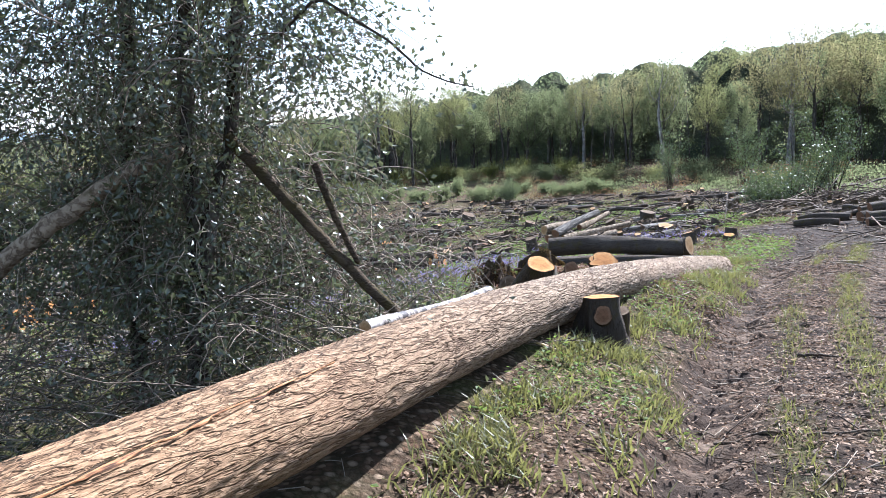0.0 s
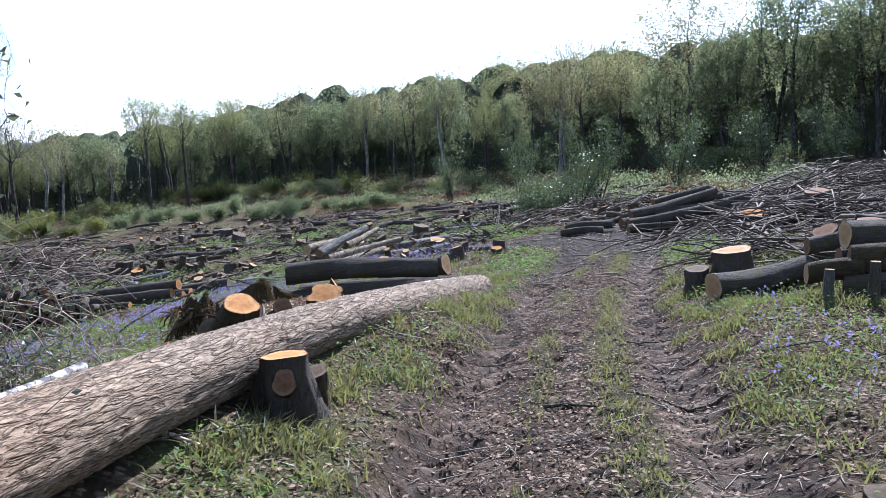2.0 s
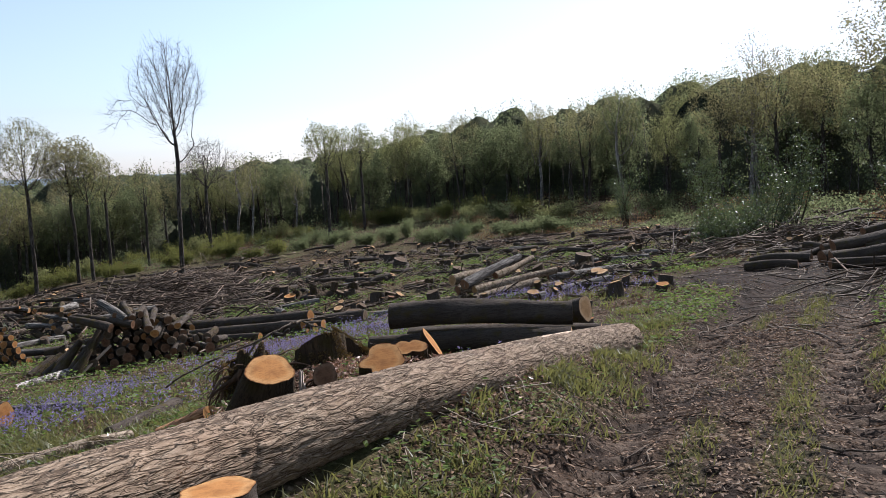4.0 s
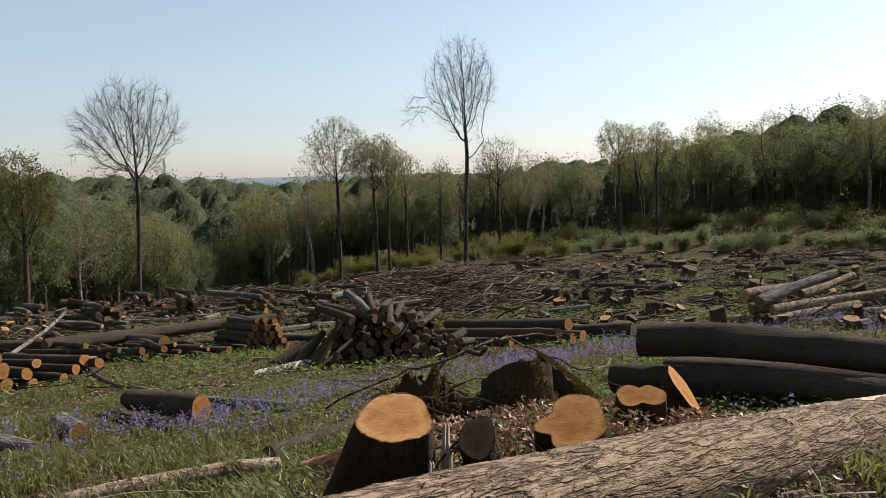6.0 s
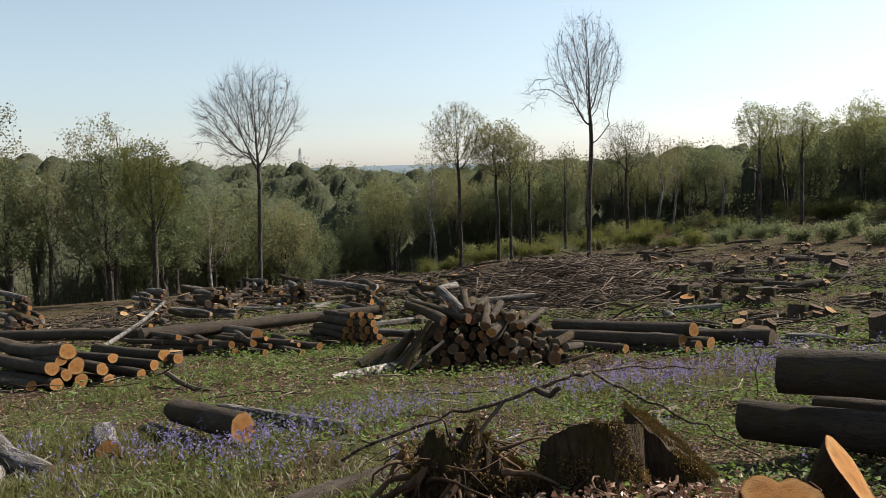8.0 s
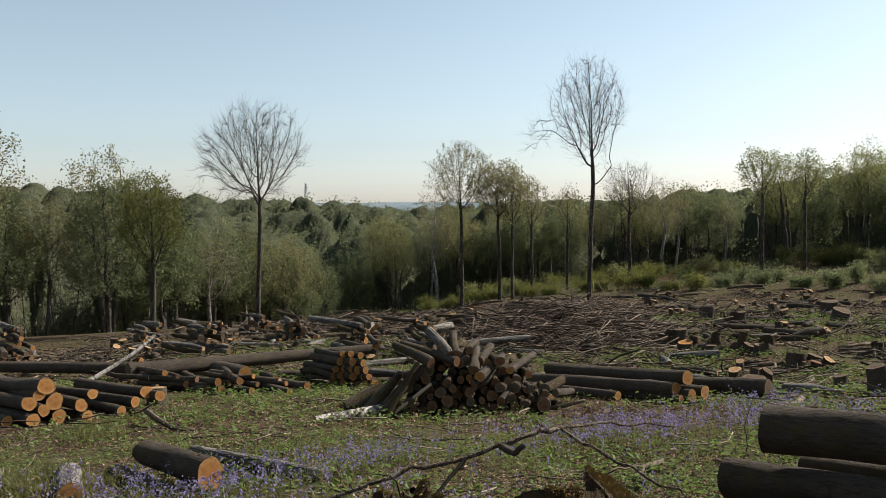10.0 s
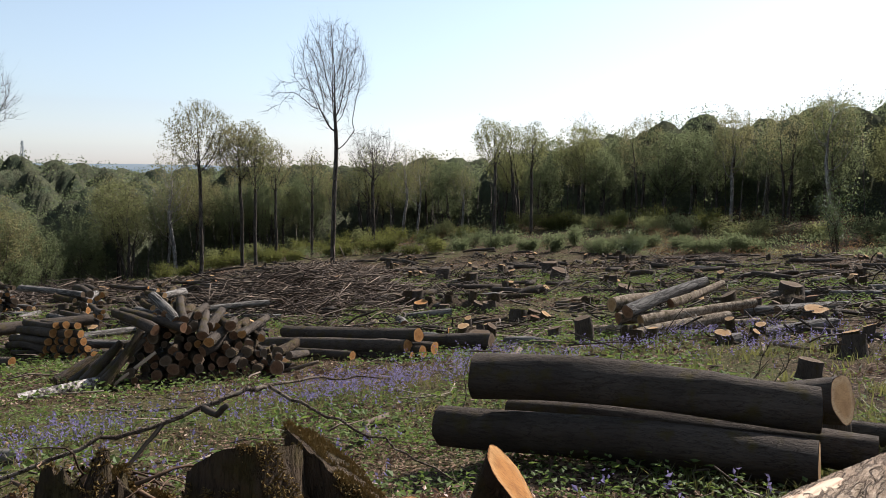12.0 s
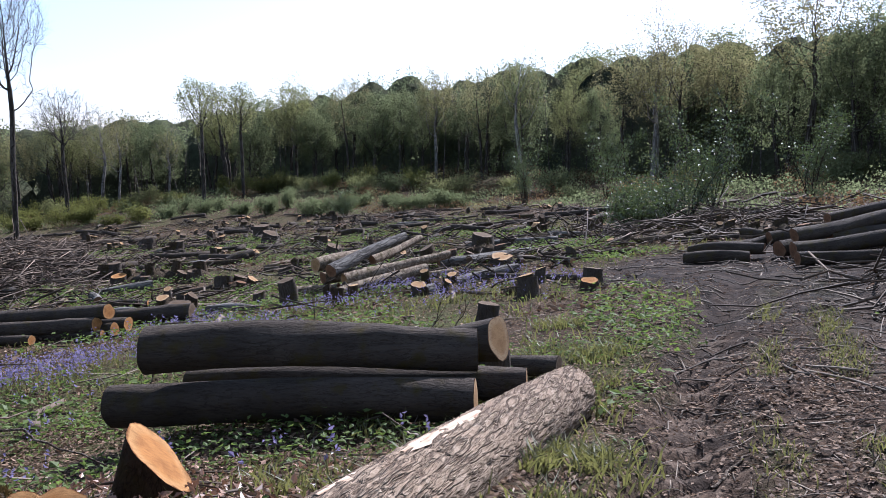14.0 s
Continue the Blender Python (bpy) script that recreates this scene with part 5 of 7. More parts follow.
make_tree(-6.7, 81.5, 11.2, 0.15, HEAD, 28, M_SPRING, 3, 0.12, 0.18, "slender tree in pale young leaf before the wood", group="spared trees")
make_tree(-3.4, 82.0, 10.4, 0.14, SLIM, 29, M_SPRING, 3, 0.12, 0.18, "slender tree in pale young leaf before the wood", group="spared trees")

# woodland edge: a few kinds of tree, repeated
EDGE = [(-50, 27), (-44, 36), (-42, 50), (-48, 80), (-26, 97), (-8, 93), (4, 86), (18, 71), (29, 58), (34, 46), (39, 34), (42, 28)]
WRNG = random.Random(77)
KINDS = []
for k in range(9):
    tall = (10.0, 11.0, 9.0, 11.5, 10.5, 9.5, 8.5, 11.0, 10.0)[k]
    crown_r = (0.31, 0.22, 0.33, 0.27, 0.30, 0.33, 0.34, 0.29, 0.24)[k]
    form = dict(round=(0.66 if k not in (2, 6) else 0.58, crown_r, 0.36 if k not in (2, 6) else 0.44), bole=(0.32, 0.44, 0.16, 0.40, 0.26, 0.28, 0.10, 0.36, 0.44)[k],
                n=420, step=0.042, vase=(0.5, 0.6, 0.25, 0.6, 0.55, 0.45, 0.2, 0.55, 0.6)[k], wander=0.025, twigs=1, tip=0.011, sides=(5, 3, 3), stems=(1, 1, 1, 2, 3, 1, 2, 1, 1)[k], gaps=6)
    KINDS.append(make_tree(-48 - 2 * k, 62 + 3 * k, tall, 0.16, form, 100 + k, (M_SPRING, M_OLIVE, M_FAR, M_OLIVE, M_SPRING, M_FAR, M_FAR, M_OLIVE, M_OLIVE)[k], (20, 6, 26, 12, 14, 24, 26, 17, 6)[k], 0.105, 0.21,
                           "woodland edge tree in young spring leaf", "woodland edge trees", lit=M_PALE_STEM if k in (1, 8) else None))


def edge_points():
    for (x0, y0), (x1, y1) in zip(EDGE, EDGE[1:]):
        ln = math.hypot(x1 - x0, y1 - y0)
        nx, ny = -(y1 - y0) / ln, (x1 - x0) / ln
        for i in range(int(ln / 2.2)):
            u = (i + WRNG.random()) / int(ln / 2.2)
            for depth in (WRNG.uniform(0, 3.5), WRNG.uniform(5, 12)) if WRNG.random() < 0.6 else (WRNG.uniform(0, 6),):
                yield x0 + (x1 - x0) * u + nx * depth, y0 + (y1 - y0) * u + ny * depth, depth


for x, y, depth in edge_points():
    ob = make_tree(x, y, 0, 0, None, 0, label="woodland edge tree in young spring leaf", group="woodland edge trees", mesh_of=WRNG.choice(KINDS + [KINDS[2], KINDS[6], KINDS[5], KINDS[0]]))
    s = WRNG.uniform(0.72, 1.08) * (1.0 + min(0.25, max(0, x - 18) * 0.014) + min(0.25, max(0, -x - 20) * 0.015))
    ob.scale = (s * WRNG.uniform(0.85, 1.15), s * WRNG.uniform(0.85, 1.15), s)
    ob.rotation_euler = (0, 0, WRNG.uniform(0, 6.28))


# far woods behind: crowns beyond counting
def far_woods():
    g = np.random.RandomState(5)
    aa = np.linspace(-1.1, 0.95, 330)
    rr = np.concatenate([np.arange(0, 110, 1.5), 110 + np.cumsum(np.linspace(1.6, 9, 75))])
    A, D = np.meshgrid(aa, rr, indexing="ij")
    R = np.interp(A, [-1.18, -0.885, -0.70, -0.54, -0.26, -0.086, 0.046, 0.248, 0.464, 0.637, 0.85], [57, 57, 65, 93, 100, 93, 86, 73, 65, 57, 52]) + 9 + D
    X, Y = R * np.sin(A), R * np.cos(A)
    # domed crowns: nearest of jittered centres on a lattice
    best = np.full(X.shape, 9e9)
    top = np.zeros(X.shape)
    L = 6.5
    ix, iy = np.floor(X / L), np.floor(Y / L)
    for dx in (-1, 0, 1):
        for dy in (-1, 0, 1):
            cx, cy = ix + dx, iy + dy
            h1 = np.modf(np.abs(np.sin(cx * 127.1 + cy * 311.7) * 43758.5))[0]
            h2 = np.modf(np.abs(np.sin(cx * 269.5 + cy * 183.3) * 43758.5))[0]
            d = np.hypot(X - (cx + h1) * L, Y - (cy + h2) * L)
            near = d < best
            best = np.where(near, d, best)
            top = np.where(near, 8.6 + 1.6 * sstep(-0.12, -0.4, A) + 4.6 * (np.modf(h1 * 7.3 + h2)[0] - 0.5) * np.interp(R, [120, 350], [1.2, 0.4]), top)
    Z = height(X, Y) + top - np.interp(R, [120, 350], [5.2, 2.0]) * np.clip(best / 4.2, 0, 1) ** 2.0 + (fbm(X * 0.9, Y * 0.9, 3, 17) - 0.45) * 1.3
    Z[:, 0] = height(X[:, 0], Y[:, 0]) - 1
    na, nr = A.shape
    i, j = np.meshgrid(np.arange(na - 1), np.arange(nr - 1), indexing="ij")
    p = (i * nr + j).ravel()
    S = Shape()
    S.add(np.stack([X, Y, Z - 0.9], -1), np.concatenate([np.stack([p, p + nr, p + nr + 1], -1), np.stack([p, p + nr + 1, p + 1], -1)]))
    tagged(part("far_woods", S.arrays(), M_CANOPY), "wooded slopes in young leaf beyond the clearing", "woodland", kind="stuff")
    # leafy sprays over the crowns
    P = np.stack([X, Y, Z], -1).reshape(-1, 3)
    for lo, hi, share, per, size, spread in ((0, 150, 0.95, 9, 0.20, 0.45), (150, 900, 0.5, 5, 0.36, 0.6)):
        k = np.flatnonzero((D > 1).ravel() & (R.ravel() >= lo) & (R.ravel() < hi) & (g.uniform(0, 1, D.size) < share))
        v, f = leaves_at(P[k], random.Random(3), per, size, spread, True)
        tagged(part("far_leaves", (v, f, False), M_FAR), "leafy crowns of the far woods", "woodland", kind="stuff")


def canopy_material():
    k = Mat("far_canopy")
    co = k.coords()
    n1, n2 = k.noise(co, 0.22, 3), k.noise(co, 1.8, 6, 0.7)
    col = k.ramp(n1, [(0.35, (0.060, 0.070, 0.042)), (0.5, (0.092, 0.090, 0.055)), (0.65, (0.105, 0.115, 0.066))])
    col = k.mix(k.ramp(n2, [(0.4, (0, 0, 0)), (0.65, (0.5, 0.5, 0.5))]), col, (0.05, 0.055, 0.036))
    k.surface(col, 0.95, k.bump(n2, 1.0, 0.8), 0.0)
    return k.m


M_CANOPY = canopy_material()
far_woods()


# thin shady stems and undergrowth between the edge trees
def understory():
    q = np.random.RandomState(9)
    tips, foot = [], []
    for (x0, y0), (x1, y1) in zip(EDGE, EDGE[1:]):
        ln = math.hypot(x1 - x0, y1 - y0)
        nx, ny = -(y1 - y0) / ln, (x1 - x0) / ln
        n = int(ln * 34)
        u, d = q.uniform(0, 1, n), 3 + 20 * q.uniform(0, 1, n) ** 0.8
        x, y = x0 + (x1 - x0) * u + nx * d, y0 + (y1 - y0) * u + ny * d
        tips.append(np.stack([x, y, height(x, y) + q.uniform(0.05, 1, n) * np.clip(0.36 * d, 0.8, 6)], -1))
        n = int(ln * 1.6)
        u, d = q.uniform(0, 1, n), 1 + 12 * q.uniform(0, 1, n)
        x, y = x0 + (x1 - x0) * u + nx * d, y0 + (y1 - y0) * u + ny * d
        foot.append(np.stack([x, y, height(x, y) - 0.1], -1))
    v, f = leaves_at(np.vstack(tips), random.Random(4), 9, 0.17, 0.5, True)
    tagged(part("undergrowth", (v, f, False), M_FAR), "shady undergrowth inside the woodland edge", "undergrowth", kind="stuff")
    p = np.vstack(foot)
    way = np.stack([q.normal(0, 0.07, len(p)), q.normal(0, 0.07, len(p)), np.ones(len(p))], -1)
    tagged(part("coppice_poles", spikes(p, way, q.uniform(5, 9.5, len(p)), 0.065), M_TRUNK), "thin dark coppice poles in the shade of the wood", "trees", kind="stuff")


understory()


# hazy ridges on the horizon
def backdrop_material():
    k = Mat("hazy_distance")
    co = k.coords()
    # distance haze is painted into the ridges as this blue-grey
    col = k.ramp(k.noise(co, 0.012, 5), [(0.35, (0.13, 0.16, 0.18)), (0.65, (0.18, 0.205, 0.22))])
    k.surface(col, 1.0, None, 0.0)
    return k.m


M_HAZE = backdrop_material()
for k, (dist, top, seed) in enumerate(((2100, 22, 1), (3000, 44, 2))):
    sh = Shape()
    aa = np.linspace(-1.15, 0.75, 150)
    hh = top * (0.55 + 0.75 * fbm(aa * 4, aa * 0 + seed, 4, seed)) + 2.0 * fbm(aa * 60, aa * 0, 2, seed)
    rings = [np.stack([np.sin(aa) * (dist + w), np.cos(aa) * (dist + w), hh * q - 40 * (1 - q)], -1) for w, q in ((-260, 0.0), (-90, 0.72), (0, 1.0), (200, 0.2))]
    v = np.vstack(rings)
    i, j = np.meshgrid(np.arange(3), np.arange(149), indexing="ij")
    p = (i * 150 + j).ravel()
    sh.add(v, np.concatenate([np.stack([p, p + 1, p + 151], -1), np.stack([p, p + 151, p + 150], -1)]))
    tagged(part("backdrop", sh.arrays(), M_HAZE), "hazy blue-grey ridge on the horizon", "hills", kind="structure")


# lattice mast on the skyline
def pylon():
    e = Vector((2.834, 8.536, 0))
    d = 700
    a = math.atan2(-0.857, 1.801) + math.atan2(456 - 784, 1438)
    x, y = e.x + d * math.sin(a), e.y + d * math.cos(a)
    base = float(height(x, y))
    root = new("pylon")
    root.location = (x, y, base)
    top = 26 - base
    legs = [(-2.4, -2.4), (2.4, -2.4), (2.4, 2.4), (-2.4, 2.4)]
    for lx, ly in legs:
        sh = Shape()
        sh.tube([(lx, ly, 0), (lx * 0.35, ly * 0.35, top * 0.7), (0, 0, top)], [0.22, 0.2, 0.15], 5)
        part("leg", sh.arrays(), M_STEEL, root)
    for q in (0.5, 0.62, 0.72, 0.82, 0.9):
        w = 2.4 * (1 - 0.92 * q) + 0.3
        for k in range(4):
            (ax, ay), (bx, by) = legs[k], legs[(k + 1) % 4]
            sh = Shape()
            sh.tube([(ax / 2.4 * w, ay / 2.4 * w, top * q), (bx / 2.4 * w * 0.85, by / 2.4 * w * 0.85, top * (q + 0.09))], [0.13, 0.13], 4)
            part("brace", sh.arrays(), M_STEEL, root)
    for q, w in ((0.80, 2.6), (0.87, 2.2), (0.94, 1.6)):
        sh = Shape()
        sh.tube([(-w, 0, top * q), (0, 0, top * q + 0.6), (w, 0, top * q)], [0.12, 0.2, 0.12], 4)
        part("crossarm", sh.arrays(), M_STEEL, root)
    tagged(root, "grey steel lattice pylon on the skyline", "pylon")


k = Mat("grey_steel")
k.surface(k.ramp(k.noise(k.coords(), 0.5, 3), [(0.3, (0.16, 0.18, 0.19)), (0.7, (0.26, 0.28, 0.29))]), 0.6, None, 0.4)
M_STEEL = k.m
pylon()


# ---- shrubs ----
def make_shrub(x, y, tall, wide, leaf, seed, per=6, size=0.12, label="", stems=9, group="", kind_name="shrub", spread=0.18):
    rng = random.Random(seed)
    root = new(kind_name)
    root.location = (x, y, floor_at(x, y) - 0.05)
    sh, tips = Shape(), []
    for s in range(stems - 2):
        a = s * 2.4 + rng.uniform(-0.4, 0.4)
        pts = [np.array((0.1 * math.cos(a), 0.1 * math.sin(a), 0.0))]
        ln = tall * rng.uniform(0.6, 1.05)
        d = np.array((math.cos(a) * wide / tall * 0.7, math.sin(a) * wide / tall * 0.7, 1.0))
        for i in range(6):
            d = d + np.array([rng.gauss(0, 0.15), rng.gauss(0, 0.15), -0.03])
            pts.append(pts[-1] + d / np.linalg.norm(d) * ln / 6)
            if i >= 1:
                for _ in range(2):
                    e = np.array([rng.gauss(0, 1), rng.gauss(0, 1), rng.gauss(0.3, 0.6)])
                    e = e / np.linalg.norm(e) * wide * rng.uniform(0.15, 0.4)
                    sh.tube([pts[-1], pts[-1] + e * 0.5 + (0, 0, 0.02), pts[-1] + e], [0.012, 0.008, 0.004], 3)
                    tips += [pts[-1] + e, pts[-1] + e * 0.6]
        sh.tube(pts, np.linspace(0.03, 0.008, 7), 3)
        tips += pts[3:]
    part("branchwork", sh.arrays(), M_TWIG_DARK, root)
    part("foliage", leaves_at(tips, rng, int(per * 1.6), size * 0.75, spread, True) + (False,), leaf, root)
    return tagged(root, label, "shrub", group)


SRNG = random.Random(41)
for k in range(32):     # bright young growth along the wood's foot
    u = k / 31
    x = -42 + 52 * u + SRNG.uniform(-1.5, 1.5)
    y = 76 + 10 * math.sin(u * 3.0) - 6 * max(0, u - 0.7) + SRNG.uniform(-3, 3)
    make_shrub(x, y, SRNG.uniform(0.8, 2.2), SRNG.uniform(0.9, 1.8), M_BUSH if SRNG.random() < 0.55 else M_SPRING, 600 + k, 11, 0.13, "bright yellow-green young shrub at the wood's foot", 8, "young shrubs", spread=0.25)
for k, (x, y, tall, wide) in enumerate(((14.4, 34.5, 1.9, 1.5), (16.0, 35.6, 2.6, 1.3), (12.9, 33.0, 1.2, 1.3), (17.6, 37.0, 4.6, 1.0), (14.8, 54.0, 4.2, 0.9), (22.5, 38.5, 4.8, 1.3), (27.5, 39.0, 4.0, 1.5), (4.8, 62.0, 1.6, 1.2), (19.0, 52.0, 4.4, 1.0), (31, 37.5, 4.0, 1.6))):
    make_shrub(x, y, tall, wide, M_IVY, 700 + k, 13, 0.085, "dark glossy-leaved holly bush at the clearing's edge", 11, "holly bushes", "holly_bush", spread=0.2)
for k in range(16):     # shady scrub along the wood on the rising side
    u = k / 15
    x, y = 8 + 32 * u + SRNG.uniform(-2, 2), 74 - 36 * u + SRNG.uniform(-3, 3)
    make_shrub(x, y, SRNG.uniform(0.8, 1.8), SRNG.uniform(0.8, 1.6), M_SPRING if SRNG.random() < 0.5 else M_FAR, 760 + k, 12, 0.12, "dull green scrub at the wood's foot", 8, "scrub", spread=0.3)


# low scrub, bramble and dead bracken between the clearing and the wood
def scrub_belt():
    q = np.random.RandomState(19)
    inner = np.array([(-0.62, 70), (-0.43, 83), (-0.22, 73), (-0.07, 69), (0.07, 62), (0.19, 60), (0.29, 52), (0.40, 40), (0.52, 36), (0.68, 38)])
    a = q.uniform(-0.60, 0.66, 26000)
    r0 = np.interp(a, inner[:, 0], inner[:, 1])
    r = r0 + 26 * q.uniform(0, 1, len(a)) ** 1.2
    x, y = r * np.sin(a), r * np.cos(a)
    hump = sstep(0.34, 0.62, fbm(x * 0.45, y * 0.45, 3, 44)) * (0.28 + 0.75 * sstep(2, 16, r - r0))
    keep = q.uniform(0, 1, len(a)) < 0.15 + hump
    x, y, hump = x[keep], y[keep], hump[keep]
    z = height(x, y) + 0.08 + hump * q.uniform(0, 1, len(x)) ** 0.6
    p = np.stack([x, y, z], -1)
    kind = fbm(x * 0.3, y * 0.3, 2, 45)
    for name, mat, sel, label in (("bramble", M_FAR, kind < 0.43, "dull green bramble scrub before the wood"), ("bracken", M_DEAD, (kind >= 0.43) & (kind < 0.55), "brown dead bracken before the wood"),
                                  ("bramble", M_OLIVE, kind >= 0.55, "olive scrub in young leaf before the wood")):
        v, f = leaves_at(p[sel], random.Random(6), 7, 0.10, 0.15, True)
        tagged(part(name, (v, f, False), mat), label, "undergrowth", kind="stuff")


M_DEAD = leaf_material("dead_bracken", (0.06, 0.038, 0.022), (0.19, 0.125, 0.072), (0.22, 0.13, 0.06), 0.3)
scrub_belt()
for k in range(30):     # young growth where the clearing meets the scrub
    a = -0.42 + 0.62 * k / 29 + SRNG.uniform(-0.01, 0.01)
    r = float(np.interp(a, [-0.43, -0.22, -0.07, 0.07, 0.19], [80, 72, 69, 63, 60])) + SRNG.uniform(0, 5)
    make_shrub(r * math.sin(a), r * math.cos(a), SRNG.uniform(0.7, 1.5), SRNG.uniform(0.8, 1.4), M_BUSH if a < -0.12 else M_FAR, 820 + k, 11, 0.12, "yellow-green young shrub at the clearing's far side", 8, "young shrubs", spread=0.22)


# ---- thicket beside the trunk ----
def bough(root, name, pts, r0, r1, mat, label="", kink=0.12):
    sh = Shape()
    p = np.array(pts, float)
    t = np.linspace(0, len(p) - 1, 4 * len(p))
    q = np.stack([np.interp(t, np.arange(len(p)), p[:, k]) for k in range(3)], -1)
    q[1:-1] += np.random.RandomState(len(p)).normal(0, r0 * kink, q[1:-1].shape)
    sh.tube(q, np.linspace(r0, r1, len(q)), 9)
    return part(name, sh.arrays(), mat, root, label)


def hanging(sh, tips, rng, start, length, down, r=0.006, n=7):
    p = np.array(start, float)
    pts = [p]
    d = np.array([rng.gauss(0, 0.8), rng.gauss(0, 0.8), rng.uniform(-0.3, 0.7)])
    for i in range(n):
        d = d + np.array([rng.gauss(0, 0.28), rng.gauss(0, 0.28), -down])
        d = d / np.linalg.norm(d)
        pts.append(pts[-1] + d * length / n)
        if i > 1:
            tips.append(pts[-1])
    sh.tube(pts, np.linspace(r, r * 0.4, n + 1), 3)


def ivy_tree():
    rng = random.Random(8)
    root = new("ivy_tree")
    root.location = (0, 0, 0)
    bough(root, "trunk", [(-1.9, 6.35, -0.9), (-1.84, 6.25, 0.0), (-1.76, 6.2, 0.8), (-1.78, 6.22, 1.5), (-1.72, 6.2, 2.5), (-1.6, 6.2, 4.6)], 0.085, 0.05, M_TRUNK)
    bough(root, "trunk", [(-1.95, 6.3, -0.9), (-1.65, 6.2, 0.9), (-1.46, 6.22, 1.47), (-1.36, 6.25, 2.5), (-1.1, 6.3, 4.4)], 0.065, 0.04, M_TRUNK)
    bough(root, "trunk", [(-2.6, 7.0, -1.1), (-2.5, 6.9, 1.4), (-2.4, 6.85, 2.6), (-2.3, 6.9, 4.6)], 0.09, 0.05, M_TRUNK)
    bough(root, "limb", [(-3.5, 6.0, 0.35), (-2.86, 5.95, 0.83), (-2.24, 5.95, 1.22), (-1.8, 6.05, 1.43)], 0.075, 0.06, M_LIMB, "thick slanting limb")
    bough(root, "limb", [(-1.46, 6.15, 1.5), (-1.2, 6.0, 1.25), (-0.95, 5.87, 0.98), (-0.6, 5.77, 0.62), (-0.24, 5.68, 0.25), (-0.14, 5.66, 0.1)], 0.05, 0.035, M_BARK_MOSS, "broken limb hanging to the ground")
    bough(root, "limb", [(-0.78, 5.85, 1.3), (-0.66, 5.82, 0.95), (-0.5, 5.79, 0.6)], 0.03, 0.02, M_BARK_MOSS)
    bough(root, "limb", [(-1.1, 6.3, 2.2), (-0.71, 5.9, 2.45), (-0.22, 5.96, 2.13), (-0.01, 5.95, 1.93), (0.18, 5.9, 1.84), (0.36, 5.88, 1.80)], 0.014, 0.004, M_TWIG_DARK)
    sh, tips, low = Shape(), [], []
    for _ in range(1600):        # hanging twigs of the crown
        s = (rng.gauss(-2.2, 1.0), rng.gauss(6.5, 0.8), rng.uniform(0.2, 3.8))
        if s[0] > -0.75 or (s[2] < 1.9 and s[1] < 6.35):
            continue
        hanging(sh, tips, rng, s, rng.uniform(0.5, 1.3), 0.22)
    for _ in range(520):        # lower growth behind the limbs
        s = (rng.gauss(-2.7, 0.9), rng.uniform(6.5, 7.8), rng.uniform(0.1, 2.3))
        if s[0] < -1.0:
            hanging(sh, tips, rng, s, rng.uniform(0.5, 1.2), 0.22)
    for _ in range(330):        # ivy round the stems
        s = (rng.gauss(-1.75, 0.3), rng.gauss(6.05, 0.2), rng.uniform(-0.4, 3.6))
        hanging(sh, tips, rng, s, rng.uniform(0.3, 0.8), 0.3, 0.005)
    for _ in range(110):
        s = (rng.uniform(-1.2, -0.25), rng.gauss(6.1, 0.3), rng.uniform(1.6, 3.2))
        hanging(sh, tips, rng, s, rng.uniform(0.4, 0.9), 0.3, 0.004)
    for _ in range(620):        # tangle hanging round the broken limb
        s = (rng.uniform(-2.6, 0.15), rng.uniform(6.3, 7.6), rng.uniform(0.0, 1.5))
        if s[2] > 1.25 - 0.9 * max(0, s[0] + 0.75):
            continue
        hanging(sh, low, rng, s, rng.uniform(0.5, 1.1), 0.2, 0.005)
    for _ in range(150):        # thin bare ends straggling out beyond the limb
        s = (rng.uniform(-0.6, 0.4), rng.uniform(6.6, 7.9), rng.uniform(-0.1, 0.75))
        hanging(sh, [], rng, s, rng.uniform(0.4, 0.9), 0.2, 0.0035)
    end = [(0.36, 5.88, 1.80), (0.40, 5.88, 1.76), (0.30, 5.9, 1.84), (0.2, 5.9, 1.86), (0.05, 5.95, 1.95), (-0.1, 5.95, 2.05), (-0.25, 5.95, 2.2), (-0.3, 5.93, 2.35), (0.0, 5.9, 2.3), (-0.15, 5.95, 2.45)]
    part("twigwork", sh.arrays(), M_TWIG, root)
    part("foliage", leaves_at(tips * 4 + low * 2 + end * 8, rng, 1, 0.043, 0.075) + (False,), M_HEDGE, root, "small dark glossy leaves")
    tagged(root, "ivy-clad tree with a broken limb and hanging twigs", "tree")


ivy_tree()


def thicket():
    rng = random.Random(18)
    sh, tips = Shape(), []
    for _ in range(1900):
        x, y = rng.uniform(-5.5, 0.35), rng.uniform(4.9, 9.0)
        # keeps behind the trunk
        if x > -0.55 + 0.45 * (y - 4.45) - 0.45 or (x > -0.2 and y > 7.0):
            continue
        z = floor_at(x, y)
        tall = (1.1 if x < -1 else 0.75) * rng.uniform(0.5, 1.2)
        hanging(sh, tips, rng, (x, y, z + rng.uniform(0, tall)), rng.uniform(0.6, 1.5), rng.uniform(-0.05, 0.25), 0.006)
    a = sh.arrays()
    tagged(part("thicket_twigs", a, M_TWIG), "tangle of thin bare twigs beside the trunk", "thicket", kind="stuff")
    tagged(part("thicket_leaves", leaves_at(tips, rng, 1, 0.04, 0.05) + (False,), M_HEDGE), "small leaves in the tangled thicket", "thicket", kind="stuff")


thicket()

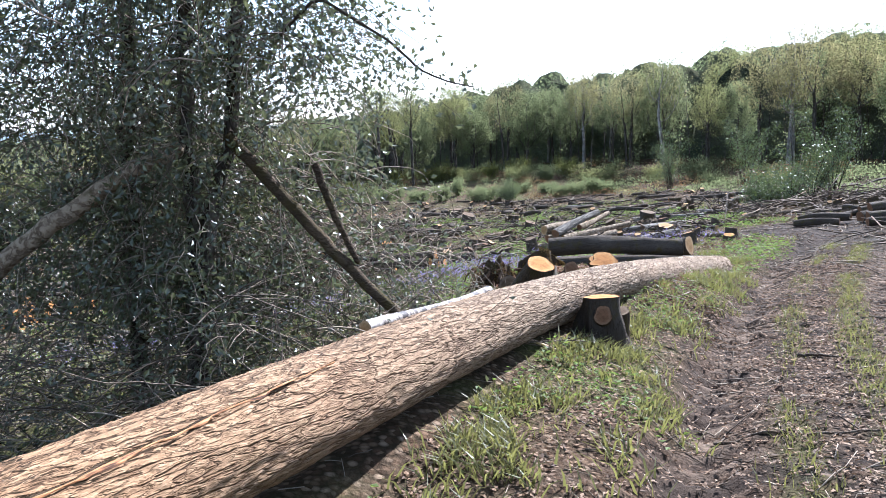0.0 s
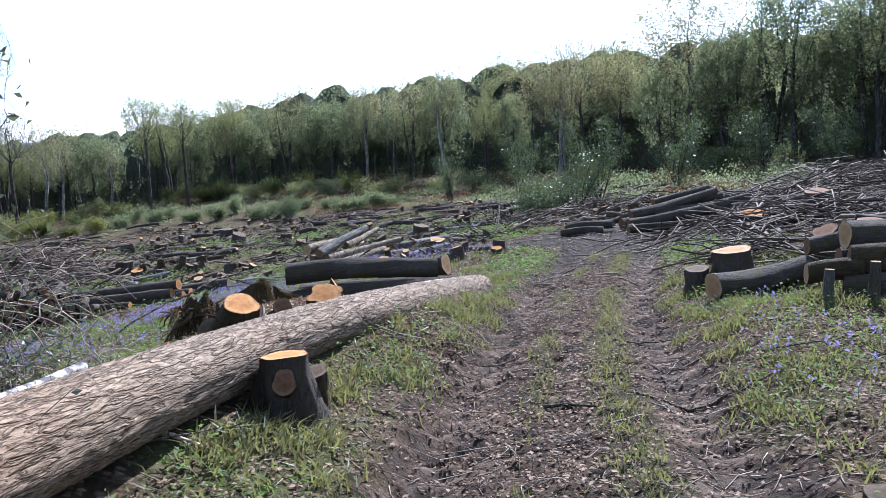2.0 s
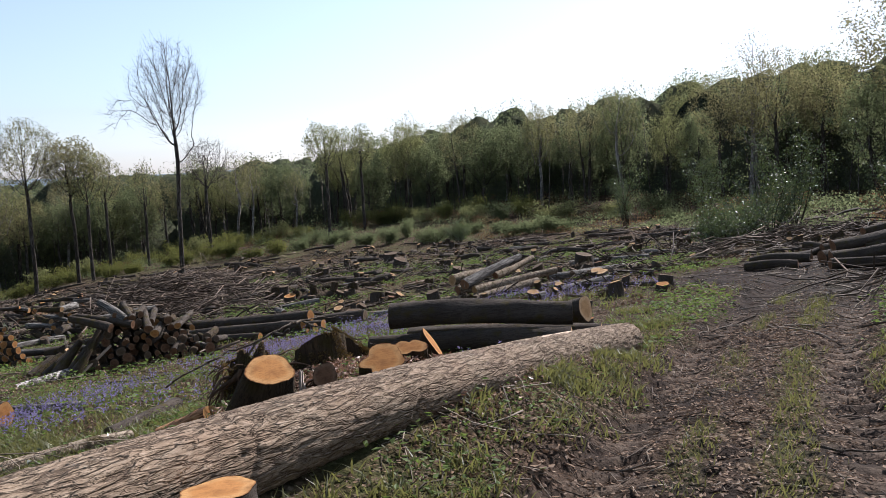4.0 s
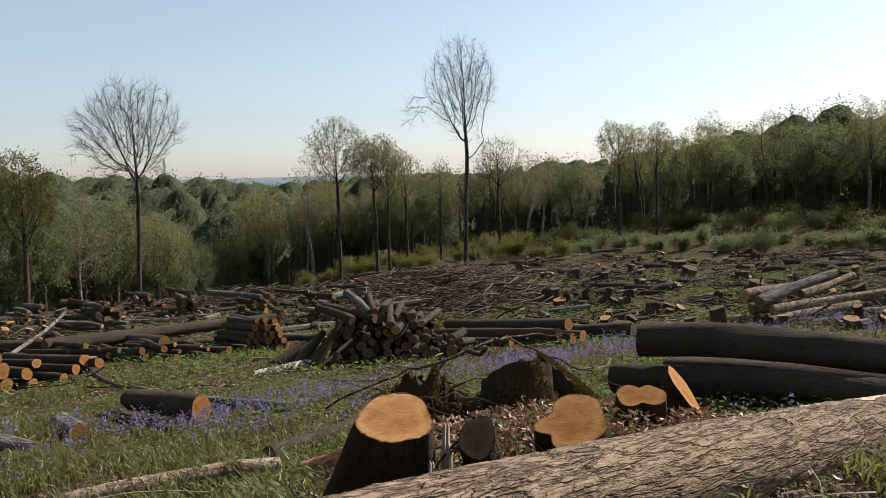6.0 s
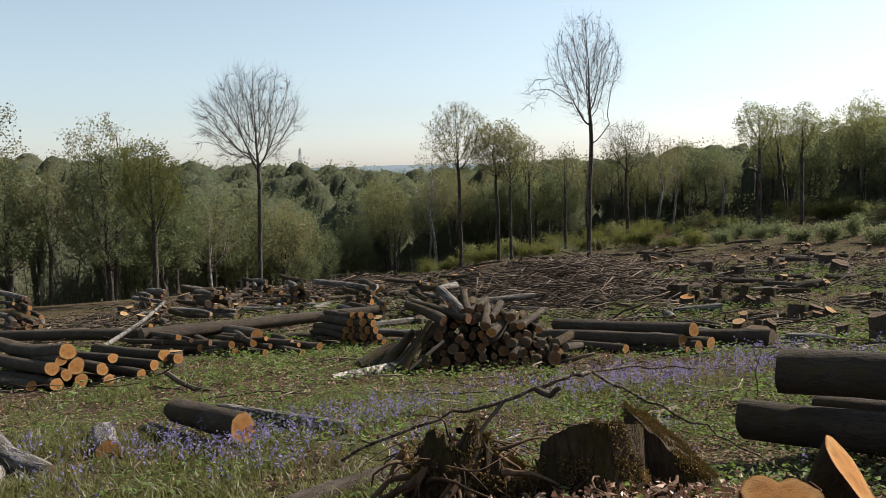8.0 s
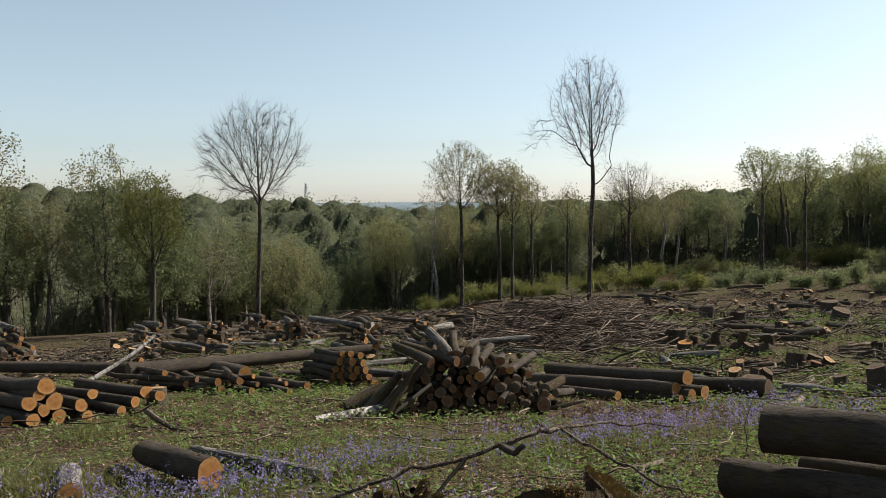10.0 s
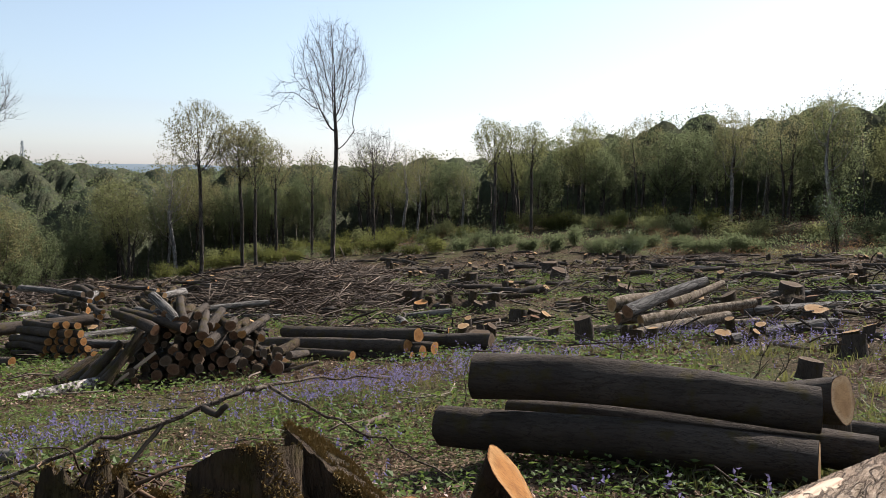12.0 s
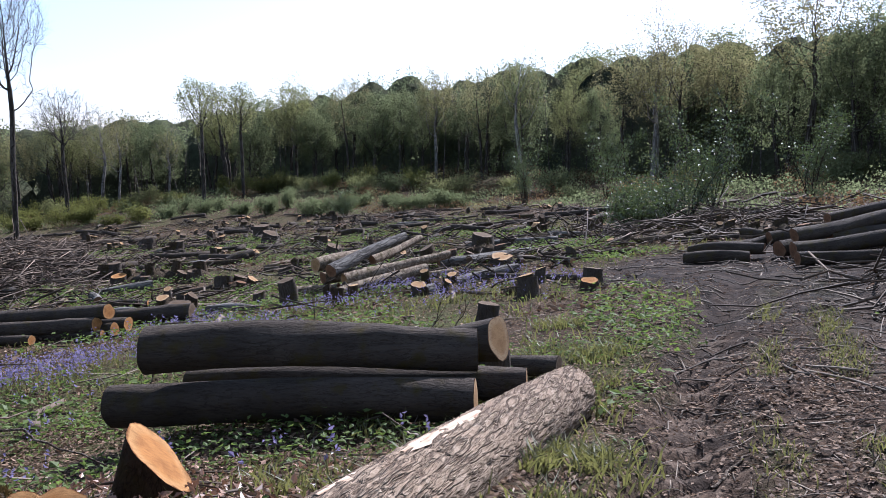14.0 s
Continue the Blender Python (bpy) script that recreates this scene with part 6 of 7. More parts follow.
M_STICK = bark_material("stick_bark", (0.030, 0.021, 0.015), (0.085, 0.062, 0.044), (0.20, 0.16, 0.12), (12, 12, 12), 1.6, 0.0, 0.6)

# bare branch arching over the stumps
root = new("arching_branch")
root.location = (0, 0, 0)
bough(root, "stem", [(-0.15, 11.9, -0.75), (0.30, 12.2, -0.53), (0.63, 12.45, -0.46), (0.86, 12.6, -0.36), (1.05, 12.8, -0.32)], 0.010, 0.015, M_STICK, kink=1.0)
bough(root, "side_branch", [(1.05, 12.8, -0.32), (1.40, 12.75, -0.45), (1.8, 12.7, -0.58), (2.14, 12.6, -0.70)], 0.010, 0.004, M_STICK, kink=1.0)
bough(root, "side_branch", [(1.05, 12.8, -0.32), (1.25, 13.2, -0.36), (1.55, 13.5, -0.42)], 0.009, 0.004, M_STICK, kink=1.0)
bough(root, "side_branch", [(0.63, 12.45, -0.46), (0.5, 12.2, -0.7), (0.45, 12.1, -1.0)], 0.012, 0.007, M_TWIG_DARK)
bough(root, "side_branch", [(0.80, 12.56, -0.40), (0.90, 12.5, -0.41), (0.97, 12.48, -0.35)], 0.020, 0.015, M_TWIG_DARK)
tagged(root, "thin bare branch arching over the coppice stumps", "branch")


# ---- brush and scattered wood ----
def strew(S, g, x, y, ln, r, up=0.0, pitch=0.0, sides=4, kink=0.1, turn=None):
    """Crooked sticks lying at x, y, added to S: ln long, r thick, up metres over the ground, tilted by pitch."""
    n = len(x)
    if not n:
        return
    x, y = np.asarray(x, float)[:, None], np.asarray(y, float)[:, None]
    ln, r, up, pitch = (np.broadcast_to(np.asarray(q, float), (n,))[:, None] for q in (ln, r, up, pitch))
    a = (g.uniform(0, 6.283, n) if turn is None else np.broadcast_to(turn, (n,)))[:, None]
    u = np.array((-0.5, -0.18, 0.17, 0.5))[None]
    side = g.normal(0, 0.3, (n, 4)) * kink * ln
    px, py = x + np.cos(a) * ln * u - np.sin(a) * side, y + np.sin(a) * ln * u + np.cos(a) * side
    base = height(px, py) + relief(px, py)
    pz = np.maximum(base + 0.5 * r, base + r + up + pitch * ln * u + g.normal(0, 0.12, (n, 4)) * kink * ln)
    rr = r * (1 - (u + 0.5) * g.uniform(0.1, 0.6, (n, 1)))
    k = np.arange(sides) * 2 * np.pi / sides
    v = np.stack([px[..., None] - (np.sin(a)[..., None] * np.cos(k)) * rr[..., None], py[..., None] + (np.cos(a)[..., None] * np.cos(k)) * rr[..., None], pz[..., None] + np.sin(k) * rr[..., None]], -1)
    ends = np.stack([np.stack([px[:, e], py[:, e], pz[:, e]], -1) for e in (0, 3)], 1)
    v = np.concatenate([v.reshape(n, 4 * sides, 3), ends], 1)
    f = []
    for i in range(3):
        for j in range(sides):
            p, q = i * sides + j, i * sides + (j + 1) % sides
            f += [(p, q, q + sides), (p, q + sides, p + sides)]
    for j in range(sides):
        f += [((j + 1) % sides, j, 4 * sides), (3 * sides + j, 3 * sides + (j + 1) % sides, 4 * sides + 1)]
    m = 4 * sides + 2
    S.add(v.reshape(-1, 3), (np.arange(n)[:, None, None] * m + np.array(f)[None]).reshape(-1, 3))


def clear_of(x, y):
    """1 in the felled clearing beyond the near grass, 0 on the track and outside the clearing."""
    r, a = np.hypot(x, y), np.arctan2(x, y)
    inside = r < np.interp(a, [-1.0, -0.62, -0.43, -0.22, -0.07, 0.07, 0.19, 0.29, 0.40, 0.52, 0.68], [40, 52, 76, 72, 69, 62, 60, 52, 42, 40, 40])
    return inside * (mud_cover(x, y) < 0.35) * ((x < track_centre(y) - 2.6) | (y > 25) | (x > track_centre(y) + 3))


BG = np.random.RandomState(23)


def brush_heap(cx, cy, wx, wy, tall, n, label, thick=(0.008, 0.028), mat=None, length=(0.8, 3.0)):
    S = Shape()
    x, y = BG.normal(cx, wx, n), BG.normal(cy, wy, n)
    k = np.exp(-((x - cx) / (1.5 * wx)) ** 2 - ((y - cy) / (1.5 * wy)) ** 2)
    strew(S, BG, x, y, BG.uniform(*length, n), BG.uniform(*thick, n), BG.uniform(0, tall, n) * k, BG.normal(0, 0.22, n), 3, 0.28)
    tagged(part("brush_heap", S.arrays(), mat or M_BRUSH), label, "brushwood", kind="stuff")


brush_heap(-7.4, 35.0, 2.2, 2.4, 1.3, 1500, "heap of grey bare cut branches in the clearing")
brush_heap(-11.4, 48.0, 2.4, 3.0, 0.9, 500, "heap of bare cut branches by the tall tree")
brush_heap(-20.5, 42.0, 3.0, 2.2, 0.7, 420, "low heap of cut branches at the wood's foot")
brush_heap(14.5, 30.5, 2.6, 1.4, 0.5, 160, "heap of cut branches beyond the turning place")
brush_heap(20.0, 24.5, 2.8, 1.6, 0.9, 420, "heap of cut branches on the rising slope")
brush_heap(12.8, 17.4, 1.7, 1.2, 0.55, 260, "cut branches heaped beside the turning place")
brush_heap(9.2, 12.4, 0.9, 0.8, 0.45, 160, "cut twigs heaped between the stumps", (0.006, 0.018), length=(0.5, 1.6))

S = Shape()
n = 15000       # brash all over the clearing, in drifts
y = 15 + 56 * BG.uniform(0, 1, n) ** 1.05
x = BG.uniform(-1.0, 0.62, n) * y * 0.92 + BG.uniform(-4, 4, n)
drift = sstep(0.36, 0.56, fbm(x * 0.42, y * 0.6, 3, 101))
k = BG.uniform(0, 1, n) < clear_of(x, y) * (0.10 + 0.9 * drift) * (0.06 + 0.94 * sstep(19, 26, y))
x, y, drift = x[k], y[k], drift[k]
n = len(x)
big = BG.uniform(0, 1, n) < 0.16
strew(S, BG, x, y, np.where(big, BG.uniform(0.3, 1.3, n), BG.uniform(0.25, 1.3, n)), np.where(big, BG.uniform(0.025, 0.06, n), BG.uniform(0.007, 0.020, n)),
      np.where(big, 0.02, BG.uniform(0, 0.22, n)) * (0.3 + drift), BG.normal(0, 0.16, n), 3, 0.16)
tagged(part("brash", S.arrays(), M_BRUSH), "scattered cut branches and poles over the clearing", "brushwood", kind="stuff")

S = Shape()
for _ in range(230):        # torn mounds of twigs and roots
    y = 23 + 44 * BG.uniform() ** 0.9
    x = BG.uniform(-0.9, 0.62) * y * 0.9
    if not clear_of(np.array(x), np.array(y)):
        continue
    m = BG.randint(14, 34)
    w = BG.uniform(0.25, 0.6)
    px, py = x + BG.normal(0, w * 1.4, m), y + BG.normal(0, w, m)
    d = np.exp(-((px - x) ** 2 + (py - y) ** 2) / (2 * w * w))
    strew(S, BG, px, py, BG.uniform(0.15, 0.9, m), BG.uniform(0.008, 0.035, m), BG.uniform(0, 0.42, m) * d, BG.normal(0, 0.4, m), 3, 0.2)
tagged(part("brash", S.arrays(), M_TWIG_DARK), "dark clumps of torn twigs and cut stubs in the clearing", "brushwood", kind="stuff")

S = Shape()
n = 1600        # brash on the rising side
x, y = BG.uniform(8, 36, n), BG.uniform(8, 40, n)
k = (mud_cover(x, y) < 0.35) & (x > track_centre(y) + 2) & (BG.uniform(0, 1, n) < 0.25 + 0.75 * sstep(0.38, 0.55, fbm(x * 0.4, y * 0.4, 3, 103)))
x, y = x[k], y[k]
n = len(x)
big = BG.uniform(0, 1, n) < 0.2
strew(S, BG, x, y, BG.uniform(0.5, 2.4, n), np.where(big, BG.uniform(0.03, 0.07, n), BG.uniform(0.008, 0.022, n)), BG.uniform(0, 0.25, n), BG.normal(0, 0.10, n), 4, 0.14)
tagged(part("brash", S.arrays(), M_BRUSH), "scattered cut branches and poles on the slope", "brushwood", kind="stuff")

S = Shape()
n = 3400        # twigs on and beside the track
y = BG.uniform(1.5, 20, n)
x = track_centre(y) + BG.normal(0, 1.7, n)
strew(S, BG, x, y, np.where(BG.uniform(0, 1, n) < 0.85, BG.uniform(0.06, 0.25, n), BG.uniform(0.3, 0.9, n)), BG.uniform(0.002, 0.006, n), 0.003, 0.0, 3, 0.06)
n = 1200        # twigs and torn sticks in the near clearing
x, y = BG.uniform(-9, 4, n), BG.uniform(8.5, 21, n)
k = BG.uniform(0, 1, n) < 0.25 + 0.75 * sstep(0.42, 0.56, fbm(x * 0.5, y * 0.6, 3, 104))
x, y = x[k], y[k]
n = len(x)
strew(S, BG, x, y, BG.uniform(0.12, 0.8, n), BG.uniform(0.003, 0.010, n), BG.uniform(0, 0.09, n), BG.normal(0, 0.14, n), 3, 0.18)
n = 1500        # twigs trodden into the turning place
x, y = BG.uniform(5, 20, n), BG.uniform(14, 25, n)
k = mud_cover(x, y) > 0.3
x, y = x[k], y[k]
n = len(x)
strew(S, BG, x, y, np.where(BG.uniform(0, 1, n) < 0.85, BG.uniform(0.1, 0.5, n), BG.uniform(0.5, 1.4, n)), BG.uniform(0.004, 0.014, n), 0.004, 0.0, 4, 0.12)
tagged(part("twigs", S.arrays(), M_TWIG), "broken twigs strewn on the mud and grass", "twigs", kind="stuff")

# loose logs and jumbled piles across the clearing, repeated from a few
CL = random.Random(61)
POOL = []
for k in range(12):
    ln, r = (0.7, 1.1, 1.6, 2.2, 0.9, 1.3, 1.9, 0.6, 1.0, 2.6, 1.2, 0.8)[k], (0.10, 0.08, 0.07, 0.09, 0.13, 0.11, 0.06, 0.12, 0.09, 0.10, 0.07, 0.085)[k]
    x, y = -6 + 2.5 * k, 40 + 2 * (k % 3)
    POOL.append((make_log((x, y, floor_at(x, y) + r), (x + ln, y, floor_at(x + ln, y) + r), r, r * 0.88, (M_BARK, M_BARK_GREY, M_BARK, M_BARK_MOSS)[k % 4], (M_CUT_BROWN, M_CUT_OLD, M_CUT, M_CUT_PALE)[(k * 3 + k // 4) % 4],
                          name="felled_log", label="felled log lying loose in the clearing", group="loose logs", seed=900 + k, sides=12, segs=7, bend=0.04), r, ln))
for _ in range(90):
    y = 22 + 14 * CL.random()
    x = CL.uniform(-0.95, 0.6) * y * 0.9
    if not clear_of(np.array(x), np.array(y)) or (-10 < x < -4.5 and 31 < y < 39):
        continue
    ob, r, ln = CL.choice(POOL)
    a = CL.uniform(0, 6.283) if CL.random() < 0.55 else CL.gauss(0, 0.5)
    x1, y1 = x + ln * math.cos(a), y + ln * math.sin(a)
    copy_thing(ob, along((x, y, floor_at(x, y) + r * 0.8 + CL.uniform(0, 0.10)), (x1, y1, floor_at(x1, y1) + r * 0.8)))
S = Shape()
n = 330
y = BG.uniform(35, 70, n)
x = BG.uniform(-0.9, 0.6, n) * y * 0.9
k = clear_of(x, y) > 0
x, y = x[k], y[k]
n = len(x)
strew(S, BG, x, y, BG.uniform(0.6, 2.6, n), BG.uniform(0.05, 0.13, n), BG.uniform(0, 0.1, n), BG.normal(0, 0.04, n), 8, 0.03)
tagged(part("far_logs", S.arrays(), M_BARK), "dark felled logs scattered over the far clearing", "logs", kind="stuff")
# px, py, logs, width, direction of the logs, jumble
for px, py, n, wide, ang, wild in ((-18.2, 34.3, 18, 1.9, 2.6, 0.25), (-24.0, 38.6, 12, 2.0, 2.7, 0.3), (-16.6, 28.0, 14, 2.0, 2.8, 0.2), (-22.4, 25.0, 20, 1.6, 2.85, 0.12), (-15.0, 34.6, 10, 1.2, 2.3, 0.4),
                                   (-8.4, 28.2, 14, 1.3, 2.2, 0.5), (-13.3, 36.0, 12, 1.5, 2.7, 0.4), (-23.4, 35.0, 12, 1.6, 2.9, 0.2), (-11.6, 29.3, 16, 1.5, 2.5, 0.35), (-10.0, 27.6, 8, 1.0, 2.6, 0.3),
                                   (-9.5, 38.2, 8, 1.6, 2.9, 0.4), (-12.4, 38.6, 10, 1.6, 2.6, 0.5), (-25.8, 33.6, 10, 1.6, 2.9, 0.2)):
    row, left, up = max(3, n // 3), n, 0.0
    while left > 0:
        for c in range(min(row, left)):
            ob, r, ln = CL.choice(POOL)
            t = ((c + 0.5) / row - 0.5) * wide + CL.uniform(-0.08, 0.08)
            sx, sy = -math.sin(ang), math.cos(ang)
            x, y = px + sx * t + CL.gauss(0, 0.12), py + sy * t + CL.gauss(0, 0.12)
            a = CL.gauss(ang, wild)
            x1, y1 = x + ln * math.cos(a), y + ln * math.sin(a)
            z = floor_at(x, y) + 0.09 + up + CL.uniform(-0.03, 0.05)
            copy_thing(ob, along((x1, y1, max(floor_at(x1, y1) + r, z + CL.gauss(0, 0.06))), (x, y, z)))
        left -= row
        row, wide, up = max(2, row - 2), wide * 0.78, up + 0.16


# coppice stools left across the clearing: a mossy root with several cut stems
def make_stool(x, y, seed, size=1.0, stems=4, cut=None):
    q = random.Random(seed)
    root = new("coppice_stool")
    root.location = (x, y, floor_at(x, y) - 0.05)
    a = np.arange(18) * 2 * np.pi / 18
    rings = []
    for i, (rr, z) in enumerate(((1.0, -0.06), (0.86, 0.07), (0.62, 0.18), (0.34, 0.25), (0.04, 0.27))):
        lump = 1 + 0.30 * np.sin(3 * a + seed) * (1 - i / 5) + 0.16 * np.sin(7 * a + 2 * seed) + np.array([q.gauss(0, 0.07) for _ in a])
        rings.append(np.stack([0.42 * size * rr * lump * np.cos(a), 0.42 * size * rr * lump * np.sin(a), size * z * (0.85 + 0.3 * np.array([q.random() for _ in a]))], -1))
    i, j = np.meshgrid(np.arange(4), np.arange(18), indexing="ij")
    p, w = i * 18 + j, i * 18 + (j + 1) % 18
    f = np.concatenate([np.stack([p, w, w + 18], -1).reshape(-1, 3), np.stack([p, w + 18, p + 18], -1).reshape(-1, 3)])
    part("root", (np.vstack(rings), f), M_BARK_MOSS, root)
    for s in range(stems):
        b = s * 6.283 / stems + q.uniform(-0.4, 0.4)
        r, h = size * q.uniform(0.07, 0.14), size * q.uniform(0.22, 0.48)
        d = size * q.uniform(0.10, 0.26)
        base = Vector((d * math.cos(b), d * math.sin(b), 0.0))
        top = base + Vector((0.35 * d * math.cos(b), 0.35 * d * math.sin(b), h))
        me, f0, f1 = stem_mesh(h, r * 1.25, r, q, sides=12, segs=5, lump=0.10, flare=0.3, slant1=(q.uniform(-0.5, 0.5), q.uniform(-0.5, 0.3)))
        bpy.data.meshes.remove(f0)
        st = part("stem", me, q.choice((M_BARK, M_BARK_MOSS)), root)
        st.matrix_basis = along(base, top)
        part("cut_face", f1, cut or q.choice((M_CUT_OLD, M_CUT_OLD, M_CUT_PALE, M_CUT_BROWN)), st, "sawn top")
    return tagged(root, "mossy coppice stool with several sawn stems", "tree stump", "coppice stools")


STOOLS = [make_stool(*p) for p in ((-1.99, 32.25, 1, 1.3, 3, M_CUT_PALE), (1.27, 27.92, 2, 1.15, 4), (0.62, 24.3, 3, 0.9, 5), (-6.34, 41.64, 4, 1.3, 4), (-2.47, 41.1, 5, 1.2, 5), (6.5, 21.3, 6, 1.0, 3, M_CUT_PALE), (7.32, 28.84, 7, 1.3, 4), (3.5, 22.9, 8, 0.8, 4))]
for _ in range(125):
    y = 22 + 46 * CL.random()
    x = CL.uniform(-0.85, 0.62) * y * 0.9
    if not clear_of(np.array(x), np.array(y)) or (-10 < x < -4.5 and 31 < y < 39):
        continue
    copy_thing(CL.choice(STOOLS), pose(x, y, floor_at(x, y) - 0.06, 0, 0, CL.uniform(0, 360)) @ Matrix.Scale(CL.uniform(0.65, 1.15), 4))
# single small stumps
SP = [make_stump((-3 + 3 * k, 52 + k), CL.uniform(0.09, 0.16), CL.uniform(0.14, 0.30), (CL.uniform(-0.5, 0.5), CL.uniform(-0.4, 0.5)), seed=950 + k, cut=(M_CUT_OLD, M_CUT_PALE)[k % 2], segs=6, sides=16, flare=0.6, reach=0.7) for k in range(4)]
for _ in range(70):
    y = 22 + 46 * CL.random()
    x = CL.uniform(-0.85, 0.6) * y * 0.9
    if not clear_of(np.array(x), np.array(y)) or (-9 < x < -5 and 31 < y < 38):
        continue
    z = floor_at(x, y) - 0.12
    copy_thing(CL.choice(SP), along((x, y, z), (x + CL.gauss(0, 0.05), y + CL.gauss(0, 0.05), z + 1)) @ Matrix.Rotation(CL.uniform(0, 6.28), 4, "X"))


# ---- plants on the ground ----
def blades(x, y, tall, wide, lean, g, base=None):
    """Bent grass blades as arrays."""
    n = len(x)
    z = (height(x, y) + relief(x, y)) - 0.01 if base is None else base
    a = g.uniform(0, 6.283, n)
    side = np.stack([np.cos(a), np.sin(a), np.zeros(n)], -1) * (wide * g.uniform(0.6, 1.3, n))[:, None]
    b = g.uniform(0, 6.283, n)
    out = np.stack([np.cos(b), np.sin(b), np.zeros(n)], -1) * (lean * g.uniform(0.2, 1.0, n) * tall)[:, None]
    p = np.stack([x, y, z], -1)
    up = np.stack([np.zeros(n), np.zeros(n), tall * g.uniform(0.6, 1.1, n)], -1)
    v = np.stack([p - side, p + side, p + up * 0.6 + out * 0.35 - side * 0.75, p + up * 0.6 + out * 0.35 + side * 0.75, p + up * 0.95 + out], 1).reshape(-1, 3)
    i = np.arange(n)[:, None] * 5
    f = np.concatenate([i + np.array([0, 1, 3]), i + np.array([0, 3, 2]), i + np.array([2, 3, 4])])
    return v, f


def scatter(g, n, x0, x1, y0, y1, keep):
    x, y = g.uniform(x0, x1, n), g.uniform(y0, y1, n)
    k = g.uniform(0, 1, n) < keep(x, y)
    return x[k], y[k]


def off_trunk(x, y):
    ax = np.interp(y, [0.2, 2.2, 4.25, 6.2, 7.95, 9.46, 10.75, 12.85, 14.4], [-2.1, -1.27, -0.38, 0.45, 1.32, 2.15, 2.85, 4.05, 4.97])
    return (np.abs(x - ax) > 0.26) | (y > 14.6)


def sward(x, y):
    clump = (0.06 + 0.94 * sstep(0.40, 0.56, fbm(x * 2.6, y * 2.6, 3, 71))) * sstep(0.26, 0.46, fbm(x * 0.35, y * 0.35, 3, 72) + 0.08)
    bare = 1 - np.exp(-((x - 1.5) ** 2 / 1.1 + (y - 11.1) ** 2 / 1.6))
    return (1 - mud_cover(x, y)) * clump * off_trunk(x, y) * bare


g = np.random.RandomState(12)
S = Shape()
x, y = scatter(g, 135000, -1.0, 6.2, 2.0, 18.5, lambda x, y: sward(x, y) * sstep(-4.0, -2.5, x - track_centre(y)) * (x < track_centre(y)))
S.add(*blades(x, y, 0.15, 0.0072, 1.25, g))
x, y = scatter(g, 95000, 3.5, 9.5, 2.5, 13.0, lambda x, y: sward(x, y) * (x > track_centre(y)) * 0.9)
S.add(*blades(x, y, 0.12, 0.0068, 1.25, g))
x, y = scatter(g, 90000, -8.0, 8.5, 8.5, 22.0, lambda x, y: sward(x, y) * (0.18 + 0.82 * sstep(15.5, 11.5, y + 0.5 * x)) * sstep(0.40, 0.52, fbm(x * 1.5, y * 1.5, 3, 75)))
S.add(*blades(x, y, 0.19, 0.0070, 0.9, g))
x, y = scatter(g, 90000, 0.5, 9.0, 2.0, 18, lambda x, y: np.exp(-((x - track_centre(y) - 0.3) / 0.17) ** 2) * sstep(0.30, 0.46, fbm(x * 1.2, y * 1.2, 3, 31)) + 0.7 * np.exp(-((x - track_centre(y) + 0.42) / 0.14) ** 2) * sstep(0.40, 0.54, fbm(x * 1.2, y * 1.2, 3, 31)))
S.add(*blades(x, y, 0.10, 0.005, 1.1, g))
x, y = scatter(g, 46000, -5.5, 1.2, 8.2, 14.0, lambda x, y: (0.10 + 0.9 * sstep(0.36, 0.50, fbm(x * 1.4, y * 1.4, 3, 78))) * off_trunk(x, y) * sstep(14.0, 12.4, y + 0.25 * x) * (1 - np.exp(-((x - 1.5) ** 2 / 1.4 + (y - 11.1) ** 2 / 1.8))))
S.add(*blades(x, y, 0.15, 0.0085, 1.1, g))
tagged(part("grass", S.arrays() + (False,), M_GRASS), "tufts of fresh green grass on the verges", "grass", kind="stuff")
S = Shape()
x, y = scatter(g, 110000, -30.0, 16.0, 17.0, 66.0, lambda x, y: sward(x, y) * 0.7 * sstep(0.40, 0.55, fbm(x * 0.3, y * 0.3, 3, 76)))
S.add(*blades(x, y, 0.16, 0.014, 0.9, g))
tagged(part("rough_grass", S.arrays() + (False,), M_GRASS), "rough grass in patches across the clearing", "grass", kind="stuff")


def herbs(n, x0, x1, y0, y1, size, up, keep, name, label, mat, seed, category="undergrowth", tip=0.45):
    q = np.random.RandomState(seed)
    x, y = scatter(q, n, x0, x1, y0, y1, keep)
    z = height(x, y) + relief(x, y) + q.uniform(0.0, 1.0, len(x)) ** 1.5 * up + 0.012
    v, f = leaves_at(np.stack([x, y, z], -1), random.Random(seed), 1, size, 0.004)
    c = np.repeat(np.stack([x, y, z], -1), 4, axis=0)
    flat = v - c
    flat[:, 2] *= tip
    v = c + flat
    v[:, 2] = np.maximum(v[:, 2], (height(v[:, 0], v[:, 1]) + relief(v[:, 0], v[:, 1])) + 0.004)
    tagged(part(name, (v, f, False), mat), label, category, kind="stuff")


herbs(62000, -1.0, 9.5, 2.0, 18.0, 0.042, 0.13, lambda x, y: (1 - mud_cover(x, y)) * off_trunk(x, y) * sstep(0.36, 0.55, fbm(x * 1.1, y * 1.1, 3, 81)) * 0.8, "low_plants", "low green leafy plants on the verges", M_BRAMBLE, 5)
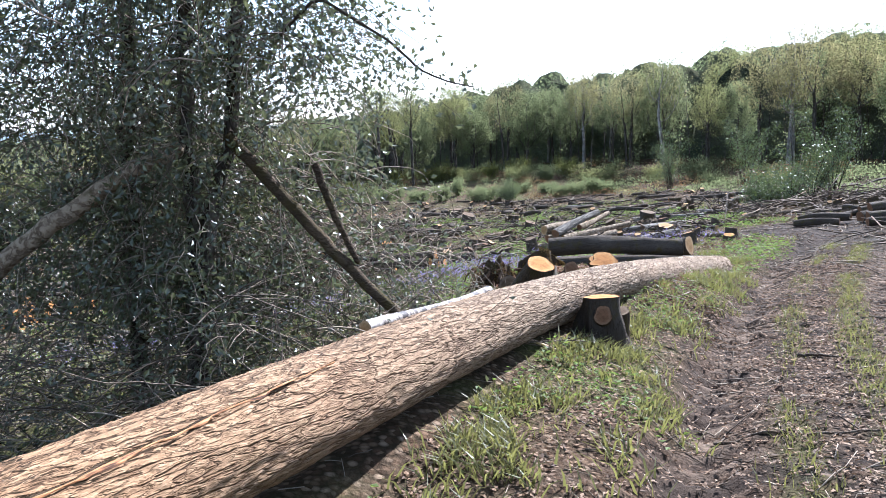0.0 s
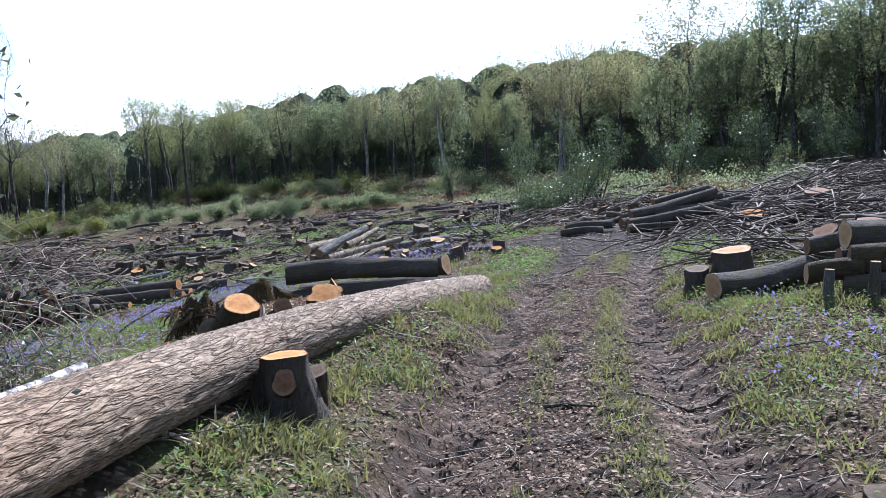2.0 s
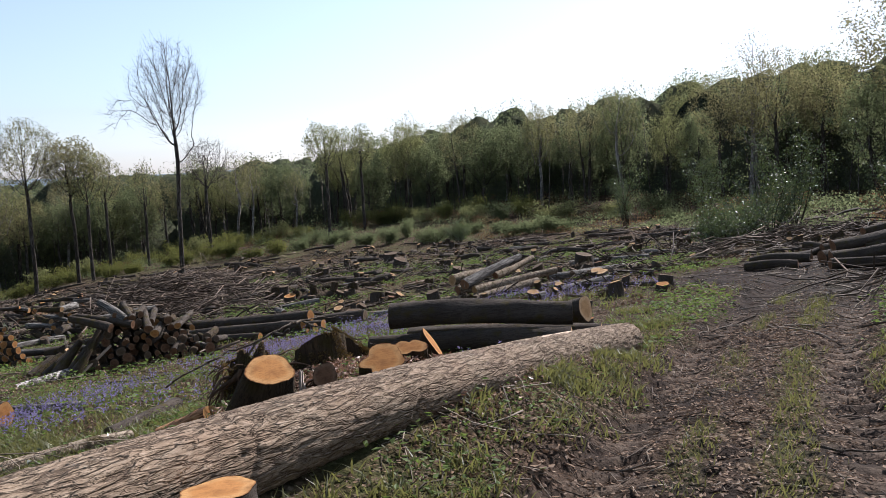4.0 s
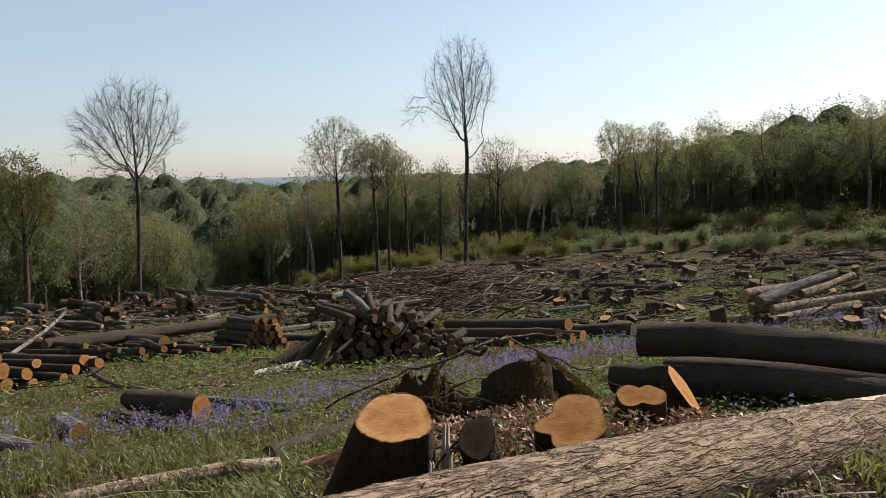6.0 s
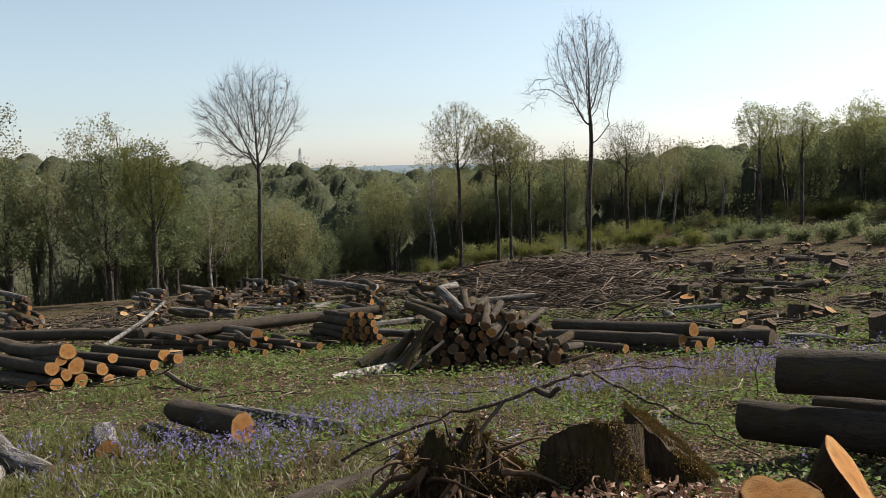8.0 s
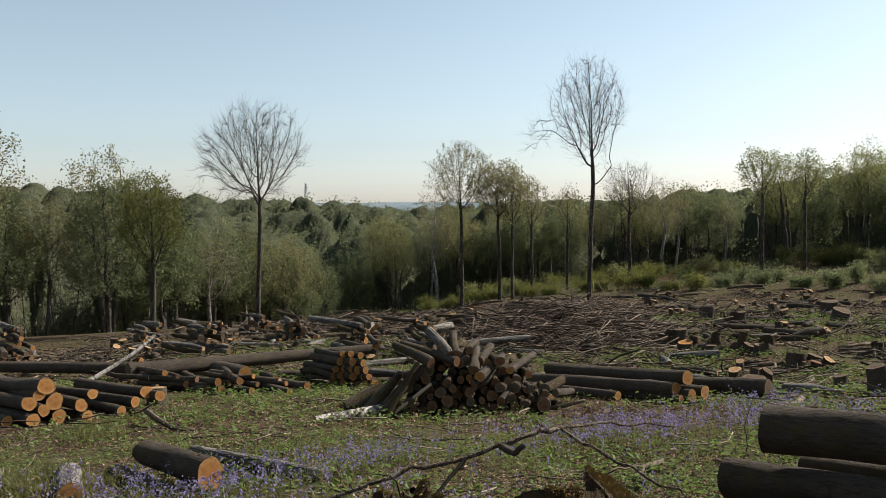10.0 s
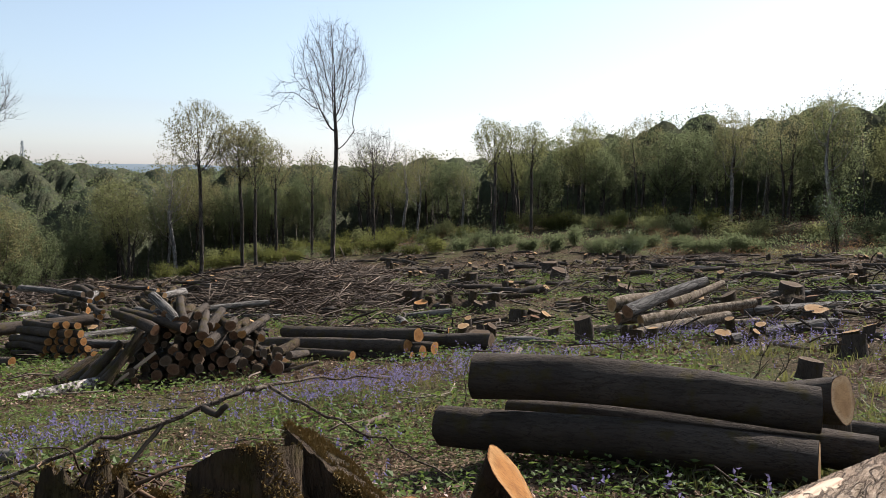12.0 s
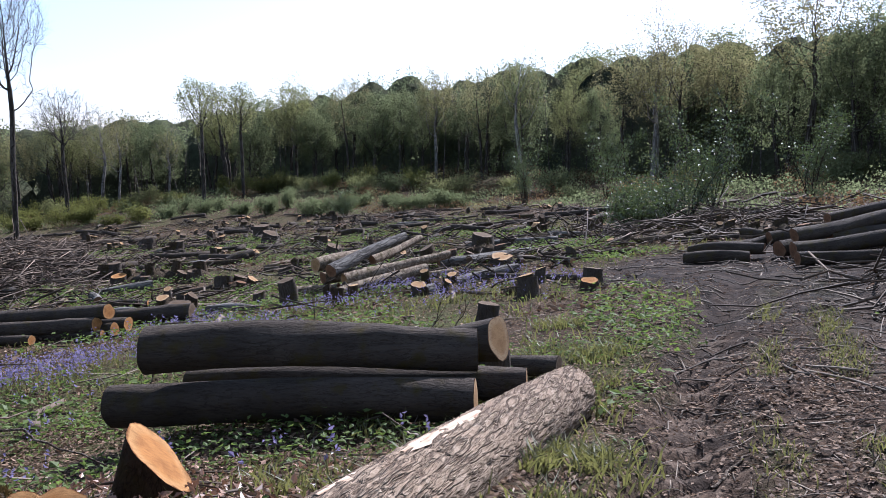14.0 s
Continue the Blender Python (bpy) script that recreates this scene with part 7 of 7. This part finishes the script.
herbs(30000, -7.0, 4.5, 8.6, 18.0, 0.045, 0.16, lambda x, y: (1 - mud_cover(x, y)) * off_trunk(x, y) * sstep(0.42, 0.54, fbm(x * 0.9, y * 0.9, 3, 83)) * (1 - np.exp(-((x - 1.5) ** 2 / 1.1 + (y - 11.1) ** 2 / 1.6))), "low_plants", "fresh green leafy plants among the bluebells", M_BRAMBLE, 26)
herbs(165000, -20.0, 11.0, 14.0, 48.0, 0.078, 0.16, lambda x, y: (1 - mud_cover(x, y)) * off_trunk(x, y) * (0.05 + 0.95 * sstep(0.42, 0.54, fbm(x * 0.55, y * 0.55, 3, 82))) * (1 - 0.6 * sstep(0.46, 0.62, fbm(x * 0.42, y * 0.6, 3, 101))), "low_plants", "low brambles and green leaves in the clearing", M_BRAMBLE, 6)
herbs(190000, -0.5, 9.0, 1.5, 16.0, 0.036, 0.010, lambda x, y: off_trunk(x, y) * np.clip(0.42 + 0.58 * np.exp(-((x - track_centre(y)) / 0.6) ** 2) + 0.5 * (1 - mud_cover(x, y)), 0, 1) * 0.5, "leaf_litter", "dry brown fallen leaves on the track", M_LITTER, 7, "fallen leaves", 0.32)
herbs(16000, 0.0, 3.4, 9.6, 13.2, 0.05, 0.06, lambda x, y: off_trunk(x, y) * 0.8 * np.exp(-((x - 1.7) ** 2 + (y - 11.2) ** 2) / 2.2), "leaf_litter", "dry brown leaves heaped among the stumps", M_LITTER, 8, "fallen leaves")


def bluebells():
    q = np.random.RandomState(31)

    def patch(x, y):
        xc = np.interp(y, [10.6, 12.2, 14.4, 15.9, 17.8, 20.0, 22.2], [-4.6, -3.3, -2.1, -1.5, -0.1, 1.1, 2.4])
        band = np.exp(-((x - xc) / 1.15) ** 2) * sstep(10.2, 11.4, y) * sstep(23.2, 21.6, y)
        more = 0.8 * np.exp(-((x - 4.6) / 1.5) ** 2 - ((y - 22.6) / 1.3) ** 2) + 0.8 * np.exp(-((x - 6.6) / 1.3) ** 2 - ((y - 22.9) / 1.2) ** 2) + 0.16 * np.exp(-((x - 5.9) / 0.9) ** 2 - ((y - 7.9) / 2.0) ** 2)
        more = more + 0.5 * np.exp(-((x - 2.9) / 0.9) ** 2 - ((y - 13.2) / 0.5) ** 2) + 0.5 * np.exp(-((x + 0.4) / 1.3) ** 2 - ((y - 14.6) / 1.0) ** 2)
        return np.clip(band + more, 0, 1) * (0.12 + 0.88 * sstep(0.38, 0.54, fbm(x * 0.9, y * 0.9, 3, 91))) * (1 - mud_cover(x, y)) * off_trunk(x, y)
    x, y = scatter(q, 44000, -8, 9, 5, 28, patch)
    n = len(x)
    tall = q.uniform(0.16, 0.30, n)
    z = height(x, y) + relief(x, y)
    S = Shape()
    S.add(*blades(x, y, 0.22, 0.0035, 0.25, q))
    S.add(*blades(x + q.normal(0, 0.03, n), y + q.normal(0, 0.03, n), 0.18, 0.006, 0.9, q))
    tips = np.concatenate([np.stack([x + q.normal(0, 0.015, n), y + q.normal(0, 0.015, n), z + tall * h], -1) for h in (1.0, 0.9, 0.8, 0.72, 0.64)])
    tagged(part("bluebell_stalks", S.arrays() + (False,), M_GRASS), "green bluebell leaves and stalks", "bluebells", kind="stuff")
    tagged(part("bluebell_flowers", leaves_at(tips, random.Random(2), 1, 0.029, 0.010) + (False,), M_BLUE), "violet-blue bluebell flowers in drifts", "bluebells", kind="stuff")


bluebells()

M_FLAKE = leaf_material("bark_flake", (0.06, 0.028, 0.016), (0.40, 0.25, 0.17), (0.3, 0.15, 0.08), 0.15, 0.04, 0.4)

# wood chips and shavings on the track and round the stumps
herbs(45000, 0.0, 9.5, 1.5, 20.0, 0.026, 0.012, lambda x, y: off_trunk(x, y) * np.clip(mud_cover(x, y) * (0.10 + 0.6 * np.exp(-((x - track_centre(y) + 0.1) / 0.55) ** 2)) + 0.12, 0, 1) * sstep(0.3, 0.6, fbm(x * 1.4, y * 1.4, 3, 57)), "wood_chips", "pale wood chips and torn leaves trodden into the track", M_CHIP, 15, "wood chips", 0.6)
herbs(30000, 0.2, 3.4, 9.6, 13.4, 0.036, 0.13, lambda x, y: off_trunk(x, y) * 0.9 * np.exp(-((x - 1.85) ** 2 / 0.9 + (y - 11.4) ** 2 / 1.6)), "wood_chips", "reddish wood chips and bark flakes among the stumps", M_FLAKE, 16, "wood chips", 0.8)
herbs(90000, -9.0, 4.0, 8.5, 22.0, 0.045, 0.02, lambda x, y: off_trunk(x, y) * 0.7 * sstep(0.36, 0.56, fbm(x * 1.6, y * 1.6, 3, 58)), "leaf_litter", "brown dead leaves between the grass tufts", M_LITTER, 17, "fallen leaves", 0.6)
herbs(90000, -28.0, 16.0, 19.0, 66.0, 0.12, 0.06, lambda x, y: (1 - mud_cover(x, y)) * 0.7 * sstep(0.40, 0.54, fbm(x * 0.8, y * 0.8, 3, 59)), "leaf_litter", "brown litter and debris over the clearing", M_LITTER, 18, "fallen leaves", 0.6)


# pale scraps of wood; their light colour also imitates glints on sunlit twigs
herbs(70000, -24.0, 12.0, 14.0, 50.0, 0.055, 0.05, lambda x, y: (1 - mud_cover(x, y)) * (0.10 + 0.6 * sstep(0.42, 0.58, fbm(x * 0.6, y * 0.6, 3, 63))), "wood_chips", "pale wood and bark scraps, standing in for sunlit glints, over the clearing", M_CHIP, 20, "wood chips", 0.7)


# hanging roots and moss on the rotten stump
def root_tangle(cx, cy, zt, zb, rx, ry, n, seed, label):
    q = random.Random(seed)
    sh = Shape()
    for _ in range(n):
        a = q.uniform(0, 6.283)
        x, y = cx + rx * math.cos(a), cy + ry * math.sin(a)
        z = q.uniform(zb + 0.25, zt)
        pts = [np.array((x, y, z))]
        d = np.array((math.cos(a) * 0.5, math.sin(a) * 0.5, q.uniform(-0.4, 0.5)))
        m = q.randint(4, 7)
        for i in range(m):
            d = d + np.array((q.gauss(0, 0.35), q.gauss(0, 0.35), q.gauss(-0.28, 0.25)))
            d /= np.linalg.norm(d)
            pts.append(pts[-1] + d * q.uniform(0.03, 0.085))
        r = q.choice((0.004, 0.006, 0.012, 0.02))
        sh.tube(pts, np.linspace(r, r * 0.35, len(pts)), 5)
    tagged(part("root_tangle", sh.arrays(), M_ROOT), label, "roots", kind="stuff")
    g2 = np.random.RandomState(seed)
    a = g2.uniform(0, 6.283, n * 7)
    c = np.stack([cx + rx * 0.95 * np.cos(a), cy + ry * 0.95 * np.sin(a), g2.uniform(zb + 0.2, zt - 0.04, len(a))], -1)
    tagged(part("moss", leaves_at(c, q, 3, 0.016, 0.012, True) + (False,), M_MOSS), "golden-brown moss on the rotten stump", "moss", kind="stuff")


M_ROOT = twig_material("root_bark", (0.035, 0.022, 0.014), (0.20, 0.125, 0.075))
M_MOSS = leaf_material("dry_moss", (0.045, 0.028, 0.012), (0.19, 0.12, 0.05), (0.22, 0.14, 0.05), 0.3)
root_tangle(0.72, 11.62, -0.42, -1.05, 0.24, 0.22, 90, 5, "ragged brown roots on the rotten stump")
root_tangle(1.02, 11.66, -0.48, -1.05, 0.16, 0.16, 60, 6, "ragged brown roots on the rotten stump")
root_tangle(1.56, 11.62, -0.42, -1.0, 0.13, 0.12, 50, 7, "moss and fibres hanging on the broad stump")
root_tangle(2.30, 11.45, -0.46, -1.0, 0.13, 0.12, 40, 8, "fibrous bark hanging from the coppice stem")
root_tangle(1.72, 10.12, -0.26, -0.8, 0.10, 0.08, 40, 9, "torn bark fibres round the small coppice stem")

# pale broken splinter standing between the stumps
def splinter(x, y, z0, z1, r, seed, label):
    q = np.random.RandomState(seed)
    root = new("splinter")
    root.location = (x, y, z0)
    for k in range(7):
        a = k * 0.9
        o = np.array((math.cos(a), math.sin(a), 0)) * r * 0.55
        p0, p1 = o, o * 0.8 + (0.01, 0.01, (z1 - z0) * (1 - q.uniform(0, 0.35)))
        sh = Shape()
        sh.tube([p0, (p0 + p1) / 2 + q.normal(0, 0.004, 3), p1 * 0.97 + p0 * 0.03, p1], [r * 0.55, r * 0.5, r * 0.35, r * 0.06], 5)
        part("shard", sh.arrays(), M_WEATHERED, root)
    tagged(root, label, "broken wood")


k = Mat("weathered_wood")
st = k.noise(k.scaled(k.coords(), (45, 45, 5)), 1.0, 5)
k.surface(k.ramp(st, [(0.3, (0.10, 0.075, 0.055)), (0.5, (0.34, 0.28, 0.22)), (0.72, (0.58, 0.50, 0.42))]), 0.8, k.bump(st, 0.8, 0.01), 0.2)
M_WEATHERED = k.m
splinter(1.46, 10.08, -0.75, -0.20, 0.030, 3, "pale weathered splinter standing among the coppice stumps")
splinter(1.41, 9.98, -0.75, -0.34, 0.022, 4, "pale torn strip of wood beside the coppice stump")
splinter(1.86, 9.95, -0.75, -0.36, 0.020, 5, "short pale splinter among the coppice stumps")
herbs(26000, 6.0, 20.0, 13.0, 26.0, 0.05, 0.012, lambda x, y: mud_cover(x, y) * 0.55 * sstep(0.34, 0.58, fbm(x * 0.9, y * 0.9, 3, 62)), "leaf_litter", "trodden leaves and bark on the turning place", M_LITTER, 19, "fallen leaves", 0.5)


# single sticks on the track and the verge
def fallen_stick(pts, r, label, mat=None, forks=2, seed=0):
    q = random.Random(seed)
    p = np.array([(x, y, floor_at(x, y) + r + up) for x, y, up in pts])
    t = np.linspace(0, len(p) - 1, 5 * len(p))
    c = np.stack([np.interp(t, np.arange(len(p)), p[:, k]) for k in range(3)], -1)
    c[:, :2] += np.array([[q.gauss(0, 0.012), q.gauss(0, 0.012)] for _ in c])
    c[:, 2] = np.maximum(c[:, 2], height(c[:, 0], c[:, 1]) + relief(c[:, 0], c[:, 1]) + r * 0.6)
    root = new("fallen_stick")
    root.location = tuple(c[0])
    sh = Shape()
    sh.tube(c - c[0], np.linspace(r, r * 0.5, len(c)), 7)
    part("stem", sh.arrays(), mat or M_STICK, root)
    for k in range(forks):
        i = q.randrange(2, len(c) - 2)
        d = np.array((q.uniform(-1, 1), q.uniform(-1, 1), q.uniform(0, 0.25)))
        ln = q.uniform(0.15, 0.35)
        sh = Shape()
        sh.tube([c[i] - c[0], c[i] - c[0] + d * ln * 0.5, c[i] - c[0] + d * ln], [r * 0.5, r * 0.4, r * 0.2], 5)
        part("side_twig", sh.arrays(), mat or M_STICK, root)
    return tagged(root, label, "stick", "fallen sticks")


fallen_stick([(0.35, 7.05, 0.03), (0.7, 6.82, 0.02), (1.04, 6.6, 0.0)], 0.022, "pale barkless stick lying beside the long trunk", M_TORN, 1, 1)
fallen_stick([(0.2, 6.9, 0.0), (0.62, 6.55, 0.05), (1.15, 6.75, 0.10), (1.75, 7.25, 0.06)], 0.008, "thin bare stick across the grass by the stump", None, 3, 2)
fallen_stick([(3.52, 7.82, 0), (3.70, 7.70, 0), (3.92, 7.55, 0)], 0.016, "short dark stick lying on the track", None, 1, 3)
fallen_stick([(4.25, 8.0, 0), (4.53, 7.34, 0), (4.95, 7.18, 0.02), (5.4, 7.25, 0.03)], 0.012, "crooked dark stick across the wheel rut", None, 3, 4)
fallen_stick([(4.40, 11.1, 0), (4.7, 10.7, 0), (4.95, 10.3, 0)], 0.011, "dark twig lying on the track", None, 2, 5)
fallen_stick([(4.95, 9.85, 0), (5.25, 9.55, 0), (5.6, 9.35, 0)], 0.012, "dark stick lying across the wheel rut", None, 2, 6)
fallen_stick([(5.5, 7.65, 0.03), (5.75, 7.48, 0.05), (6.0, 7.4, 0.05)], 0.009, "thin dark stick on the grass verge", None, 1, 7)
fallen_stick([(5.3, 12.8, 0), (5.6, 13.1, 0), (5.95, 13.3, 0.02)], 0.011, "crooked twig lying on the mud", None, 3, 8)
fallen_stick([(6.1, 14.3, 0), (6.25, 13.7, 0), (6.7, 13.55, 0), (7.0, 13.7, 0)], 0.010, "branched twig lying on the mud", None, 4, 9)
fallen_stick([(3.1, 5.3, 0), (3.5, 5.15, 0), (3.9, 5.2, 0)], 0.012, "dark stick trodden into the track", None, 2, 10)
fallen_stick([(2.0, 5.6, 0), (2.5, 5.35, 0), (3.0, 5.25, 0)], 0.013, "long dark stick lying across the rut", None, 2, 11)
fallen_stick([(-3.0, 17.5, 0), (-2.3, 17.1, 0.05), (-1.7, 17.3, 0.08)], 0.016, "bare branch lying in the clearing", None, 3, 12)
fallen_stick([(-5.6, 16.2, 0), (-4.8, 16.6, 0.05), (-4.0, 16.5, 0.03)], 0.014, "bare branch lying in the clearing", None, 3, 13)
for x, y, tall, seed in ((1.35, 17.2, 0.75, 1), (2.9, 18.2, 0.9, 2), (4.2, 16.6, 0.8, 3), (4.6, 17.6, 0.6, 4)):       # thin saplings left standing
    q = random.Random(seed)
    root = new("sapling")
    root.location = (x, y, floor_at(x, y) - 0.02)
    c = [np.zeros(3)]
    for i in range(7):
        c.append(c[-1] + np.array((q.gauss(0.02, 0.03), q.gauss(0, 0.03), tall / 7)))
    sh = Shape()
    sh.tube(c, np.linspace(0.009, 0.003, 8), 5)
    part("stem", sh.arrays(), M_STICK, root)
    for i in range(4):
        b = c[2 + i]
        d = np.array((q.uniform(-1, 1), q.uniform(-1, 1), 0.9)) * q.uniform(0.12, 0.25)
        sh = Shape()
        sh.tube([b, b + d * 0.5, b + d], [0.005, 0.004, 0.002], 4)
        part("side_twig", sh.arrays(), M_STICK, root)
    tagged(root, "thin leafless sapling standing among the bluebells", "sapling", "saplings")
